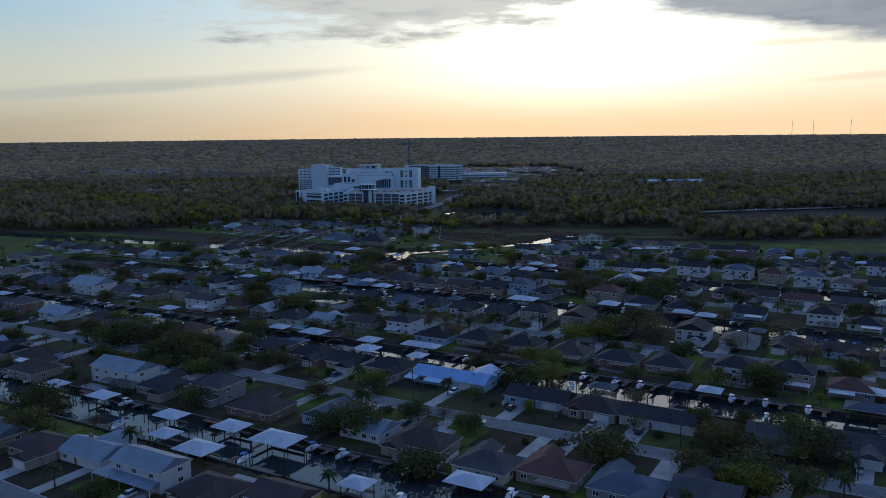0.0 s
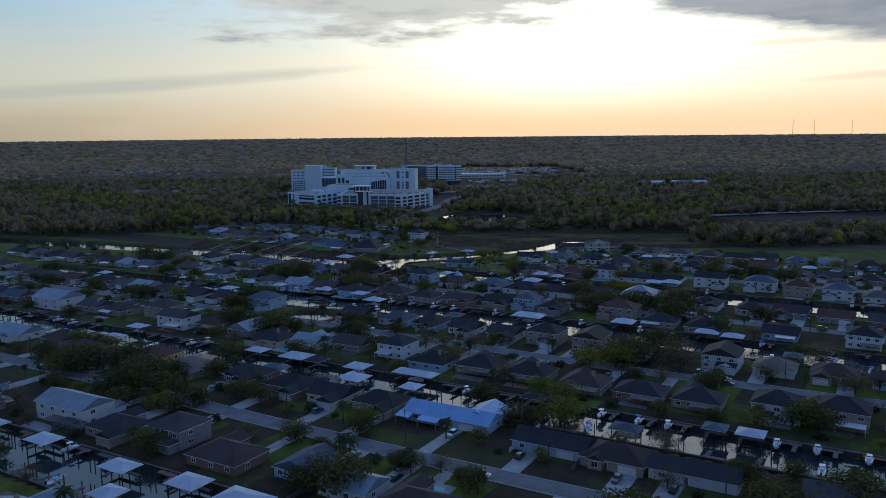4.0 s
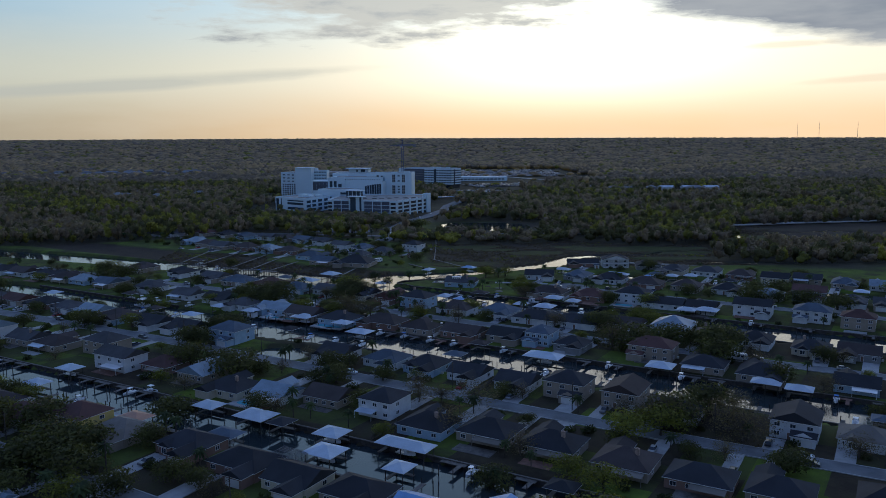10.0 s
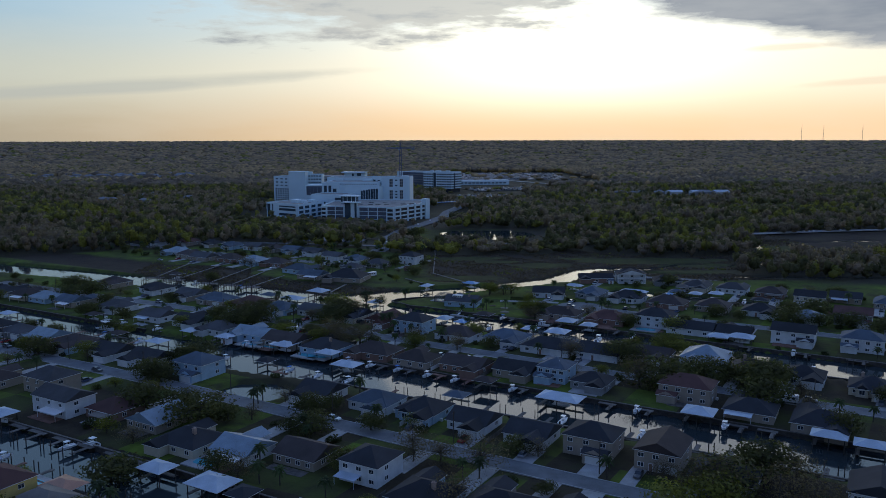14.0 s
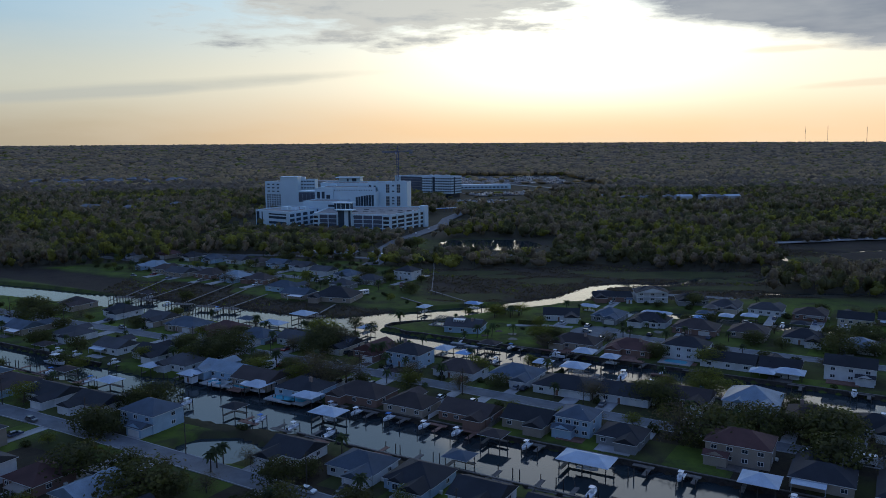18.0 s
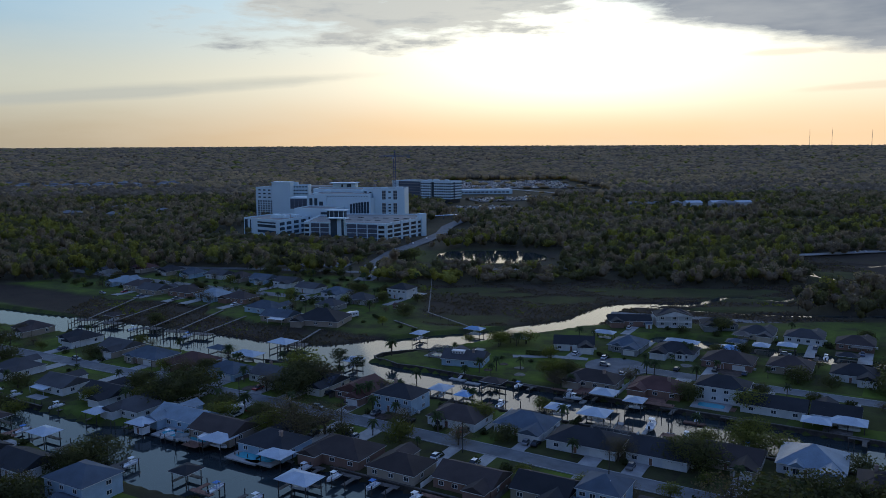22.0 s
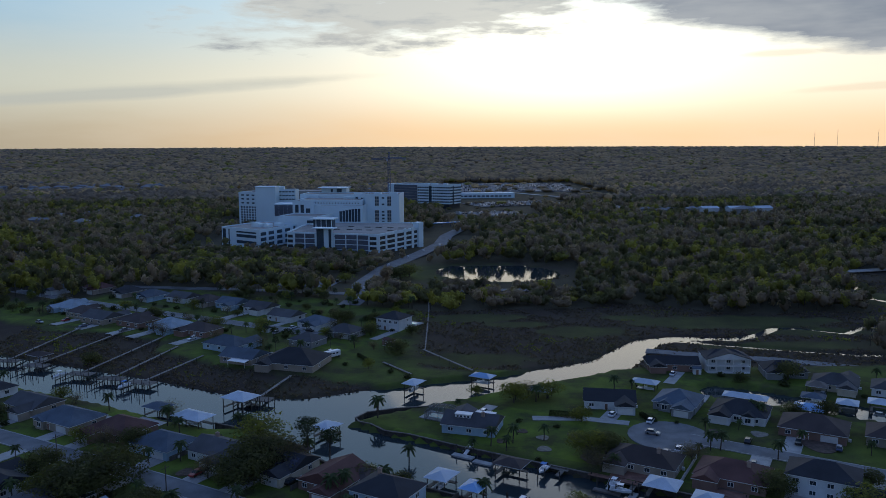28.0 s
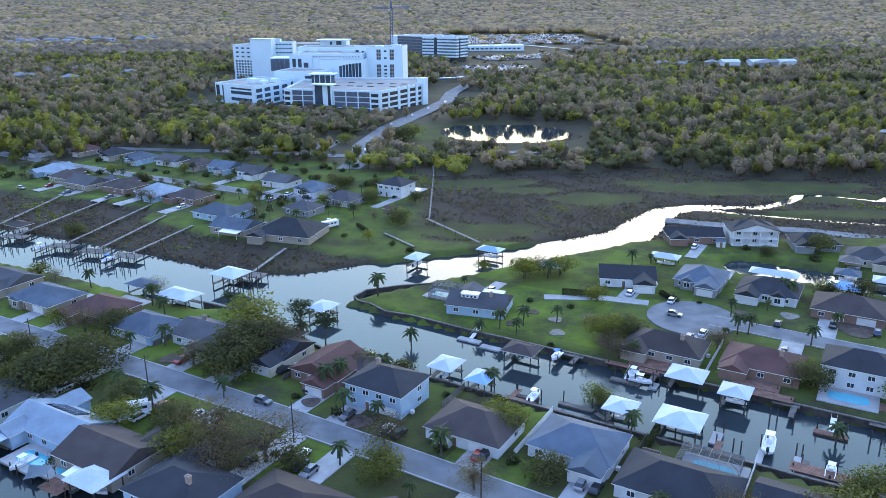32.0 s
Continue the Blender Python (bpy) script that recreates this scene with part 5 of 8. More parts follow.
def fill_rows():
    """The rest of each row, where the rows go on past the houses above."""
    rg = random.Random(21)
    roofs = ["roof_charcoal"] * 4 + ["roof_grey"] * 2 + ["roof_brown"] * 3 + ["roof_red", "roof_tan", "roof_slate", "metal_pale"]
    walls_ = ["wall_white"] * 4 + ["wall_beige"] * 3 + ["wall_grey", "wall_blue", "wall_cream", "wall_brick"]
    for n, front, s0, s1 in ((131, -1, -330, 60), (189, 1, -420, 60), (238, -1, -470, 90), (296, 1, -520, 90), (342, -1, -560, 100), (399, 1, -600, 130), (442, -1, -640, 150), (502, 1, -110, 130), (552, -1, -120, 130), (610, 1, -190, 90)):
        s = s0
        while s < s1:
            hs = s + rg.uniform(-1.5, 1.5)
            hn = n + rg.uniform(-2, 2)
            x, y = at(hs, hn)
            clear = all(abs(hs - q[0]) > (q[2] + 15) / 2 + 1.5 or abs(hn - q[1]) > 18 for q in HOUSES)
            if clear and in_sight(x, y) and y < 665 and float(water_field(np.array([x]), np.array([y]))[0]) > 10 and float(seg_dist(np.array([x]), np.array([y]), RIVER)[0]) > 12:
                house(hs, hn, rg.choice((14, 15, 16)), 11, 2 if rg.random() < 0.16 else 1, rg.choice(("hip", "hip", "gable")), rg.choice(roofs), rg.choice(walls_), front, rg.choice((-1, 0, 1)), chimney=rg.random() < 0.2)
            s += 5.0 if not clear else 20.0


fill_rows()


# ---- hospital on the skyline ----
def block(name, pts, z0, z1, mat, parent):
    bm = bmesh.new()
    prism(bm, pts, z0, z1)
    bmesh.ops.recalc_face_normals(bm, faces=bm.faces)
    return place(name, mesh_of(name, bm, mat), parent)


def rect(x, y, w, d, deg):
    c, s = math.cos(radians(deg)), math.sin(radians(deg))
    return [(x + c * a - s * b, y + s * a + c * b) for a, b in ((-w / 2, -d / 2), (w / 2, -d / 2), (w / 2, d / 2), (-w / 2, d / 2))]


def slab_mesh(w, h, t, mat):
    bm = bmesh.new()
    box(bm, -w / 2, w / 2, -t, 0.02, 0, h)
    return mesh_of("panel", bm, mat)


def facade(parent, a, b, cells, name="window", mat="hosp_glass", t=0.2):
    """Panels on the wall from a to b (seen with a on the left): cells of (along 0..1, z, width, height)."""
    dx, dy = b[0] - a[0], b[1] - a[1]
    deg = math.degrees(math.atan2(dy, dx))
    for f, z, w, h in cells:
        me = shared(("panel", round(w, 2), round(h, 2), mat, t), lambda: slab_mesh(w, h, t, M[mat]))
        place(name, me, parent, pose(a[0] + f * dx, a[1] + f * dy, z, 0, 0, deg))


def grid_cells(f0, f1, cols, z0, dz, rows, w, h):
    return [(f0 + (f1 - f0) * (i + 0.5) / cols, z0 + j * dz, w, h) for i in range(cols) for j in range(rows)]


def coping(parent, pts, z, h=0.9, mat="hosp_white"):
    """A low parapet round a flat roof."""
    k = len(pts)
    cx, cy = sum(p[0] for p in pts) / k, sum(p[1] for p in pts) / k
    bm = bmesh.new()
    inner = [(cx + (x - cx) * 0.975, cy + (y - cy) * 0.975) for x, y in pts]
    rings = [[bm.verts.new((*p, zz)) for p in ring] for ring, zz in ((pts, z), (pts, z + h), (inner, z + h), (inner, z))]
    for r0, r1 in zip(rings, rings[1:]):
        for i in range(k):
            bm.faces.new((r0[i], r0[(i + 1) % k], r1[(i + 1) % k], r1[i]))
    bmesh.ops.recalc_face_normals(bm, faces=bm.faces)
    place("parapet", mesh_of("parapet", bm, M[mat]), parent)
    block("roof_deck", inner, z - 0.2, z + 0.08, M["hosp_roof"], parent)


def build_parking():
    p = tagged(new("parking_garage"), "long white four-level hospital parking garage with dark bays", "parking garage")
    a, c, e = (-101, 998), (-23, 974), (10, 1026)
    pts = [a, c, e, (6, 1072), (-92, 1084)]
    top, levels = 17.6, (1.2, 5.4, 9.6, 13.8)
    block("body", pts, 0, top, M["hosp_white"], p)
    coping(p, pts, top, 1.1)
    # left end and corner: open decks, their shade painted as near-black panels; between them dark screens, with slim
    # white columns
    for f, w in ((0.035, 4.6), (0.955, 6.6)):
        facade(p, a, c, [(f, z, w, 2.5) for z in levels], "bay_opening", "shade_and_black", 0.12)
    for f0, f1, n in ((0.085, 0.315, 2), (0.53, 0.905, 3)):
        for i in range(n):
            f = f0 + (f1 - f0) * (i + 0.5) / n
            facade(p, a, c, [(f, z, 81 * (f1 - f0) / n - 0.9, 3.6) for z in levels], "screen_panel", "hosp_screen", 0.15)
    facade(p, a, c, [(f, 0, 0.75, top + 1.0) for f in (0.075, 0.2, 0.325, 0.525, 0.655, 0.78, 0.905)] + [(0.995, 0, 1.1, top + 1.0)], "column", "hosp_white", 0.45)
    facade(p, a, c, [(f, top - 1.9, 1.2, 0.7) for f in np.linspace(0.53, 0.95, 16)], "vent", "shade_and_black", 0.1)
    side = math.hypot(e[0] - c[0], e[1] - c[1])
    edges = (0.0, 0.2, 0.43, 0.66, 0.86)
    # side decks: near-black panels stand for the shade inside
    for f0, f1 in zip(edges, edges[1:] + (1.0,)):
        facade(p, c, e, [((f0 + f1) / 2, z, (f1 - f0) * side - 2.6, 2.6) for z in levels], "bay_opening", "shade_and_black", 0.12)
    facade(p, c, e, [(0.03, 0, 1.3, top + 1.0), (0.2, 0, 1.8, top + 1.3), (0.43, 0, 3.2, top + 2.0), (0.66, 0, 3.2, top + 2.2), (0.86, 0, 3.4, top + 2.4)], "column", "hosp_white", 0.6)
    block("end_pylon", rect(10.5, 1029, 7.5, 6, 57), 0, 23, M["hosp_white"], p)
    # stair tower: a white fin between two strips of dark glass, under a thin wide cap
    sx, sy = -68, 987.8
    block("stair_glass", rect(sx, sy + 1.2, 12.5, 6, -17), 0, 22.3, M["hosp_glass"], p)
    block("stair_fin", rect(sx + 1.6, sy - 2.2, 4.2, 1.4, -17), 0, 22.4, M["hosp_white"], p)
    block("stair_fin", rect(sx + 6.6, sy - 3.4, 1.2, 1.4, -17), 0, 22.4, M["hosp_white"], p)
    block("stair_cap", rect(sx, sy - 0.5, 19, 9, -17), 22.4, 23.2, M["hosp_white"], p)
    block("lift_house", rect(-74, 1038, 17, 10, -14), top, 25.6, M["hosp_glass"], p)
    for k in range(4):
        block("lift_mullion", rect(-81 + 4.7 * k, 1034.6 - 1.17 * k, 0.6, 0.6, -14), top, 25.6, M["hosp_white"], p)
    block("lift_house_cap", rect(-74, 1037, 22, 14, -14), 25.6, 26.5, M["hosp_white"], p)
    rg = random.Random(3)
    for i in range(9):
        f = (i + 0.5) / 9
        for row in (22, 50):
            if rg.random() < 0.75:
                c2 = rect(-82 + 80 * f + rg.uniform(-2, 2), 1004 - 14 * f + row * (1 - 0.25 * f), 5.2, 2.2, -17)
                block("roof_light", c2, top, top + 0.5, M["shade_and_black"], p)


def build_hospital():
    h = tagged(new("hospital"), "large white hospital of stepped blocks with dark window grids", "hospital")
    # low wing beside the garage, with window bands
    p0, p1, p2 = (-168, 1047), (-128, 1016), (-103, 1066)
    wing = [p0, p1, p2, (-140, 1098)]
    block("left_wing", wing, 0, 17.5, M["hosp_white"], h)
    coping(h, wing, 17.5, 1.0)
    facade(h, p0, p1, [(0.07, 0.5, 4.2, 16.4), (0.2, 0.5, 1.4, 16.4)], "glazing")
    facade(h, p0, p1, [(0.66, z, 26, 2.6) for z in (5.0, 10.5)] + [(0.66, 14.4, 26, 1.4)], "window")
    facade(h, p1, p2, [(f, z, 7.6, 3.0) for f in (0.1, 0.3, 0.52, 0.74) for z in (3.2, 8.0, 12.8)] + [(0.93, 1, 3.0, 16)], "window")
    for x, y, w, d, z in ((-136, 1052, 10, 7, 3.4), (-126, 1046, 6, 6, 2.2), (-118, 1058, 8, 6, 2.6), (-110, 1064, 11, 3, 1.2), (-130, 1066, 9, 5, 1.6)):
        block("rooftop_unit", rect(x, y, w, d, -38), 17.5, 17.5 + z, M["hosp_white"], h)
    low = [(-121, 1071), (-84, 1060), (-72, 1092), (-110, 1104)]
    block("low_block", low, 0, 24.6, M["hosp_white"], h)
    coping(h, low, 24.6)
    facade(h, low[0], low[1], [(0.86, 19.5, 8, 2.4)], "window")
    # glazed link: dark glass with two paler panes at its end
    dark = rect(-123, 1143, 24, 20, -6)
    block("glazed_block", dark, 0, 32, M["hosp_white"], h)
    facade(h, dark[0], dark[1], [(0.12 + 0.19 * i, 19.5, 4.4, 11.2) for i in range(5)], "glazing", "hosp_screen")
    link = rect(-101, 1124, 22, 24, -10)
    block("link_block", link, 0, 35.5, M["hosp_white"], h)
    coping(h, link, 35.5)
    facade(h, link[0], link[1], [(0.2, 24, 3.4, 8.5), (0.45, 22, 3.4, 10.5), (0.72, 22, 4.4, 7)], "glazing")
    # stepped middle blocks
    step_a = [(-92, 1110), (-84, 1098), (-43, 1092), (-40, 1128), (-88, 1132)]
    block("atrium_block", step_a, 0, 31.9, M["hosp_white"], h)
    coping(h, step_a, 31.9)
    g0, g1 = (-66.5, 1095.4), (-44.5, 1092.2)
    facade(h, g0, g1, [(0.5, 16.5, 23, 13.6)], "atrium_frame", "hosp_white", 0.25)
    facade(h, g0, g1, [(0.09 + 0.136 * i, 17, 2.5, z) for i, z in enumerate((10.4, 11.0, 11.6, 12.1, 12.5, 12.7, 12.9))], "atrium_glazing", "hosp_glass", 0.5)
    step_b = [(-108, 1126), (-100, 1114), (-45, 1106), (-42, 1150), (-104, 1156)]
    block("middle_block", step_b, 0, 36.6, M["hosp_white"], h)
    coping(h, step_b, 36.6, 0.8)
    facade(h, step_b[1], step_b[2], [(f, 33.8, 1.0, 0.9) for f in np.linspace(0.06, 0.94, 18)], "roof_louvre", "shade_and_black", 0.2)
    step_c = rect(-81, 1166, 58, 34, -7)
    block("back_block", step_c, 0, 39.6, M["hosp_white"], h)
    coping(h, step_c, 39.6, 0.8)
    pent = rect(-79, 1192, 27, 16, -8)
    block("penthouse", pent, 36, 44.8, M["hosp_white"], h)
    facade(h, pent[0], pent[1], [(0.42, 39.6, 2.2, 4.0), (0.72, 39.6, 5.4, 4.4)], "window")
    block("penthouse_cap", rect(-80, 1190, 32, 21, -8), 44.8, 45.5, M["hosp_white"], h)
    # main tower, turned a little, with a wall that steps back beside it
    t0, t1 = (-42, 1118), (-8, 1114)
    tower = [(-55, 1142), t0, t1, (-4, 1146)]
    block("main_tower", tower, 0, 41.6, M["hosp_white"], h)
    coping(h, tower, 41.6, 1.0)
    for f in (0.335, 0.70):
        facade(h, t0, t1, [(f + dx, z, 1.5, 1.9) for dx in (-0.03, 0.035) for z in (13.6, 17.0, 20.4, 23.8, 31.2, 34.4, 37.6)], "window")
        facade(h, t0, t1, [(f, 12.8, 4.0, 13.8), (f, 30.4, 4.0, 9.8)], "window_surround", "hosp_roof", 0.06)
    facade(h, t0, t1, [(0.52, z, 2.6, 1.6) for z in (13.8, 17.2, 20.6, 24.0, 31.4, 37.8)], "window")
    facade(h, tower[0], t0, [(0.25, 36, 6, 2.4), (0.72, 36, 6, 2.4)], "window")
    # old towers at the left: a blind core between two wings with rows of windows
    lt = [(-193, 1232), (-163, 1216), (-150, 1238), (-180, 1254)]
    block("left_tower", lt, 0, 37.6, M["hosp_white"], h)
    coping(h, lt, 37.6, 0.8)
    facade(h, lt[0], lt[1], grid_cells(0.06, 0.94, 4, 25.4, 4.4, 3, 3.6, 1.5) + grid_cells(0.06, 0.98, 8, 3.0, 2.9, 7, 2.3, 1.9), "window")
    core = rect(-156.5, 1212, 22.5, 15, -8)
    block("tower_core", core, 0, 45, M["hosp_white"], h)
    block("core_cap", rect(-156.5, 1212, 24, 16.5, -8), 45, 45.6, M["hosp_white"], h)
    rt = rect(-136, 1228, 20, 18, -4)
    block("right_tower", rt, 0, 40.4, M["hosp_white"], h)
    coping(h, rt, 40.4, 0.8)
    facade(h, rt[0], rt[1], grid_cells(0.05, 0.97, 5, 25.6, 4.2, 4, 2.6, 1.4), "window")
    block("rooftop_unit", rect(-143, 1226, 6, 6, -4), 40.4, 44.4, M["hosp_white"], h)
    for x, y, w, z0, z1 in ((-30, 1128, 7, 41.6, 43.0), (-14, 1132, 8, 41.6, 43.4), (-60, 1140, 12, 36.6, 38.4), (-96, 1148, 8, 36.6, 38.6), (-66, 1110, 6, 31.9, 33.2)):
        block("rooftop_unit", rect(x, y, w, 5, -10), z0, z1, M["hosp_white"], h)
    rear = tagged(new("hospital_annex"), "low grey hospital block behind the white towers", "building")
    annex = rect(-112, 1290, 60, 30, -4)
    block("body", annex, 0, 36, M["hosp_roof"], rear)
    facade(rear, annex[0], annex[1], grid_cells(0.05, 0.95, 10, 30, 3, 1, 4, 2), "window")


def build_office():
    o = tagged(new("office_block"), "white six-storey office block with dark ribbon windows", "office building")
    a, b, c, d = (10, 1452), (55, 1430), (72, 1452), (28, 1476)
    block("body", [a, b, c, d], 7, 33, M["hosp_white"], o)
    block("ground_floor", [(12, 1453), (54, 1433), (70, 1453), (29, 1473)], 0, 7.0, M["shade_and_black"], o)
    coping(o, [a, b, c, d], 33, 1.0)
    for p0, p1, n, wide in ((a, b, 17, 2.3), (b, c, 10, 2.2)):
        for j in range(6):
            facade(o, p0, p1, [((i + 0.5) / n, 9.0 + 4.0 * j, wide, 1.9) for i in range(n)], "window")
    facade(o, a, b, [(0.40, 7, 4.2, 25.4)], "glazing")
    facade(o, b, c, [(0.30, 7, 2.6, 25.4)], "glazing")
    for x, y, w in ((34, 1452, 9), (50, 1448, 6), (24, 1458, 5)):
        block("rooftop_unit", rect(x, y, w, 4, -26), 33, 35.6, M["hosp_white"], o)
    g = tagged(new("office_annex"), "grey flat-roofed block with a white end beside the crane", "building")
    body = [(-26, 1546), (12, 1522), (30, 1552), (-8, 1578)]
    block("body", body, 0, 29, M["hosp_screen"], g)
    coping(g, body, 29, 1.2)
    block("end_wall", [(-36, 1556), (-26, 1545), (-20, 1560), (-30, 1572)], 0, 29.6, M["hosp_white"], g)
    facade(g, body[0], body[1], [(0.5, 4 + 4.2 * j, 42, 0.7) for j in range(6)], "spandrel", "hosp_roof", 0.25)
    cw = tagged(new("covered_walkway"), "long blue metal canopy over a walkway behind the garage", "canopy")
    block("canopy", rect(32, 1190, 58, 5, 24), 5.2, 5.9, M["metal_blue"], cw)
    for k in range(6):
        f = -26 + 10.4 * k
        x, y = 32 + f * math.cos(radians(24)), 1190 + f * math.sin(radians(24))
        block("post", rect(x, y, 0.4, 0.4, 24), 0, 5.2, M["crane"], cw)
    w = tagged(new("long_building"), "long low white building beside the car park", "building")
    block("body", rect(122, 1645, 97, 22, 2), 0, 9, M["hosp_white"], w)
    facade(w, *rect(122, 1645, 97, 22, 2)[:2], grid_cells(0.05, 0.95, 12, 3, 3, 1, 5, 2.4), "window")
    for x in (392, 428, 463):
        sh = tagged(new("storage_shed"), "white metal storage shed among the trees", "shed", "white sheds")
        sh.matrix_basis = spin(x, 1352, 1.5, 4)
        bm = bmesh.new()
        box(bm, -11, 11, -8, 8, 0, 5)
        place("body", mesh_of("body", bm, M["wall_white"]), sh)
        place("roof", mesh_of("roof", roof_mesh(-11, 11, -8, 8, 5, 0.3, "gable"), M["metal_white"]), sh)


def build_crane():
    c = tagged(new("tower_crane"), "dark blue lattice tower crane above the hospital", "crane")
    x, y, hgt, r = -21, 1200, 75, 1.2

    def lattice(name, a, b, r, step):
        bm = bmesh.new()
        a, b = Vector(a), Vector(b)
        q = (b - a).to_track_quat("Z", "Y")
        cs = [q @ Vector((sx * r, sy * r, 0)) for sx, sy in ((-1, -1), (1, -1), (1, 1), (-1, 1))]
        for k in cs:
            tube(bm, a + k, b + k, 0.3, 0.3, 4)
        n = max(1, int((b - a).length / step))
        for i in range(n):
            p, p2 = a.lerp(b, i / n), a.lerp(b, (i + 1) / n)
            for j in range(4):
                tube(bm, p + cs[j], p2 + cs[(j + 1) % 4], 0.16, 0.16, 3)
        return place(name, mesh_of(name, bm, M["crane"]), c)

    lattice("mast", (x, y, 0), (x, y, hgt), r, 3.2)
    lattice("tower_top", (x, y, hgt), (x, y, hgt + 8), 0.6, 2)
    lattice("jib", (x, y, hgt + 1), (x - 17, y - 30, hgt + 1), 0.7, 3)
    lattice("counter_jib", (x, y, hgt + 1), (x + 18, y + 32, hgt + 1), 0.7, 3)
    bm = bmesh.new()
    box(bm, x + 14, x + 18, y + 26, y + 31, hgt - 2.0, hgt + 0.5)
    place("counterweight", mesh_of("counterweight", bm, M["concrete"]), c)
    bm = bmesh.new()
    box(bm, x - 3, x - 1, y - 3, y - 1, hgt - 2, hgt + 0.6)
    place("cab", mesh_of("cab", bm, M["gel_white"]), c)
    for ax, ay, ah in ((1800, 3880, 88), (1905, 3880, 92), (2075, 3850, 86)):
        t = tagged(new("radio_mast"), "thin steel radio mast on the horizon", "mast", "radio masts")
        t.matrix_basis = pose(ax, ay, land_z(ax, ay))
        bm = bmesh.new()
        for k in range(3):
            q = 2.1 * k
            tube(bm, (1.2 * math.cos(q), 1.2 * math.sin(q), 0), (0.5 * math.cos(q), 0.5 * math.sin(q), ah), 0.28, 0.22, 4)
        place("shaft", mesh_of("shaft", bm, M["crane"]), t)
        bm = bmesh.new()
        tube(bm, (0, 0, ah), (0, 0, ah + 9), 0.4, 0.2, 4)
        place("antenna", mesh_of("antenna", bm, M["crane"]), t)


build_parking()
build_hospital()
build_office()
build_crane()


def far_roads():
    ribbon("road", [(-30, 770), (-24, 800), (-27, 836), (-14, 905), (11, 976), (31, 1042), (38, 1100), (60, 1180), (70, 1300)], 13, GROUND_Z + 0.3, M["asphalt"], "wide grey access road to the hospital")
    ribbon("road", [(-190, 838), (-110, 824), (-24, 803), (60, 812), (150, 815)], 8, GROUND_Z + 0.28, M["asphalt"], "grey road along the edge of the woods")
    ribbon("road", [(275, 1330), (292, 1420), (294, 1500), (250, 1640), (155, 1800), (50, 1900)], 11, GROUND_Z + 0.3, M["concrete"], "pale highway curving through the woods")
    ribbon("parking_lot", [(-98, 852), (-44, 838)], 24, GROUND_Z + 0.25, M["asphalt"], "asphalt car park behind the houses", "car park")
    ribbon("parking_lot", [(88, 1480), (218, 1530)], 70, GROUND_Z + 0.25, M["asphalt"], "asphalt hospital car park full of cars", "car park")
    ribbon("parking_lot", [(62, 1330), (146, 1344)], 64, GROUND_Z + 0.25, M["asphalt"], "asphalt hospital car park near the garage", "car park")
    ribbon("parking_lot", [(95, 1935), (320, 1925)], 290, GROUND_Z + 0.25, M["asphalt"], "wide car park full of glinting cars", "car park")
    ribbon("road", [(112, 667), (140, 656), (163, 650), (188, 638), (212, 626), (240, 606), (300, 570)], 7, 1.15, M["asphalt"], "grey street along the far shore behind the houses")
    ribbon("road", [(255, 885), (311, 870), (348, 878), (390, 888), (460, 897), (560, 930)], 9, GROUND_Z + 0.5, M["concrete"], "pale causeway road across the open marsh")
    ribbon("boardwalk", [(16, 800), (16, 760), (15, 730), (13, 674)], 0.65, GROUND_Z - 0.5, M["walk_board"], "narrow pale path along the marsh", "path")
    ribbon("driveway", [at(-232, 531), at(-246, 528), at(-262, 520)], 4, GROUND_Z + 0.17, M["concrete"], "concrete driveway to the point house", "driveway")
    bm = bmesh.new()
    cx, cy = at(-217.6, 526)
    prism(bm, [(cx + 13 * math.cos(k * math.pi / 16), cy + 13 * math.sin(k * math.pi / 16)) for k in range(32)], GROUND_Z - 0.3, GROUND_Z + 0.2)
    tagged(new("cul_de_sac", mesh_of("cul_de_sac", bm, M["asphalt"])), "round asphalt turning circle", "road", kind="structure")


far_roads()


# ---- cars ----
def car_meshes():
    out = {}
    for i, paint in enumerate(CAR):
        bm = bmesh.new()
        prof = [(-2.3, 0.35), (-2.35, 0.75), (-2.1, 0.98), (-1.2, 1.02), (1.0, 1.0), (2.1, 0.9), (2.3, 0.7), (2.3, 0.35)]
        ra, rb = [bm.verts.new((x, -0.9, z)) for x, z in prof], [bm.verts.new((x, 0.9, z)) for x, z in prof]
        bm.faces.new(ra)
        bm.faces.new(rb[::-1])
        for k in range(len(prof)):
            j = (k + 1) % len(prof)
            bm.faces.new((ra[k], rb[k], rb[j], ra[j]))
        bmesh.ops.recalc_face_normals(bm, faces=bm.faces)
        out["body", i] = mesh_of("body", bm, paint)
        bm = bmesh.new()
        lo = [(-2.05, 0.85, 1.0), (1.1, 0.85, 1.0), (1.1, -0.85, 1.0), (-2.05, -0.85, 1.0)]
        hi = [(-1.6, 0.68, 1.62), (0.25, 0.68, 1.62), (0.25, -0.68, 1.62), (-1.6, -0.68, 1.62)]
        lv, hv = [bm.verts.new(p) for p in lo], [bm.verts.new(p) for p in hi]
        for k in range(4):
            bm.faces.new((lv[k], hv[k], hv[(k + 1) % 4], lv[(k + 1) % 4])).material_index = 1
        bm.faces.new(hv[::-1])
        bmesh.ops.recalc_face_normals(bm, faces=bm.faces)
        out["cabin", i] = mesh_of("cabin", bm, paint, M["glass"])
    bm = bmesh.new()
    tube(bm, (0, -0.12, 0), (0, 0.12, 0), 0.34, 0.34, 10)
    out["wheel"] = mesh_of("wheel", bm, M["tyre"])
    return out


CARMESH = car_meshes()
CAR_WORDS = ("white", "black", "silver-grey", "dark blue", "red", "dark grey")


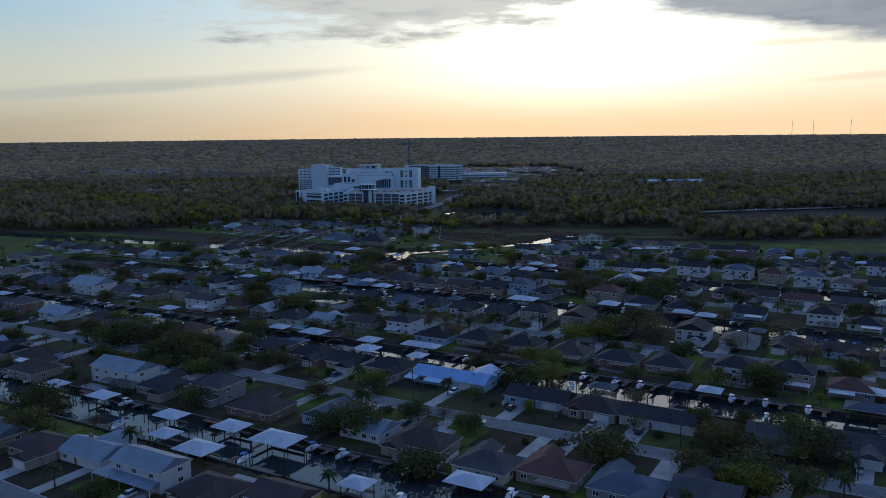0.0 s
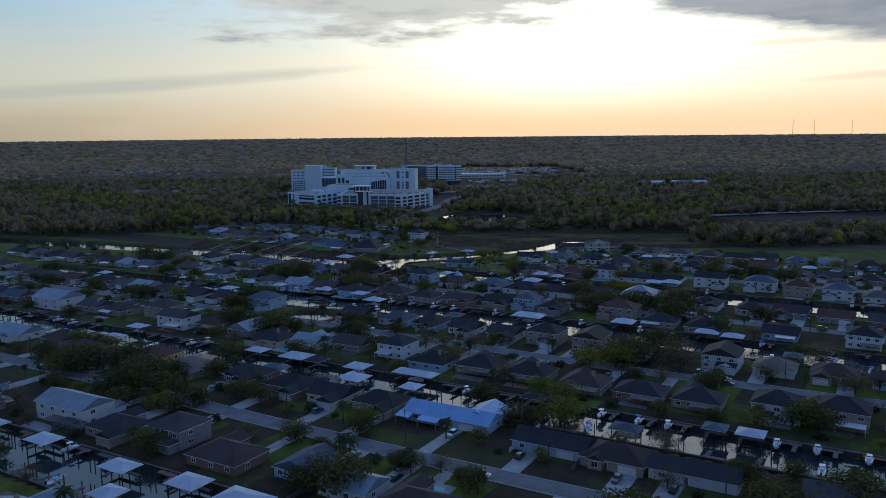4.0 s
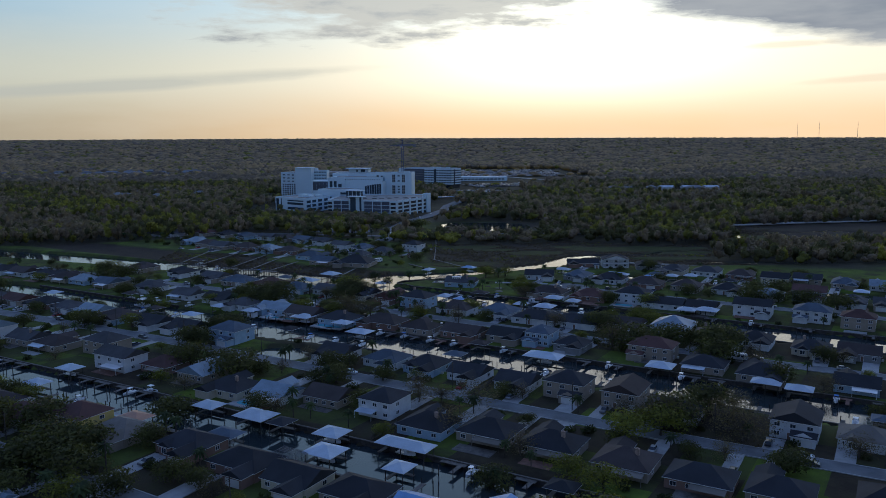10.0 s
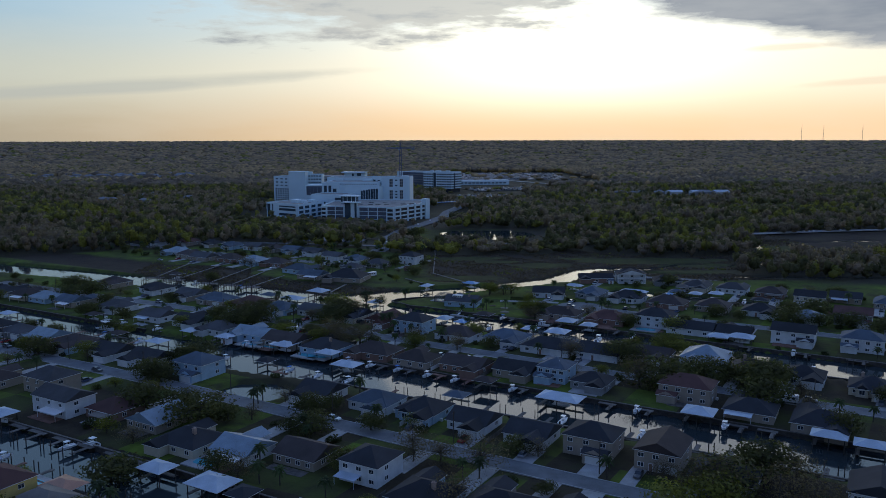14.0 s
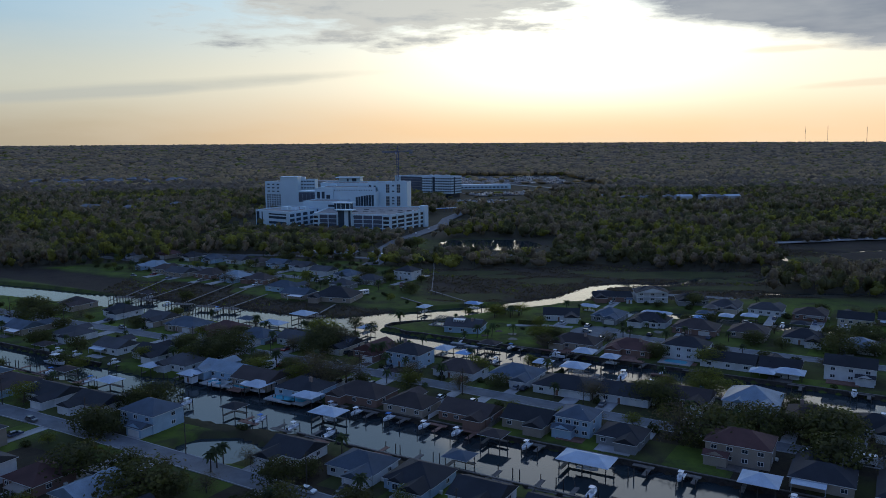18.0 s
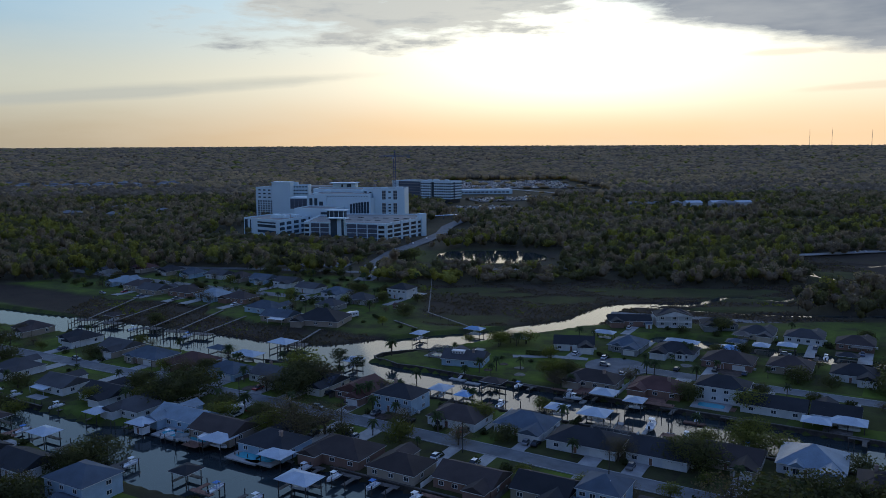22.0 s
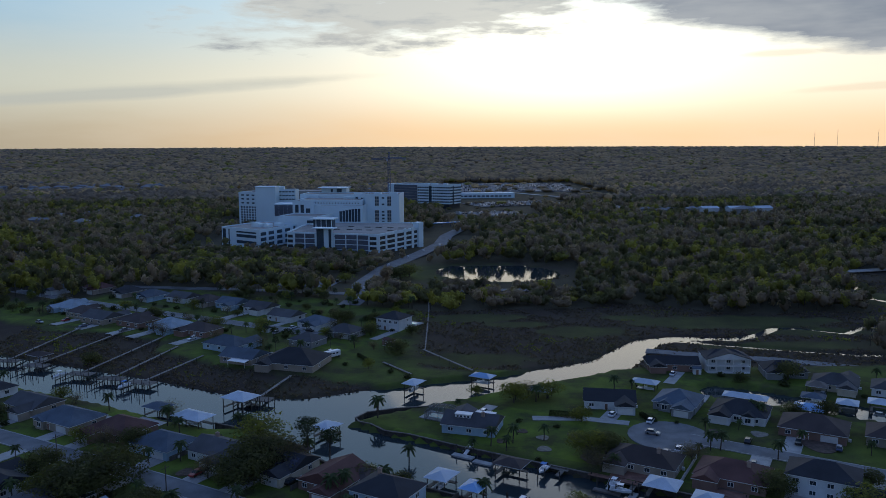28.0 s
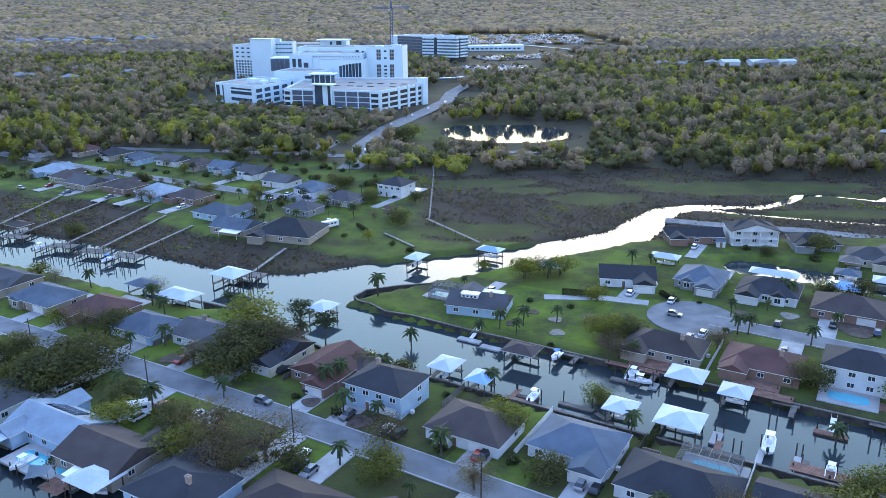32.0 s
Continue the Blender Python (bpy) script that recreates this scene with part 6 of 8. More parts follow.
def car(s, n, colour=0, along=False, turn=None, z=None):
    """A parked car; along: in line with the street."""
    x, y = at(s, n)
    root = new("car")
    deg = turn if turn is not None else -31.5 + (0 if along else 90)
    root.matrix_basis = spin(x, y, (GROUND_Z + 0.22) if z is None else z, deg)
    place("body", CARMESH["body", colour], root)
    place("cabin", CARMESH["cabin", colour], root)
    for wx in (-1.4, 1.45) if y > 460 else ():
        for wy in (-0.82, 0.82):
            place("wheel", CARMESH["wheel"], root, pose(wx, wy, 0.34))
    return tagged(root, f"{CAR_WORDS[colour]} car parked beside a house", "car", "parked cars")


def nearest_cars():
    car(-320, 416, 0)
    car(-312, 406, 0)
    car(-301, 413, 0)
    car(-311, 412, 4)
    car(-299, 440, 1)
    car(-287, 436, 1)
    car(-260, 429, 0)
    car(-257, 429, 1)
    car(-270, 412, 0)
    car(-268, 409, 3)
    car(-238, 430, 4)
    car(-237, 431, 1)
    car(-216, 431, 2)
    car(-213, 431, 1)
    car(-226, 535, 0)
    car(-239, 535, 0)
    car(-195, 532, 1)
    car(-284, 500, 5)
    car(-170, 539, 3)
    car(-212, 515, 0)
    car(-373, 554, 0)
    car(-418, 581, 0)
    car(-418, 569, 2)
    car(-401, 573, 0)
    car(-285, 457, 1)


nearest_cars()


def parked_far():
    """Cars of the far car parks, too small to pick apart."""
    rg = random.Random(9)
    for mi, colour in enumerate((0, 2, 1)):
        bm = bmesh.new()
        for (x0, y0), (x1, y1), half, rows, cols in (((-98, 852), (-44, 838), 9, 3, 14), ((64, 1331), (144, 1344), 28, 6, 22), ((90, 1480), (216, 1530), 32, 7, 34), ((97, 1935), (318, 1925), 140, 24, 52)):
            ux, uy = x1 - x0, y1 - y0
            ln = math.hypot(ux, uy)
            for r in range(rows):
                for c in range(cols):
                    if rg.random() > 0.25:
                        continue
                    k = -half + 2 * half * r / (rows - 1)
                    f = (c + 0.5) / cols
                    x, y = x0 + ux * f - uy / ln * k, y0 + uy * f + ux / ln * k
                    z = GROUND_Z + 0.35
                    box(bm, x - 0.95, x + 0.95, y - 2.2, y + 2.2, z, z + 0.8)
                    box(bm, x - 0.8, x + 0.8, y - 1.3, y + 1.0, z + 0.8, z + 1.4)
        tagged(new("car_park_cars", mesh_of("car_park_cars", bm, CAR[colour])), f"rows of {CAR_WORDS[colour]} cars in the hospital car parks", "cars", kind="stuff")
    bm = bmesh.new()
    rg = random.Random(3)
    for a, b, count in (((320, 872), (540, 922), 6), ((-24, 812), (-14, 850), 4), ((-14, 905), (11, 976), 2), ((11, 976), (31, 1042), 2), ((-30, 775), (-25, 800), 1)):
        for _ in range(count):
            f, off = rg.random(), rg.choice((-2.2, 2.2))
            x, y = a[0] + (b[0] - a[0]) * f + off, a[1] + (b[1] - a[1]) * f
            box(bm, x - 0.85, x + 0.85, y - 2.1, y + 2.1, GROUND_Z + 0.45, GROUND_Z + 0.95)
            box(bm, x - 0.72, x + 0.72, y - 1.2, y + 1.0, GROUND_Z + 0.95, GROUND_Z + 1.5)
    tagged(new("distant_cars", mesh_of("distant_cars", bm, CAR[0])), "distant pale cars driving on the far roads", "cars", kind="stuff")
    for x0, x1, y0, y1, count, seed in ((-900, -470, 1760, 2050, 110, 4), (300, 460, 1295, 1330, 8, 6), (-420, -250, 1180, 1320, 7, 8), (-120, 60, 1750, 1950, 26, 2), (520, 1200, 2300, 2500, 20, 3)):
        rg = random.Random(seed)
        bm = bmesh.new()
        for _ in range(count):
            x, y = rg.uniform(x0, x1), rg.uniform(y0, y1)
            z = land_z(x, y)
            w, d = rg.uniform(12, 20), rg.uniform(9, 13)
            box(bm, x - w / 2, x + w / 2, y - d / 2, y + d / 2, z, z + 8)
            add_roof(bm, x - w / 2, x + w / 2, y - d / 2, y + d / 2, z + 8, 0.45, "hip")
        tagged(new("far_houses", mesh_of("far_houses", bm, M["wall_grey"])), "scattered pale houses far off among the woods", "houses", kind="stuff")


parked_far()


# ---- waterside: walls, docks, boathouses, boats ----
def seawall(pts, name="seawall"):
    bm = bmesh.new()
    rows = []
    for i, p in enumerate(pts):
        a, b = Vector(pts[max(i - 1, 0)]), Vector(pts[min(i + 1, len(pts) - 1)])
        t = (b - a).normalized()
        q = Vector((-t.y, t.x))
        rows.append([bm.verts.new((p[0] + k * q.x, p[1] + k * q.y, z)) for k, z in ((0.18, -1.5), (0.18, 1.62), (0.32, 1.62), (0.32, 1.86), (-0.32, 1.86), (-0.32, 1.62), (-0.18, 1.62), (-0.18, -1.5))])
    for a, b in zip(rows, rows[1:]):
        for i in range(7):
            bm.faces.new((a[i], b[i], b[i + 1], a[i + 1]))
    for i, p in enumerate(pts[:-1]):
        q = Vector(pts[i + 1]) - Vector(p)
        n = max(1, int(q.length / 2.4))
        for k in range(n):
            c = Vector(p) + q * (k + 0.5) / n
            tube(bm, (c.x, c.y, -1.5), (c.x, c.y, 1.75), 0.3, 0.3, 5)
    bmesh.ops.recalc_face_normals(bm, faces=bm.faces)
    for f in bm.faces:
        f.material_index = 1 if f.calc_center_median().z > 1.6 and len(f.verts) == 4 else 0
    return tagged(new(name, mesh_of(name, bm, M["wood_dark"], M["wood_grey"])), "weathered timber seawall with a capping board along the water", "seawall", kind="structure")


def lane_walls(n, w, s0, s1, skip_n=False, skip_s=False):
    for side, skip in ((1, skip_n), (-1, skip_s)):
        if not skip:
            seawall([at(s, n + side * (w / 2 + 0.7)) for s in np.arange(s0, s1, 24)])


lane_walls(471, 29, -272, 60)
lane_walls(373, 28, -258, 110)
lane_walls(369, 20, -500, -356)
lane_walls(263, 22, -500, 110)
lane_walls(162, 21, -400, 120)
seawall([at(-272, 486.2), (7, 567), (-1, 570.5), (-6, 577), (-10, 579.5), (-11.5, 583), (-8, 588.5), (2, 592), (20, 595)])
seawall([at(-272, 455.8), (-6, 533), (-14, 542), (-24, 553), (-36, 568), (-58, 580)])

POST = {}


def post_mesh(h, r=0.16):
    def make():
        bm = bmesh.new()
        tube(bm, (0, 0, 0), (0, 0, h), r * 1.1, r * 0.9, 6)
        return mesh_of("piling", bm, M["wood_dark"])
    return shared(("post", h, r), make)


def beam_mesh(l, w, h, mat="wood_grey", name="deck"):
    def make():
        bm = bmesh.new()
        box(bm, -l / 2, l / 2, -w / 2, w / 2, 0, h)
        bmesh.ops.bevel(bm, geom=list(bm.edges), offset=min(0.03, h * 0.2), segments=1, affect="EDGES")
        return mesh_of(name, bm, M[mat])
    return shared(("beam", l, w, h, mat, name), make)


WATER_THINGS = []


def boat(x, y, deg, length=7.0, z=0.0, cover=False):
    root = new("motor_boat")
    root.matrix_basis = spin(x, y, z, deg)
    k = length / 7.0

    def hull():
        bm = bmesh.new()
        rings = []
        for px, hw, zb in ((-3.4, 1.1, 0.0), (-1, 1.2, -0.05), (1.2, 1.1, 0.0), (2.6, 0.65, 0.15), (3.4, 0.06, 0.45)):
            rings.append([bm.verts.new((px * k, yy * k, zz * k)) for yy, zz in ((-hw, 1.0 + 0.05 * px), (-hw * 0.86, 0.3 + zb * 0.5), (0, zb - 0.12), (hw * 0.86, 0.3 + zb * 0.5), (hw, 1.0 + 0.05 * px), (hw * 0.84, 1.0 + 0.05 * px), (hw * 0.8, 0.62), (-hw * 0.8, 0.62), (-hw * 0.84, 1.0 + 0.05 * px))])
        for a, b in zip(rings, rings[1:]):
            for i in range(9):
                bm.faces.new((a[i], b[i], b[(i + 1) % 9], a[(i + 1) % 9]))
        bm.faces.new(rings[0])
        bm.faces.new(rings[-1][::-1])
        bmesh.ops.recalc_face_normals(bm, faces=bm.faces)
        return mesh_of("hull", bm, M["gel_white"])

    def console():
        bm = bmesh.new()
        box(bm, -0.7 * k, 0.5 * k, -0.5 * k, 0.5 * k, 0.6 * k, 1.55 * k)
        bmesh.ops.bevel(bm, geom=list(bm.edges), offset=0.12 * k, segments=1, affect="EDGES")
        return mesh_of("console", bm, M["gel_white"])

    def top():
        bm = bmesh.new()
        box(bm, -1.1 * k, 0.9 * k, -0.85 * k, 0.85 * k, 2.55 * k, 2.65 * k)
        for px in (-0.8, 0.6):
            for py in (-0.7, 0.7):
                tube(bm, (px * k, py * k, 0.9 * k), (px * k * 0.9, py * k, 2.56 * k), 0.04, 0.04, 4)
        return mesh_of("hardtop", bm, M["canvas_blue"] if cover else M["gel_white"])

    def motor():
        bm = bmesh.new()
        box(bm, -3.9 * k, -3.35 * k, -0.25 * k, 0.25 * k, 0.7 * k, 1.5 * k)
        box(bm, -3.75 * k, -3.5 * k, -0.1 * k, 0.1 * k, -0.3 * k, 0.7 * k)
        return mesh_of("outboard_motor", bm, M["shade_and_black"])

    place("hull", shared(("hull", k), hull), root)
    place("console", shared(("console", k), console), root)
    place("hardtop", shared(("hardtop", k, cover), top), root)
    place("outboard_motor", shared(("motor", k), motor), root)
    return tagged(root, "white motor boat with a blue canvas top" if cover else "white centre-console motor boat at its dock", "boat", "moored boats")


def boathouse(s, n, w, d, roof="metal_white", with_boat=None, high=4.3):
    x, y = at(s, n)
    root = new("boathouse")
    root.matrix_basis = spin(x, y, 0, -31.5)
    place("roof", shared(("bhroof", w, d, roof, high), lambda: mesh_of("roof", roof_mesh(-w / 2, w / 2, -d / 2, d / 2, high, 0.36, "hip", 0.6, 0.12), M[roof], M["trim"])), root)
    for px in (-w / 2 + 0.3, 0.0, w / 2 - 0.3) if w > 8 else (-w / 2 + 0.3, w / 2 - 0.3):
        for py in (-d / 2 + 0.3, d / 2 - 0.3):
            place("piling", post_mesh(high + 1.45), root, pose(px, py, -1.4))
    place("deck", beam_mesh(w, 1.4, 0.22), root, pose(0, d / 2 - 0.5, 1.25))
    place("side_deck", beam_mesh(1.2, d - 1.4, 0.2, "wood_grey", "side_deck"), root, pose(-w / 2 + 0.6, -0.6, 1.25))
    tagged(root, f"open boathouse on pilings with {STYLE_WORDS[roof]} hip roof over the water", "boathouse", "boathouses")
    WATER_THINGS.append((s, n, max(w, d)))
    if RNG.random() < 0.4 if with_boat is None else with_boat:
        bx, by = at(s + 0.4, n - 0.3)
        boat(bx, by, -31.5 + (0 if w >= d else 90), min(6.4, max(w, d) - 1.0), 1.2)
    return root


def dock(s, n, out, length=7.0, wide=9.0, lift=False, warm=False):
    """A jetty that stands out from the wall at (s, n) towards out (+1 or -1 across the streets)."""
    x, y = at(s, n)
    root = new("dock")
    root.matrix_basis = spin(x, y, 0, -31.5 + (0 if out > 0 else 180))
    mat = "wood_warm" if warm else "wood_grey"
    place("deck", beam_mesh(wide, 1.8, 0.2, mat), root, pose(0, 1.0, 1.35))
    place("finger", beam_mesh(1.4, length - 1.9, 0.2, mat, "finger"), root, pose(-wide * 0.3, 1.9 + (length - 1.9) / 2, 1.33))
    for px, py in ((-wide * 0.3 - 0.75, length), (wide * 0.16, length), (wide * 0.42, length)):
        place("piling", post_mesh(4.3), root, pose(px, py, -1.4))
    tagged(root, "red-brown timber jetty with dark pilings" if warm else "weathered grey timber jetty with dark pilings", "dock", "docks")
    WATER_THINGS.append((s, n + out * 4, wide))
    if lift:
        for py in (length * 0.7,):
            place("lift_beam", beam_mesh(wide * 0.3, 0.2, 0.25, "wood_dark", "lift_beam"), root, pose(wide * 0.29, py, 1.1))
        bs, bn = s + out * wide * 0.29, n + out * length * 0.7
        bx, by = at(bs, bn)
        boat(bx, by, -31.5 + 90 * out, 6.0, 1.35, RNG.random() < 0.25)
    return root


def boathouses():
    boathouse(-358, 482, 10, 8, "metal_white", False, 4.9)
    boathouse(-314, 528, 5, 7, "metal_white")
    boathouse(-314, 475, 6, 7, "metal_white")
    boathouse(-282, 450, 8, 8, "roof_brown")
    boathouse(-263, 460, 6, 7, "metal_white")
    boathouse(-252, 458, 5, 6, "metal_blue")
    boathouse(-218, 461, 6, 6, "metal_white")
    boathouse(-205, 462, 9, 8, "metal_white")
    boathouse(-209, 484, 8, 7, "metal_white")
    boathouse(-197, 481, 6, 6, "metal_white")
    boathouse(-250, 477, 8, 6, "roof_brown")
    boathouse(-238, 571, 9, 5, "metal_white")
    boathouse(-295, 548, 8, 5, "metal_blue")
    boathouse(-269, 543, 8, 5, "metal_white")
    boathouse(-202, 571, 14, 5, "metal_white")
    boathouse(-181, 569, 9, 7, "metal_blue")
    boathouse(-359, 461, 12, 7, "metal_white")
    boathouse(-476, 484, 8, 6, "roof_brown")
    boathouse(-377, 462, 8, 6, "roof_slate")
    boathouse(-310, 454, 8, 7, "roof_brown")
    boathouse(-181, 583, 7, 6, "roof_slate")
    boathouse(-350, 361, 8, 6, "metal_white")
    boathouse(-298, 384, 8, 7, "metal_white")
    boathouse(-274, 383, 8, 6, "metal_white")
    boathouse(-257, 373, 10, 7, "metal_white")
    boathouse(-170, 377, 14, 8, "metal_white")
    boathouse(-159, 503, 8, 6, "metal_white")
    boathouse(-131, 493, 10, 7, "metal_white")
    boathouse(-223, 270, 11, 8, "metal_white")
    boathouse(-193, 270, 8, 7, "metal_white")
    boathouse(-126, 386, 9, 8, "metal_white")
    boathouse(-255, 250, 9, 7, "metal_copper")
    boathouse(-220, 254, 9, 6, "roof_slate")
    boathouse(-140, 489, 8, 6, "metal_white")
    boathouse(-321, 274, 8, 6, "metal_white")
    boathouse(-186, 258, 9, 8, "metal_white")
    boathouse(-169, 273, 16, 6, "metal_white")
    boathouse(-162, 259, 6, 6, "metal_white")
    boathouse(-88, 384, 9, 6, "metal_white")
    boathouse(-231, 167, 9, 6, "metal_white")
    boathouse(-257, 167, 8, 6, "metal_white")
    boathouse(-195, 165, 9, 6, "metal_white")
    boathouse(-171, 167, 9, 7, "metal_white")
    boathouse(-152, 166, 13, 9, "metal_white")
    boathouse(-167, 150, 11, 8, "metal_white")
    boathouse(-114, 153, 7, 6, "metal_white")
    boathouse(-90, 168, 10, 7, "metal_white")
    boathouse(-184, 153, 7, 6, "metal_white")
    boathouse(-7, 293, 12, 7, "metal_white")
    boathouse(-4, 275, 14, 8, "roof_slate")


boathouses()
boat(84, 495, 62, 8.0, 0.9)
boat(64, 524, -30, 6.0, 1.0)


def fill_docks():
    rg = random.Random(31)
    for n, out, s0, s1 in ((455.5, 1, -268, 40), (486.5, -1, -255, 60), (386.8, -1, -420, 90), (357.0, 1, -460, 110), (274.5, -1, -470, 90), (251.5, 1, -470, 60), (172.8, -1, -400, 60), (151.2, 1, -330, 60), (576, 1, -225, 50), (592, -1, -190, 50)):
        s = s0
        while s < s1:
            x, y = at(s, n)
            free = all(abs(s - q[0]) > q[2] / 2 + 5.5 or abs(n + out * 4 - q[1]) > 9 for q in WATER_THINGS)
            if free and in_sight(x, y, 20):
                k = rg.random()
                if k < 0.22 and n not in (172.8, 151.2, 455.5, 486.5):
                    boathouse(round(s), n + out * 5, rg.choice((6, 7, 8)), 6, rg.choice(("metal_white", "roof_brown", "roof_slate", "roof_charcoal", "metal_white")))
                elif k < 0.9:
                    dock(s, n, out, rg.choice((6.0, 7.0)) if n not in (172.8, 151.2) else 4.5, rg.choice((6.0, 8.0)), rg.random() < 0.5, rg.random() < 0.2)
                s += rg.uniform(9.5, 14) if n not in (455.5, 486.5) else rg.uniform(17, 26)
            else:
                s += 3.0


fill_docks()


def boardwalk(a, b, platform=True):
    """A raised timber walk over the marsh, with a platform and pilings at its water end."""
    a, b = Vector(a), Vector(b)
    length, deg = (b - a).length, math.degrees(math.atan2((b - a).y, (b - a).x))
    root = new("boardwalk")
    root.matrix_basis = spin(a.x, a.y, 0, deg)
    place("walkway", beam_mesh(round(length, 1), 1.1, 0.2, "walk_board", "walkway"), root, pose(length / 2, 0, 2.0))
    for k in range(int(length / 8) + 1):
        for sd in (-0.65, 0.65):
            place("piling", post_mesh(3.6, 0.1), root, pose(0.3 + k * 8, sd, -1.0))
    if platform:
        place("platform", beam_mesh(5.0, 11.0, 0.22, "wood_grey", "platform"), root, pose(-2.0, 0, 1.75))
        for px in (-10.5, -7.5, -4.4, 0.4):
            for py in (-5.3, -1.8, 1.8, 5.3):
                place("piling", post_mesh(5.2, 0.15), root, pose(px, py, -1.4))
        place("lift_beam", beam_mesh(6.5, 0.25, 0.3, "wood_dark", "lift_beam"), root, pose(-7.5, 2.0, 1.3))
        place("lift_beam", beam_mesh(6.5, 0.25, 0.3, "wood_dark", "lift_beam"), root, pose(-7.5, 5.0, 1.3))
    return tagged(root, "long pale boardwalk over brown marsh to a jetty", "boardwalk", "marsh boardwalks")


for pa, pb in (((-166, 662), (-158, 738)), ((-150, 654), (-134, 716)), ((-126, 641), (-112, 700)), ((-111, 634), (-100, 680)), ((-97, 628), (-84, 664)), ((-48, 606), (-41, 632))):
    boardwalk(pa, pb)
boardwalk((7, 632), (-5, 650), False)
boardwalk((32, 636), (12, 670), False)
boat(-152, 660, 60, 6.5, 1.4, True)
boat(-103, 622, 60, 6.5, 1.4, True)
boat(-134, 637, 60, 6.5, 1.4)


# ---- gardens: drives, cars on them, pools, fences ----
def driveways():
    rg = random.Random(17)
    edges = {131: 110, 189: 215, 238: 215, 296: 324, 342: 324, 399: 421, 442: 421, 502: 527, 552: 527, 555: 577, 602: 577}
    for s, n, w, d in list(HOUSES):
        row = min(edges, key=lambda k: abs(k - n))
        road = edges[row] + 2.2 * math.sin(s / 70.0)
        sgn = 1 if road > n else -1
        x, y = at(s, n)
        if abs(road - n) > 34 or y > 760:
            continue
        off = rg.choice((-4.5, 4.5, 4.5))
        a, b = at(s + off, n + sgn * d * 0.42), at(s + off, road - sgn * 3.5)
        ob = ribbon("driveway", [a, b], rg.choice((4.2, 5.4, 5.8)), GROUND_Z + 0.16, M["concrete"], "pale concrete driveway from the street to a garage", "driveway")
        near = n + sgn * (d * 0.5 + 5.2)
        if rg.random() < 0.6 and abs(road - near) > 6 and all(math.hypot(s + off - q[0], near - q[1]) > 5 for q in CAR_SPOTS):
            car(s + off + rg.choice((-1.2, 1.2)), near, rg.choice((0, 0, 1, 2, 3, 4, 5)), turn=-31.5 + 90 + rg.choice((0, 180)))
        if rg.random() < 0.16:
            car(s - off, road - sgn * 2.4, rg.choice((0, 1, 2, 5)), along=True)


def patios():
    """Paved yards on the water side, with a table umbrella or low shed here and there."""
    rg = random.Random(41)
    for s, n, w, d in list(HOUSES):
        x, y = at(s, n)
        if rg.random() < 0.35 or y > 640:
            continue
        sgn = -1 if min((189, 296, 399, 502), key=lambda k: abs(k - n)) in (189, 296, 399, 502) and min(abs(n - k) for k in (189, 296, 399, 502)) < 9 else 1
        c = n + sgn * (d * 0.5 + 2.6)
        a, b = at(s - w * rg.uniform(0.2, 0.45), c), at(s + w * rg.uniform(0.15, 0.45), c)
        if float(water_field(np.array([a[0]]), np.array([a[1]]))[0]) < 3.5:
            continue
        ribbon("patio", [a, b], rg.uniform(3.5, 5.5), GROUND_Z + 0.14, M[rg.choice(("concrete", "wood_warm", "wood_grey", "concrete"))], "paved terrace behind a waterside house", "terrace")


patios()
CAR_SPOTS = [(-320, 416), (-312, 406), (-299, 440), (-287, 436), (-258, 429), (-269, 411), (-237, 430), (-214, 431), (-226, 535), (-239, 535)]
driveways()


def pool(s, n, w, d, turn=0.0):
    x, y = at(s, n)
    root = new("swimming_pool")
    root.matrix_basis = spin(x, y, GROUND_Z, -31.5 + turn)
    bm = bmesh.new()
    pts = [(w / 2 * math.copysign(abs(math.cos(k)) ** 0.5, math.cos(k)), d / 2 * math.copysign(abs(math.sin(k)) ** 0.5, math.sin(k))) for k in np.linspace(0, 2 * math.pi, 24, endpoint=False) + 0.01]
    prism(bm, [(px * 1.0, py) for px, py in pts], -0.3, 0.22)
    place("basin_water", mesh_of("basin_water", bm, M["pool"]), root, label="clear turquoise pool water")
    bm = bmesh.new()
    prism(bm, [(-w / 2 - 2, -d / 2 - 2), (w / 2 + 2, -d / 2 - 2), (w / 2 + 2, d / 2 + 2), (-w / 2 - 2, d / 2 + 2)], -0.3, 0.17)
    place("pool_deck", mesh_of("pool_deck", bm, M["concrete"]), root)
    return tagged(root, "turquoise swimming pool in a pale paved deck", "pool", "garden pools")


for ps, pn, pw, pd in ((-307, 385, 7, 4), (-318, 384, 8, 4), (-195, 449, 9, 5), (-174, 495, 9, 4.5), (-278, 383, 6, 4), (-224, 451, 7, 3), (-374, 620, 9, 4), (-291, 506, 6, 4), (-284, 382, 8, 4), (-118, 197, 8, 5),
                       (-112, 178, 8, 4.5), (-52, 177, 7, 4), (-268, 250, 6, 4), (-238, 282, 8, 4), (-30, 414, 8, 4)):
    pool(ps, pn, pw, pd)


def fence(s, n0, n1, mat="trim"):
    a, b = Vector(at(s, n0)), Vector(at(s, n1))
    length, k = (b - a).length, max(1, round((b - a).length / 3.0))
    root = new("fence")
    root.matrix_basis = spin(a.x, a.y, GROUND_Z, math.degrees(math.atan2((b - a).y, (b - a).x)))
    step = round(length / k, 2)
    for i in range(k):
        place("fence_panel", beam_mesh(step, 0.06, 1.6, mat, "fence_panel"), root, pose((i + 0.5) * step, 0, 0.05))
    return tagged(root, "white garden fence between two plots" if mat == "trim" else "weathered wooden garden fence between two plots", "fence", "garden fences")


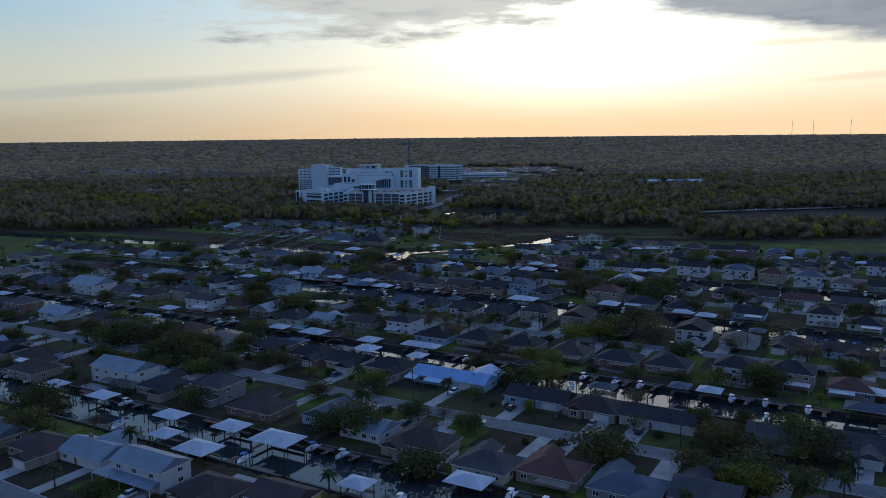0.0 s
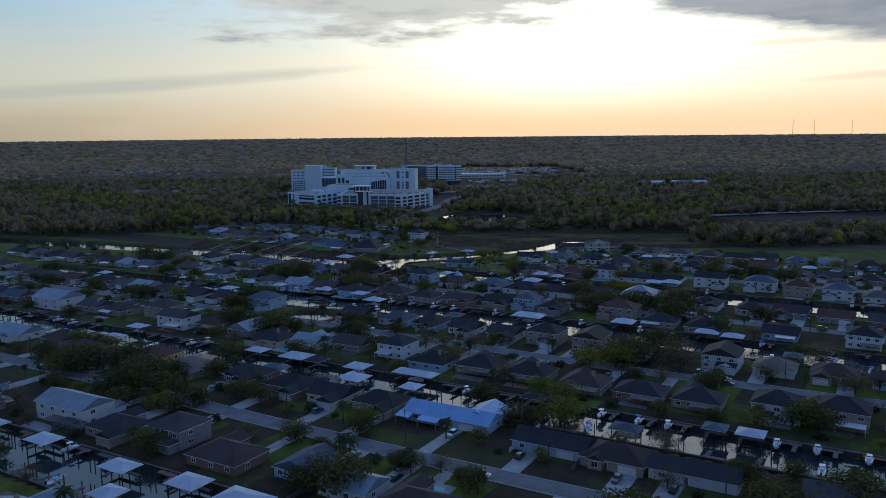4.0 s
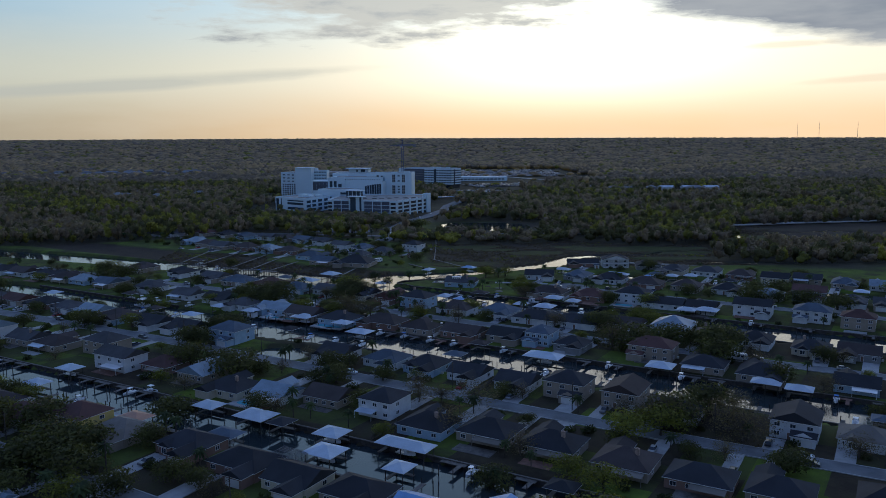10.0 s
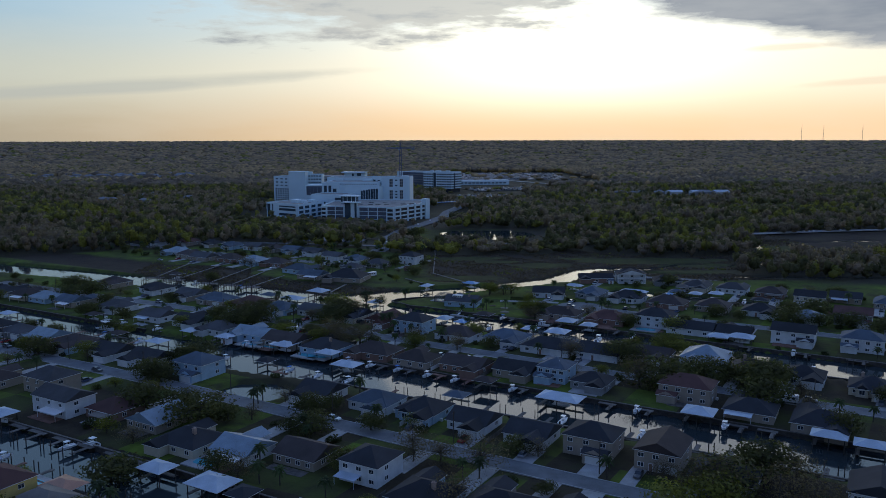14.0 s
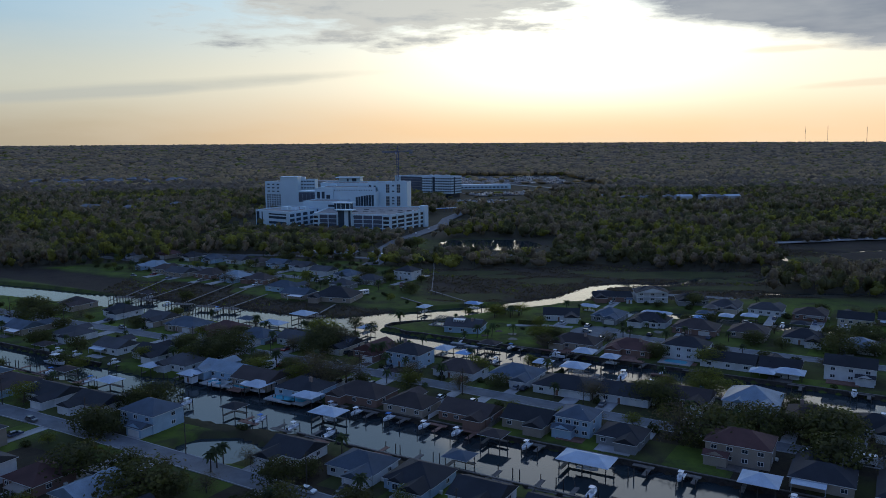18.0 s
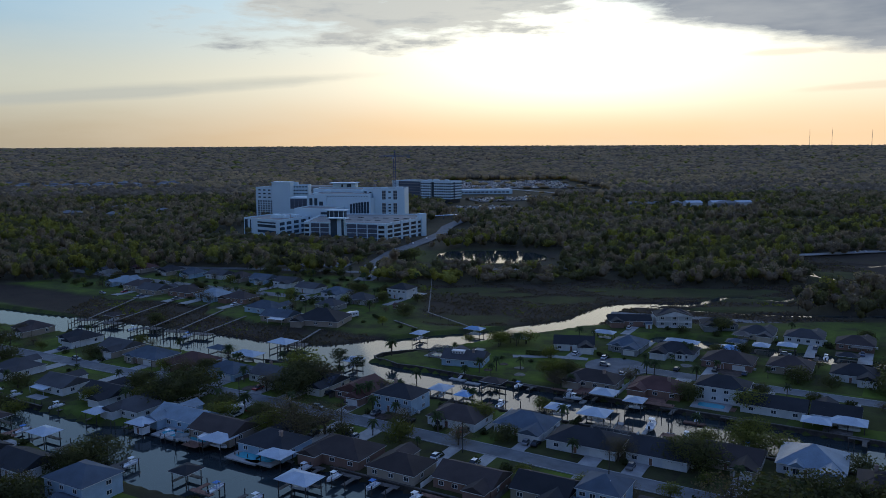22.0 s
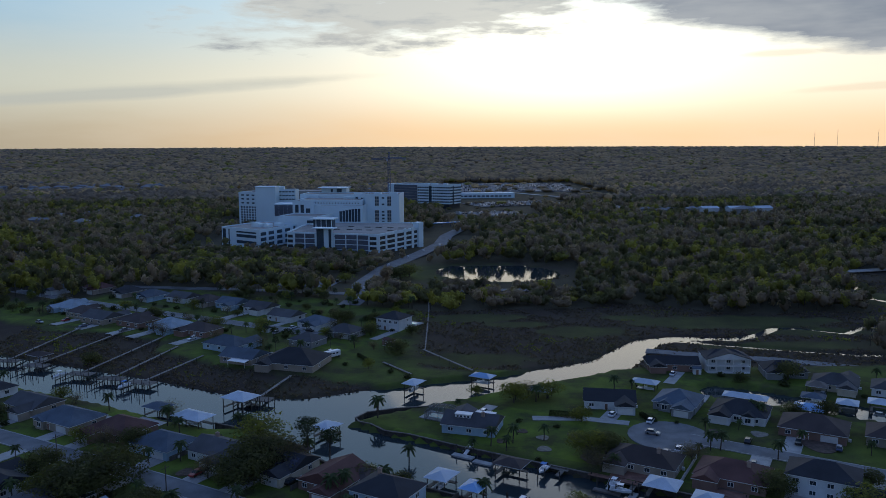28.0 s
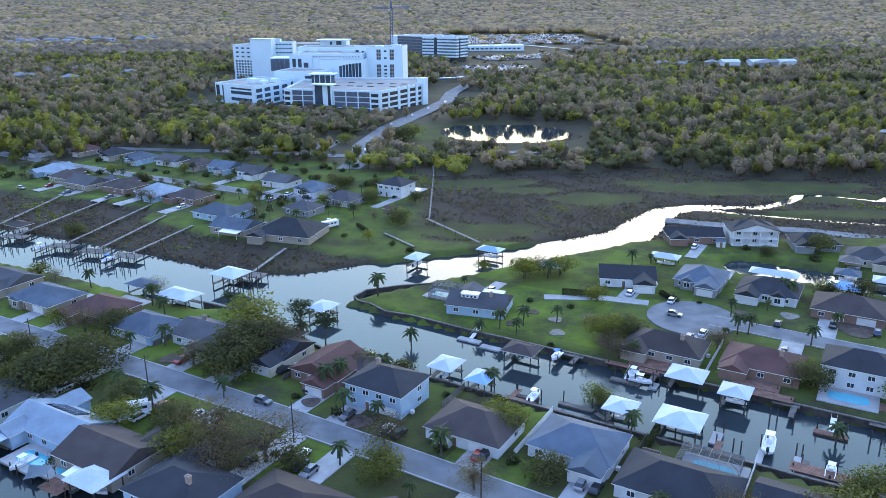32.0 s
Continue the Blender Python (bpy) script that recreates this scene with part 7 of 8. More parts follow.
for i, (fs, f0, f1) in enumerate(((-255, 444, 455), (-232, 434, 455), (-210, 434, 455), (-188, 434, 455), (-296, 436, 452), (-318, 434, 455), (-340, 434, 455), (-292, 388, 404), (-314, 388, 402), (-270, 388, 402), (-145, 174, 186),
                                  (-103, 174, 186), (-90, 224, 250), (-110, 228, 250), (-183, 276, 290), (-206, 332, 355), (-176, 332, 355), (-228, 388, 404), (-207, 390, 410), (-206, 488, 512))):
    fence(fs, f0, f1, "trim" if i % 2 else "wood_grey")


def poles():
    for s in np.arange(-500, 100, 45):
        for n in (220.5, 329, 415.5):
            x, y = at(s, n)
            if not in_sight(x, y, 0):
                continue
            root = new("utility_pole")
            root.matrix_basis = spin(x, y, GROUND_Z, -31.5)
            place("shaft", post_mesh(10.0, 0.15), root)
            place("crossarm", beam_mesh(0.14, 2.4, 0.14, "wood_dark", "crossarm"), root, pose(0, 0, 9.2))
            tagged(root, "dark wooden utility pole beside the street", "utility pole", "utility poles")


poles()


def marsh_grass():
    """Clumps of brown and green cordgrass over the marsh."""
    rng = np.random.default_rng(8)
    px, py = rng.uniform(-190, 330, 70000), rng.uniform(600, 870, 70000)
    ok = (marsh_field(px, py) > 0.5) & (water_field(px, py) > 1.5) & (forest_field(px, py) < 0.5) & (flat_field(px, py) < 0.4)
    px, py = px[ok], py[ok]
    tone = wobble(px, py, 19, 3) + 0.7 * wobble(px, py, 7, 5) + rng.normal(scale=0.5, size=len(px))
    gz = ground_height(px, py)
    for key, pick, size, high, label in (("marsh_grass_brown", (tone < 0.6) & (tone > -0.9), 0.5, 0.4, "brown winter cordgrass clumps on the marsh"), ("marsh_grass_green", tone > 1.45, 0.5, 0.35, "fresh green cordgrass patches on the marsh")):
        x, y, z = px[pick], py[pick], gz[pick]
        clumps = [leaf_cloud(3, 0.7, 0.7, high, size, rng, 0.2, 0.3, 0.8) + np.array([a, b, c]) for a, b, c in zip(x[:14000], y[:14000], z[:14000])]
        ob = new(key, quads_mesh(key, np.concatenate(clumps), LEAF["reed" if "brown" in key else "spring"]))
        tagged(ob, label, "marsh grass", kind="stuff")


marsh_grass()


# ---- smaller things round the houses ----
def pool_cage(s, n, w, d, high=3.6, turn=0.0):
    """A screened frame over a pool, with a hipped top."""
    x, y = at(s, n)
    root = new("pool_enclosure")
    root.matrix_basis = spin(x, y, GROUND_Z + 0.1, -31.5 + turn)
    low = high - 1.1
    ring0 = [(-w / 2, -d / 2), (w / 2, -d / 2), (w / 2, d / 2), (-w / 2, d / 2)]
    ring1 = [(px * 0.62, py * 0.55) for px, py in ring0]
    bm = bmesh.new()
    for i in range(4):
        (ax, ay), (bx, by) = ring0[i], ring0[(i + 1) % 4]
        (cx, cy), (dx, dy) = ring1[i], ring1[(i + 1) % 4]
        tube(bm, (ax, ay, low), (bx, by, low), 0.05, 0.05, 4)
        tube(bm, (cx, cy, high), (dx, dy, high), 0.05, 0.05, 4)
        for k in range(4):
            f = k / 4
            tube(bm, (ax + (bx - ax) * f, ay + (by - ay) * f, 0), (ax + (bx - ax) * f, ay + (by - ay) * f, low), 0.05, 0.05, 4)
            tube(bm, (ax + (bx - ax) * f, ay + (by - ay) * f, low), (cx + (dx - cx) * f, cy + (dy - cy) * f, high), 0.05, 0.05, 4)
    for f in (0.25, 0.5, 0.75):
        tube(bm, (ring1[0][0] * (1 - 2 * f), ring1[0][1], high), (ring1[0][0] * (1 - 2 * f), ring1[2][1], high), 0.05, 0.05, 4)
    place("frame", mesh_of("frame", bm, M["bronze"]), root)
    bm = bmesh.new()
    lo = [bm.verts.new((px, py, 0.05)) for px, py in ring0]
    mi = [bm.verts.new((px, py, low)) for px, py in ring0]
    hi = [bm.verts.new((px, py, high)) for px, py in ring1]
    for i in range(4):
        j = (i + 1) % 4
        bm.faces.new((lo[i], lo[j], mi[j], mi[i]))
        bm.faces.new((mi[i], mi[j], hi[j], hi[i]))
    bm.faces.new(hi)
    place("screen", mesh_of("screen", bm, M["screen"]), root, label="fine dark insect screen")
    return tagged(root, "screened pool enclosure on a dark metal frame", "pool enclosure", "pool enclosures")


pool_cage(-289, 505, 9, 8, 4.4, 12)
pool_cage(-196, 449.5, 12, 8, 3.4)
pool_cage(-240, 601, 12, 6, 3.2, 26)
pool_cage(-192, 249.5, 9, 5.5, 4.6)
pool_cage(-236, 179, 10, 6, 3.4)
boat(-146, 527, -31.5, 11.5, 0.1)
boat(-93, 380, -31.5, 7.0, 0.9)
boat(154, 372, -31.5, 9.0, 0.1, True)


def hedge(a, b, wide=1.6, high=1.9):
    a, b = Vector(at(*a)), Vector(at(*b))
    rng = np.random.default_rng(int(abs(a.x) * 10))
    count = int((b - a).length * 260)
    f, q = rng.random((count, 1)), rng.random((count, 2))
    face = rng.integers(0, 3, count)
    q[:, 0] = np.where(face == 0, 0.0, np.where(face == 1, 1.0, q[:, 0]))
    q[:, 1] = np.where(face == 2, 1.0, q[:, 1])
    side = np.array([-(b - a).normalized().y, (b - a).normalized().x])
    c = np.array(a)[None] + f * np.array(b - a)[None] + side[None] * (q[:, :1] - 0.5) * wide
    pts = np.concatenate([c, (GROUND_Z + q[:, 1] * high)[:, None]], 1)
    quads = leaf_cloud(count, 0.1, 0.1, 0.1, 0.17, rng) + pts[:, None, :]
    return tagged(new("hedge", quads_mesh("hedge", quads, LEAF["shrub"])), "clipped dense green hedge along a lawn", "hedge", "garden hedges")


hedge((-258, 525), (-247, 528))
hedge((-231, 541), (-226, 536), 1.2, 1.1)
hedge((-209, 459), (-209, 448), 1.0, 1.6)
hedge((-352, 551), (-360, 556), 1.2, 1.2)


def garden_bed(s, n, r, mat="sand"):
    x, y = at(s, n)
    bm = bmesh.new()
    prism(bm, [(r * (1 + 0.12 * math.sin(3 * k + s)) * math.cos(k), r * (1 + 0.12 * math.sin(3 * k + s)) * math.sin(k)) for k in np.linspace(0, 2 * math.pi, 20, endpoint=False)], -0.2, 0.12)
    ob = new("garden_bed", mesh_of("garden_bed", bm, M[mat]))
    ob.matrix_basis = spin(x, y, land_z(x, y) + 0.04, 0)
    return tagged(ob, "round bed of pale sand in a lawn" if mat == "sand" else "round bed of brown mulch in a lawn", "garden bed", "garden beds")


for gs, gn, gr, gm in ((-248, 496.5, 2.2, "sand"), (-252, 505, 2.0, "sand"), (-260, 507, 1.8, "mulch"), (-244, 512, 2.4, "mulch"), (-193, 541, 2.6, "sand"), (-206, 537, 1.8, "mulch"), (-175, 540, 5.5, "mulch"), (-268, 429.5, 3.0, "mulch"),
                       (-262, 496, 1.8, "mulch"), (-232, 497, 4.2, "mulch"), (-283, 431, 2.2, "mulch"), (-330, 431, 2.6, "mulch"), (-371, 545, 3, "mulch")):
    garden_bed(gs, gn, gr, gm)


def floating_dock(s, n, length, wide, turn=0.0, mat="concrete", ramp=0):
    """A low pontoon held by two pilings, with a gangway to the wall (ramp: +1 or -1 across the streets)."""
    x, y = at(s, n)
    root = new("floating_dock")
    root.matrix_basis = spin(x, y, 0, -31.5 + turn)
    place("pontoon", beam_mesh(length, wide, 0.5, mat, "pontoon"), root, pose(0, 0, 0.05))
    place("piling", post_mesh(4.6), root, pose(-length * 0.42, wide * 0.6, -1.4))
    place("piling", post_mesh(4.6), root, pose(length * 0.42, wide * 0.6, -1.4))
    if ramp:
        def gangway():
            bm = bmesh.new()
            vs = [bm.verts.new(q) for q in ((-0.6, 0, 0.6), (0.6, 0, 0.6), (0.6, 4.6, 1.7), (-0.6, 4.6, 1.7), (-0.6, 0, 0.5), (0.6, 0, 0.5), (0.6, 4.6, 1.6), (-0.6, 4.6, 1.6))]
            for f in ((0, 1, 2, 3), (7, 6, 5, 4), (0, 4, 5, 1), (1, 5, 6, 2), (2, 6, 7, 3), (3, 7, 4, 0)):
                bm.faces.new([vs[i] for i in f])
            for px in (-0.58, 0.58):
                tube(bm, (px, 0, 1.5), (px, 4.6, 2.6), 0.03, 0.03, 4)
                for k in range(4):
                    tube(bm, (px, 1.5 * k, 0.6 + 0.36 * k), (px, 1.5 * k, 1.5 + 0.36 * k), 0.025, 0.025, 4)
            bmesh.ops.recalc_face_normals(bm, faces=bm.faces)
            return mesh_of("gangway", bm, M["trim"])
        place("gangway", shared("gangway", gangway), root, pose(0, ramp * wide / 2, 0, 0, 0, 0 if ramp > 0 else 180), "pale metal gangway with handrails")
    WATER_THINGS.append((s, n, length))
    return tagged(root, "low floating pontoon dock between two pilings", "floating dock", "floating docks")


floating_dock(-268.5, 482.5, 7, 2.2, 0, "concrete", 1)
floating_dock(-261, 481, 6, 2.2, 0, "concrete")
floating_dock(-223, 480, 7.5, 1.8, 0, "wood_grey", 1)
floating_dock(-216, 481, 2.0, 3.4, 0, "concrete")
floating_dock(-241, 460.5, 6, 1.4, 8, "wood_grey")
floating_dock(-229, 462, 8.5, 1.7, 0, "wood_grey")
floating_dock(-221.5, 460.0, 5.5, 1.2, -30, "wood_grey")
floating_dock(-197.5, 464, 2.2, 5.5, 0, "concrete")
floating_dock(-176, 478, 7, 2.0, 0, "wood_warm", 1)
floating_dock(-188, 461, 1.4, 8, 0, "concrete")
floating_dock(-181, 461, 1.4, 8, 0, "concrete")


def deck_platform(s, n, w, d, mat="wood_warm", turn=0.0):
    x, y = at(s, n)
    root = new("waterside_deck")
    root.matrix_basis = spin(x, y, 0, -31.5 + turn)
    k = int(d / 0.5)
    for i in range(k):
        place("plank", beam_mesh(w, 0.46, 0.12, mat, "plank"), root, pose(0, -d / 2 + (i + 0.5) * d / k, 1.9))
    for px in (-w * 0.45, w * 0.45):
        place("piling", post_mesh(4.0), root, pose(px, 0, -1.4))
    return tagged(root, "red-brown timber deck over the water's edge", "deck", "waterside decks")


deck_platform(-176, 458.5, 12, 3.5)
deck_platform(-223, 485.5, 14, 2.2)
deck_platform(-190, 487, 10, 3.5)
deck_platform(-194, 491, 11, 4.0)
deck_platform(-305, 380, 6, 4)


def gazebo(s, n, w, roof):
    x, y = at(s, n)
    root = new("gazebo")
    root.matrix_basis = spin(x, y, GROUND_Z, -31.5)
    place("roof", mesh_of("roof", roof_mesh(-w / 2, w / 2, -w * 0.4, w * 0.4, 2.6, 0.5, "hip", 0.4, 0.12), M[roof], M["trim"]), root)
    for px in (-w / 2 + 0.2, w / 2 - 0.2):
        for py in (-w * 0.4 + 0.2, w * 0.4 - 0.2):
            place("post", post_mesh(2.7, 0.1), root, pose(px, py, 0))
    return tagged(root, f"open garden gazebo with a {STYLE_WORDS[roof]} roof", "gazebo", "gazebos")


gazebo(-181, 598, 7, "roof_tan")
gazebo(-352, 570, 5, "roof_brown")


def garden_shed(s, n, w, d, wall, roof, turn=0.0):
    x, y = at(s, n)
    root = new("garden_shed")
    root.matrix_basis = spin(x, y, GROUND_Z, -31.5 + turn)
    bm = bmesh.new()
    box(bm, -w / 2, w / 2, -d / 2, d / 2, -0.2, 2.2)
    gable_wall(bm, -w / 2, w / 2, -d / 2, d / 2, 2.2, 0.45)
    place("body", mesh_of("body", bm, M[wall]), root)
    place("roof", mesh_of("roof", roof_mesh(-w / 2, w / 2, -d / 2, d / 2, 2.2, 0.45, "gable", 0.25, 0.1), M[roof], M["trim"]), root)
    place("door", shared("door", door_mesh), root, pose(0, -d / 2, 0.02))
    return tagged(root, f"small {wall.split('_')[1]} garden shed with a gable roof", "shed", "garden sheds")


garden_shed(-359, 579, 5, 4, "wall_brick", "roof_red")
garden_shed(-182, 606, 3, 3, "wall_aqua", "roof_grey")
garden_shed(-328, 380, 4, 3, "wall_white", "roof_grey")
garden_shed(-207, 446, 3, 2.4, "wall_grey", "roof_brown")
garden_shed(-425, 570, 4, 3, "wall_white", "roof_grey")
garden_shed(-225, 600, 3, 3, "wall_white", "roof_slate", 20)


def camper(s, n, turn, length=7.5):
    x, y = at(s, n)
    root = new("camper_van")
    root.matrix_basis = spin(x, y, GROUND_Z + 0.1, turn)
    bm = bmesh.new()
    box(bm, -length / 2, length / 2, -1.2, 1.2, 0.55, 3.1)
    bmesh.ops.bevel(bm, geom=list(bm.edges), offset=0.22, segments=2, affect="EDGES")
    place("body", mesh_of("body", bm, M["gel_white"]), root)
    for px in (-length * 0.25, 0.2, length * 0.25):
        bm = bmesh.new()
        box(bm, -0.5, 0.5, -1.23, 1.23, 1.7, 2.4)
        place("window", mesh_of("window", bm, M["glass"]), root, pose(px, 0, 0))
    for px in (-length * 0.2, length * 0.36):
        for sd in (-1, 1):
            bm = bmesh.new()
            tube(bm, (0, -0.12, 0), (0, 0.12, 0), 0.38, 0.38, 12)
            place("wheel", mesh_of("wheel", bm, M["tyre"]), root, pose(px, sd * 1.05, 0.38))
    return tagged(root, "white boxy camper parked beside a house", "camper", "parked campers")


camper(-368, 548, 40)
camper(-314, 407.5, 20, 5.6)
camper(-103, 416.5, -31.5, 6.5)


def sail_shade(s, n, k=5.0):
    x, y = at(s, n)
    root = new("shade_sail")
    root.matrix_basis = spin(x, y, GROUND_Z, 10)
    corners = ((-k / 2, -k / 2, 2.6), (k / 2, -k / 2, 3.1), (k / 2, k / 2, 2.5), (-k / 2, k / 2, 3.2))
    bm = bmesh.new()
    g = [[None] * 7 for _ in range(7)]
    for i in range(7):
        for j in range(7):
            u, v = i / 6, j / 6
            q = [sum(c[t] * wgt for c, wgt in zip(corners, ((1 - u) * (1 - v), u * (1 - v), u * v, (1 - u) * v))) for t in range(3)]
            pull = 1 - 0.5 * (u * (1 - u) + v * (1 - v)) * 0.9 + 1.2 * u * (1 - u) * v * (1 - v)
            g[i][j] = bm.verts.new((q[0] * pull, q[1] * pull, q[2] - 0.4 * u * (1 - u)))
    for i in range(6):
        for j in range(6):
            bm.faces.new((g[i][j], g[i + 1][j], g[i + 1][j + 1], g[i][j + 1]))
    bmesh.ops.solidify(bm, geom=list(bm.faces), thickness=0.03)
    place("cloth", mesh_of("cloth", bm, M["metal_pale"]), root)
    for c in corners:
        place("post", post_mesh(3.3, 0.06), root, pose(c[0], c[1], 0))
    return tagged(root, "grey shade sail stretched between four posts", "shade sail")


sail_shade(-309, 379.5, 4.5)


# ---- trees and palms of the gardens ----
def trees_seen():
    tree("oak", *at(-108, 333), 13)
    tree("oak", 97, 352, 12)
    tree("oak", -94, 325, 12)
    tree("oak", -113, 343, 13)
    tree("bare", -105, 333, 11)
    tree("oak", -96, 442, 11)
    tree("oak", 130, 426, 12)
    tree("spring", 49, 293, 10)
    tree("oak", -131, 262, 13)
    tree("bare", -124, 256, 11)
    tree("oak", -100, 313, 13)
    tree("oak", -90, 308, 12)
    tree("oak", -135, 339, 13)
    tree("oak", 84, 191, 11)
    tree("spring", 78, 188, 9)
    tree("oak", 105, 216, 11)
    tree("oak", 118, 266, 11)
    tree("spring", 4, 866, 13)
    tree("oak", -2, 852, 13)
    tree("spring", -38, 845, 10)
    tree("oak", -82, 524, 13)
    tree("oak", -96, 541, 10)
    tree("oak", -38, 532, 12)
    tree("bare", -22, 491, 13)
    tree("bare", -31, 488, 12)
    tree("spring", 2, 485, 9)
    tree("bare", 20, 480, 9)
    tree("spring", -39, 562, 13)
    tree("pine", -23, 550, 15)
    tree("pine", -16, 545, 13)
    tree("oak", -45, 505, 9)
    tree("oak", -59, 517, 8)
    tree("oak", -42, 499, 8)
    tree("spring", 60, 547, 11, 0.85)
    tree("oak", 66, 549, 9)
    tree("spring", 44, 597, 11, 0.85)
    tree("spring", 57, 601, 9)
    tree("bare", 50, 603, 9)
    tree("spring", 31, 606, 6)
    tree("spring", 94, 474, 9)
    tree("spring", -119, 604, 8)
    tree("oak", -77, 559, 9)
    tree("oak", 104, 519, 9)
    tree("spring", 238, 925, 12)
    tree("oak", 154, 619, 10)
    tree("oak", -129, 656, 8)
    tree("oak", 0, 666, 9)
    tree("oak", -30, 726, 10)
    tree("bare", 89, 541, 8)
    tree("bare", 60, 542, 8)
    tree("oak", -5, 532, 7)
    tree("spring", -95, 563, 8)
    tree("spring", -48, 495, 6)
    tree("oak", -65, 493, 6)
    tree("oak", -76, 533, 14)
    tree("bare", -34, 497, 14)
    tree("spring", -40, 494, 10)
    tree("bare", -28, 542, 11)
    tree("oak", -88, 476, 12)
    tree("oak", -93, 440, 10)
    tree("oak", -182, 599, 13)
    tree("bare", -185, 630, 9)
    tree("oak", -166, 553, 9)
    tree("spring", -110, 526, 8)
    tree("spring", -92, 525, 8)
    tree("bare", -77, 594, 8)
    tree("bare", 2, 497, 9)
    tree("spring", 29, 502, 9)
    tree("oak", 93, 427, 15)
    tree("spring", 117, 474, 11)
    tree("bare", 84, 429, 14)
    tree("oak", 111, 435, 12)
    tree("spring", 64, 576, 8)
    tree("spring", 45, 600, 8)
    tree("oak", -88, 411, 12)
    tree("oak", -76, 414, 8)
    tree("oak", 120, 405, 13)
    tree("bare", 125, 435, 9)
    tree("oak", 153, 538, 9)
    tree("oak", 182, 521, 12)
    tree("oak", -144, 528, 8)
    tree("bare", 79, 339, 14)
    tree("spring", 64, 328, 12)
    tree("oak", -66, 396, 14)
    tree("oak", -155, 478, 11)
    tree("bare", 21, 360, 11)
    tree("bare", 2, 372, 10)
    tree("oak", -32, 402, 10)
    tree("bare", 12, 338, 11)
    tree("oak", 86, 462, 12)
    tree("spring", 122, 508, 10)
    tree("oak", 126, 421, 15)
    tree("bare", 98, 326, 13)
    tree("bare", 105, 351, 11)
    tree("spring", -134, 520, 9)
    tree("oak", -91, 464, 10)
    tree("spring", -58, 505, 9)
    tree("oak", -35, 542, 14)
    tree("oak", -199, 618, 13)
    tree("oak", -11, 388, 8)
    tree("spring", 52, 516, 8)
    tree("oak", 208, 514, 11)
    tree("bare", -49, 536, 9)
    tree("oak", 132, 456, 10)
    tree("bare", 66, 467, 10)
    tree("oak", -16, 358, 9)
    tree("oak", 133, 380, 10)
    tree("oak", -130, 341, 13)
    tree("oak", -100, 321, 14)
    tree("oak", -106, 313, 12)
    tree("spring", 44, 276, 14)
    tree("oak", 31, 277, 11)
    tree("spring", -134, 476, 9)
    tree("bare", 96, 333, 13)
    tree("oak", -28, 386, 10)
    tree("oak", 211, 551, 12)
    tree("spring", 112, 486, 11)
    tree("oak", 130, 429, 13)
    tree("oak", -101, 296, 10)
    tree("spring", 118, 267, 11)
    tree("bare", 125, 312, 10)
    tree("oak", 103, 304, 9)
    tree("oak", -76, 329, 9)
    tree("oak", 22, 302, 9)
    tree("oak", -254, 585, 11)
    tree("bare", -86, 559, 9)
    tree("bare", 152, 326, 12)
    tree("bare", 31, 318, 9)
    tree("oak", -154, 361, 9)
    tree("oak", -130, 352, 10)
    tree("oak", -21, 229, 13)
    tree("oak", -30, 231, 9)
    tree("oak", -2, 203, 11)
    tree("oak", 49, 207, 12)
    tree("spring", 80, 183, 11)
    tree("oak", 83, 209, 12)
    tree("oak", 83, 228, 9)
    tree("oak", -79, 357, 11)
    tree("oak", 13, 230, 8)
    tree("oak", -3, 243, 7)
    tree("oak", -74, 297, 9)
    tree("oak", -117, 292, 9)
    tree("spring", 75, 331, 13)
    tree("oak", 108, 208, 12)
    tree("spring", 125, 276, 10)
    tree("oak", 153, 274, 10)
    tree("oak", -122, 235, 11)
    tree("oak", -125, 258, 10)
    tree("oak", -183, 347, 9)
    tree("spring", 107, 477, 11)
    tree("oak", 191, 538, 11)
    tree("oak", 216, 496, 12)
    tree("oak", 108, 217, 9)
    tree("oak", -18, 268, 8)
    tree("bare", -136, 300, 9)
    tree("bare", 10, 364, 10)
    tree("oak", 153, 346, 9)
    tree("bare", 218, 374, 10)
    tree("bare", 148, 295, 11)


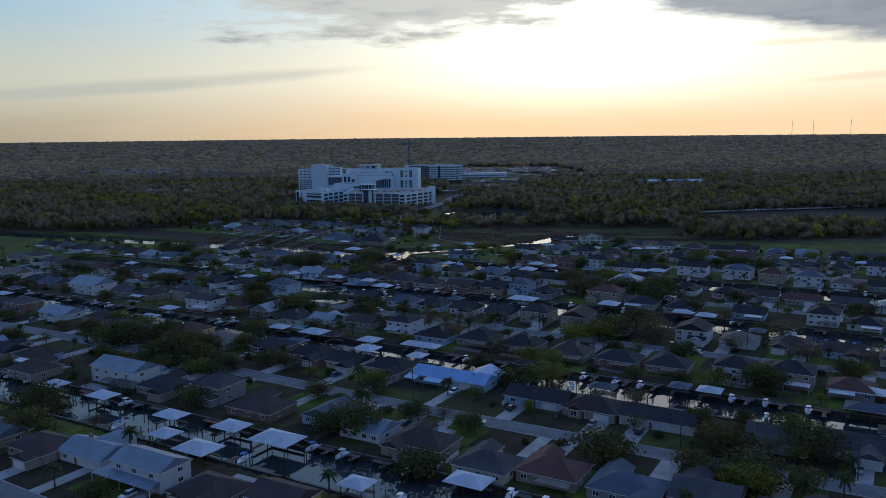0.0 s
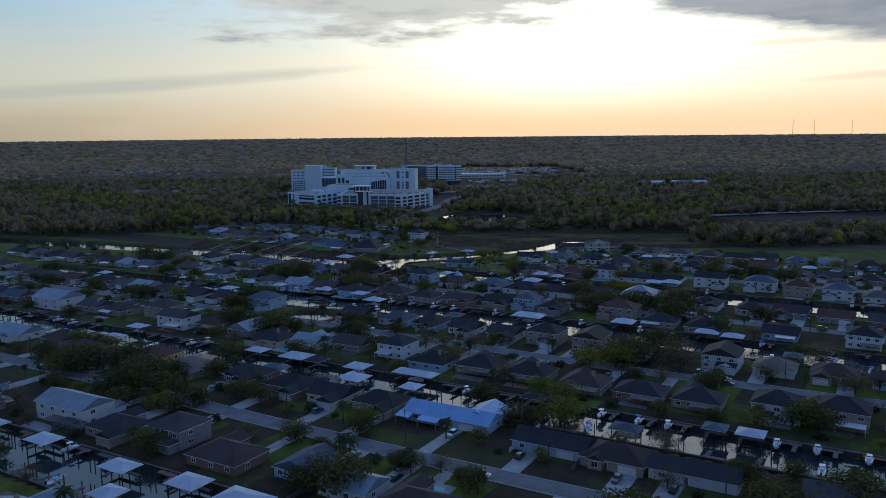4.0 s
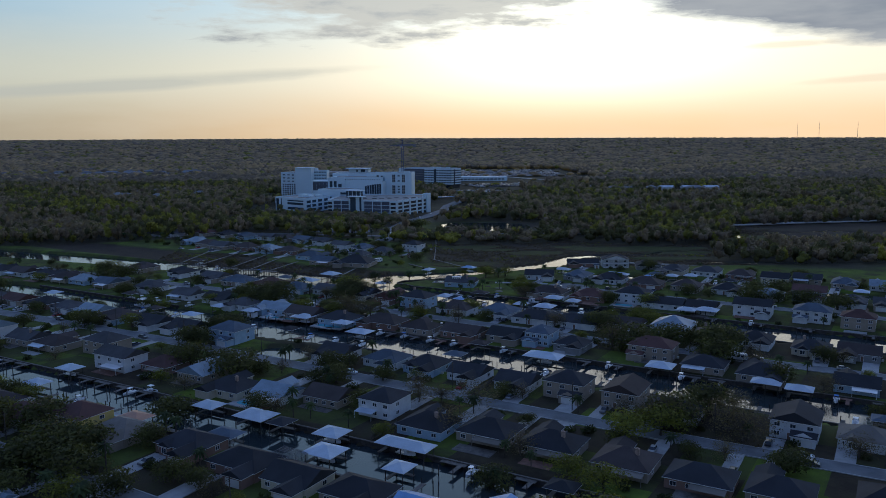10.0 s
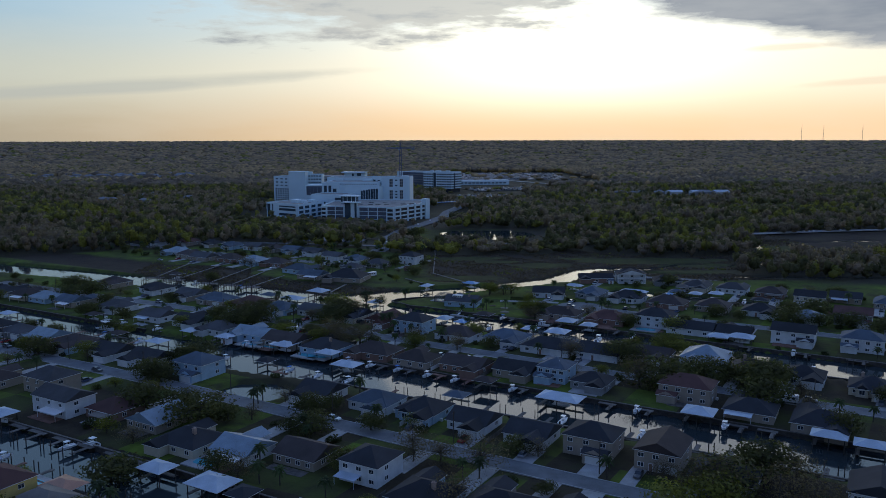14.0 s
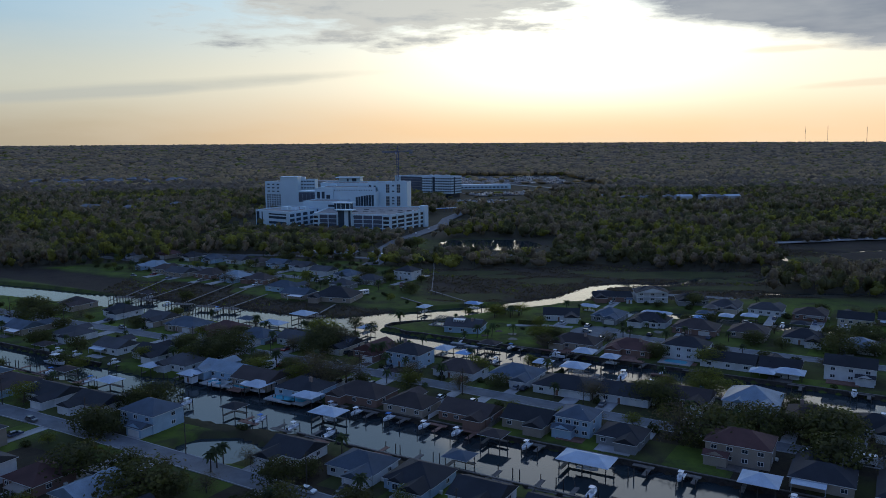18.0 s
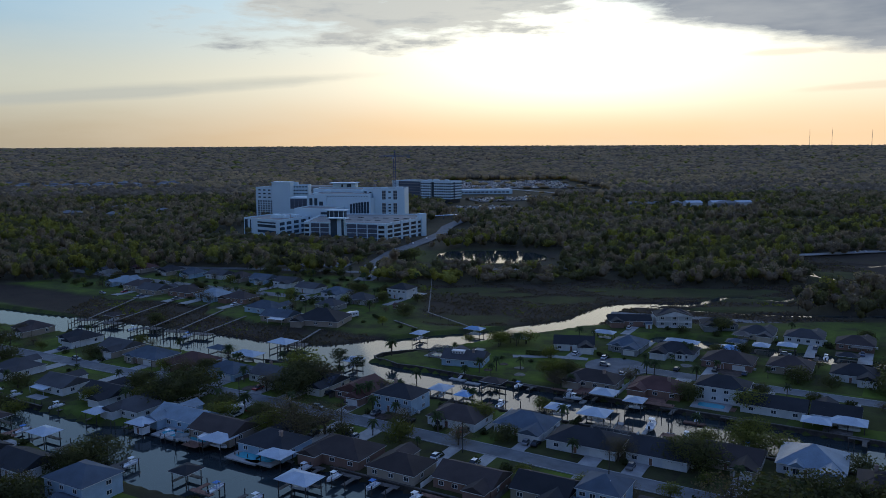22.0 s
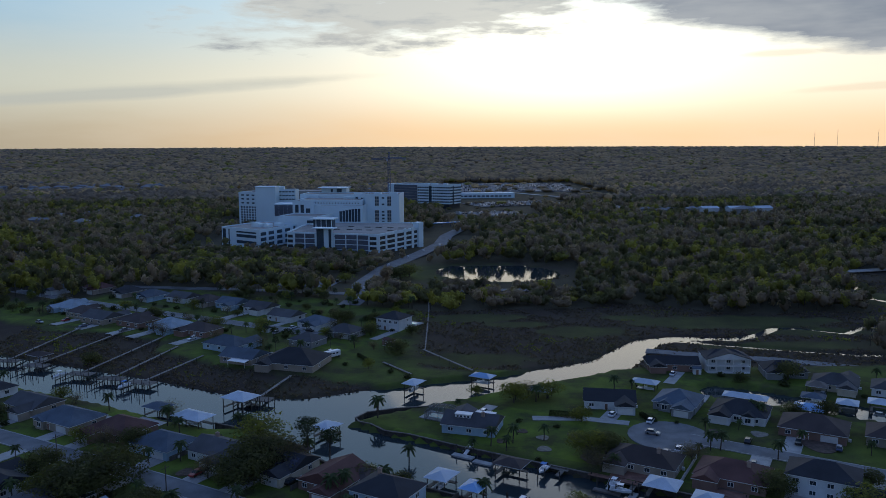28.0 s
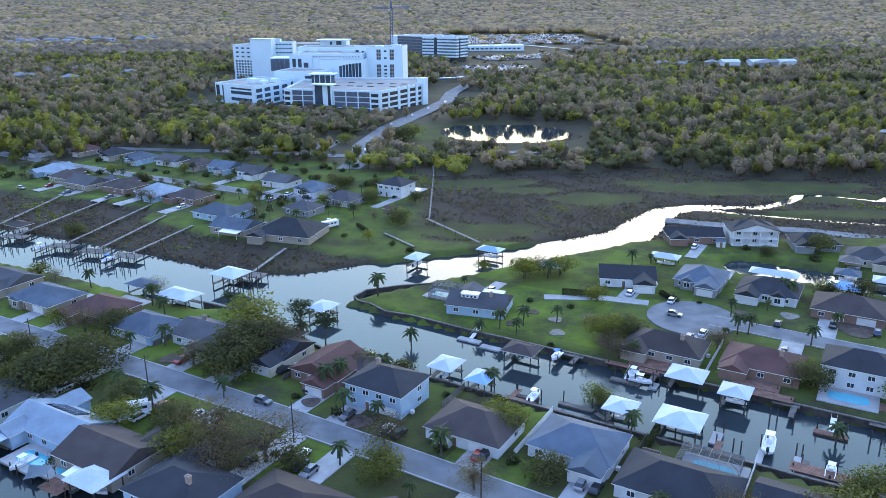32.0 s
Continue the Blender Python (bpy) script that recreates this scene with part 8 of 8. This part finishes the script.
def palms_seen():
    palm(-98, 594, 7)
    palm(-73, 578, 8)
    palm(-66, 568, 7)
    palm(-52, 513, 8)
    palm(-37, 518, 6)
    palm(-13, 521, 8)
    palm(-10, 523, 8)
    palm(-8, 510, 7)
    palm(-4, 583, 8)
    palm(49, 560, 6)
    palm(39, 558, 7)
    palm(98, 550, 7)
    palm(101, 550, 7)
    palm(122, 578, 7)
    palm(124, 575, 7)
    palm(83, 608, 7)
    palm(26, 554, 6)
    palm(27, 523, 8)
    palm(1, 525, 8)
    palm(14, 491, 8)
    palm(55, 498, 7)
    palm(115, 542, 7)
    palm(-50, 579, 7)
    palm(-46, 577, 7)
    palm(32, 556, 7)
    palm(99, 496, 7)
    palm(-60, 548, 7)
    palm(-75, 340, 7)
    palm(-71, 336, 7)
    palm(-50, 417, 7)
    palm(-40, 362, 7)
    palm(-55, 332, 7)
    palm(-52, 411, 7)
    palm(54, 351, 7)
    palm(-31, 386, 7)
    palm(-51, 414, 7)
    palm(-105, 315, 7)
    palm(-80, 291, 7)
    palm(-21, 249, 9)
    palm(-19, 249, 8)
    palm(-3, 244, 6)
    palm(-79, 364, 7)
    palm(104, 270, 7)
    palm(20, 352, 7)
    palm(-38, 351, 7)
    palm(34, 273, 7)
    palm(-144, 334, 7)
    palm(-80, 289, 7)
    palm(-57, 311, 7)
    palm(-85, 220, 8)
    palm(-48, 348, 7)
    palm(22, 302, 7)
    palm(-4, 584, 8)
    palm(7, 549, 7)
    palm(-155, 634, 7)
    palm(-47, 578, 7)
    palm(65, 535, 6)
    palm(101, 563, 6)
    palm(-96, 523, 7)
    palm(52, 597, 7)
    palm(-23, 552, 8)


trees_seen()
palms_seen()


def fill_trees():
    rg = random.Random(77)
    spots = []
    for (s0, s1) in ((-640, 130),):
        for n, per in ((120, 0.5), (150, 0.5), (178, 0.6), (204, 0.8), (227, 0.8), (247, 0.7), (281, 0.6), (312, 0.8), (333, 0.8), (352, 0.7), (389, 0.6), (411, 0.8), (430, 0.6), (452, 0.5), (490, 0.4), (516, 0.5), (545, 0.9), (562, 1.0), (540, 0.5), (566, 0.5), (600, 0.6), (622, 0.6), (572, 0.9), (590, 0.9), (614, 0.9), (636, 1.0), (650, 1.0)):
            s = s0
            while s < s1:
                s += rg.uniform(4, 10) / per
                ss, nn = s, n + rg.uniform(-3, 3)
                x, y = at(ss, nn)
                if not in_sight(x, y, 25) or y > 800 or (nn > 560 and ss > -250 and y > 650) or (n in (545, 562, 572, 590, 614, 636, 650) and ss > -372):
                    continue
                if any(abs(ss - q[0]) < q[2] / 2 + 1.2 and abs(nn - q[1]) < q[3] / 2 + 1.5 for q in HOUSES):
                    continue
                if float(water_field(np.array([x]), np.array([y]))[0]) < 2.5 or float(marsh_field(np.array([x]), np.array([y]))[0]) > 0.3:
                    continue
                if any(abs(nn - (r[0] + 2.2 * math.sin(ss / 70))) < 5.2 and r[1] < ss < r[2] for r in ROADS.values()):
                    continue
                near = 470 < y < 640 and abs(x) < 140
                k = rg.random()
                if near:
                    if k < 0.35:
                        shrub(x, y, rg.uniform(0.8, 1.5))
                    elif k < 0.55:
                        palm(x, y, rg.uniform(4, 7))
                    elif k < 0.78:
                        tree(rg.choice(("oak", "oak", "spring", "bare")), x, y, rg.uniform(5, 8.5))
                elif k < 0.40:
                    tree(rg.choice(("oak", "oak", "bare", "bare", "spring")) if y < 640 else rg.choice(("bare", "bare", "spring", "pine", "oak")), x, y, rg.uniform(5.0, 9.5), 0.85 if y > 640 else 1.0)
                elif k < 0.56:
                    palm(x, y, rg.uniform(5, 8))
                elif k < 0.8:
                    shrub(x, y, rg.uniform(1.0, 2.0))


fill_trees()
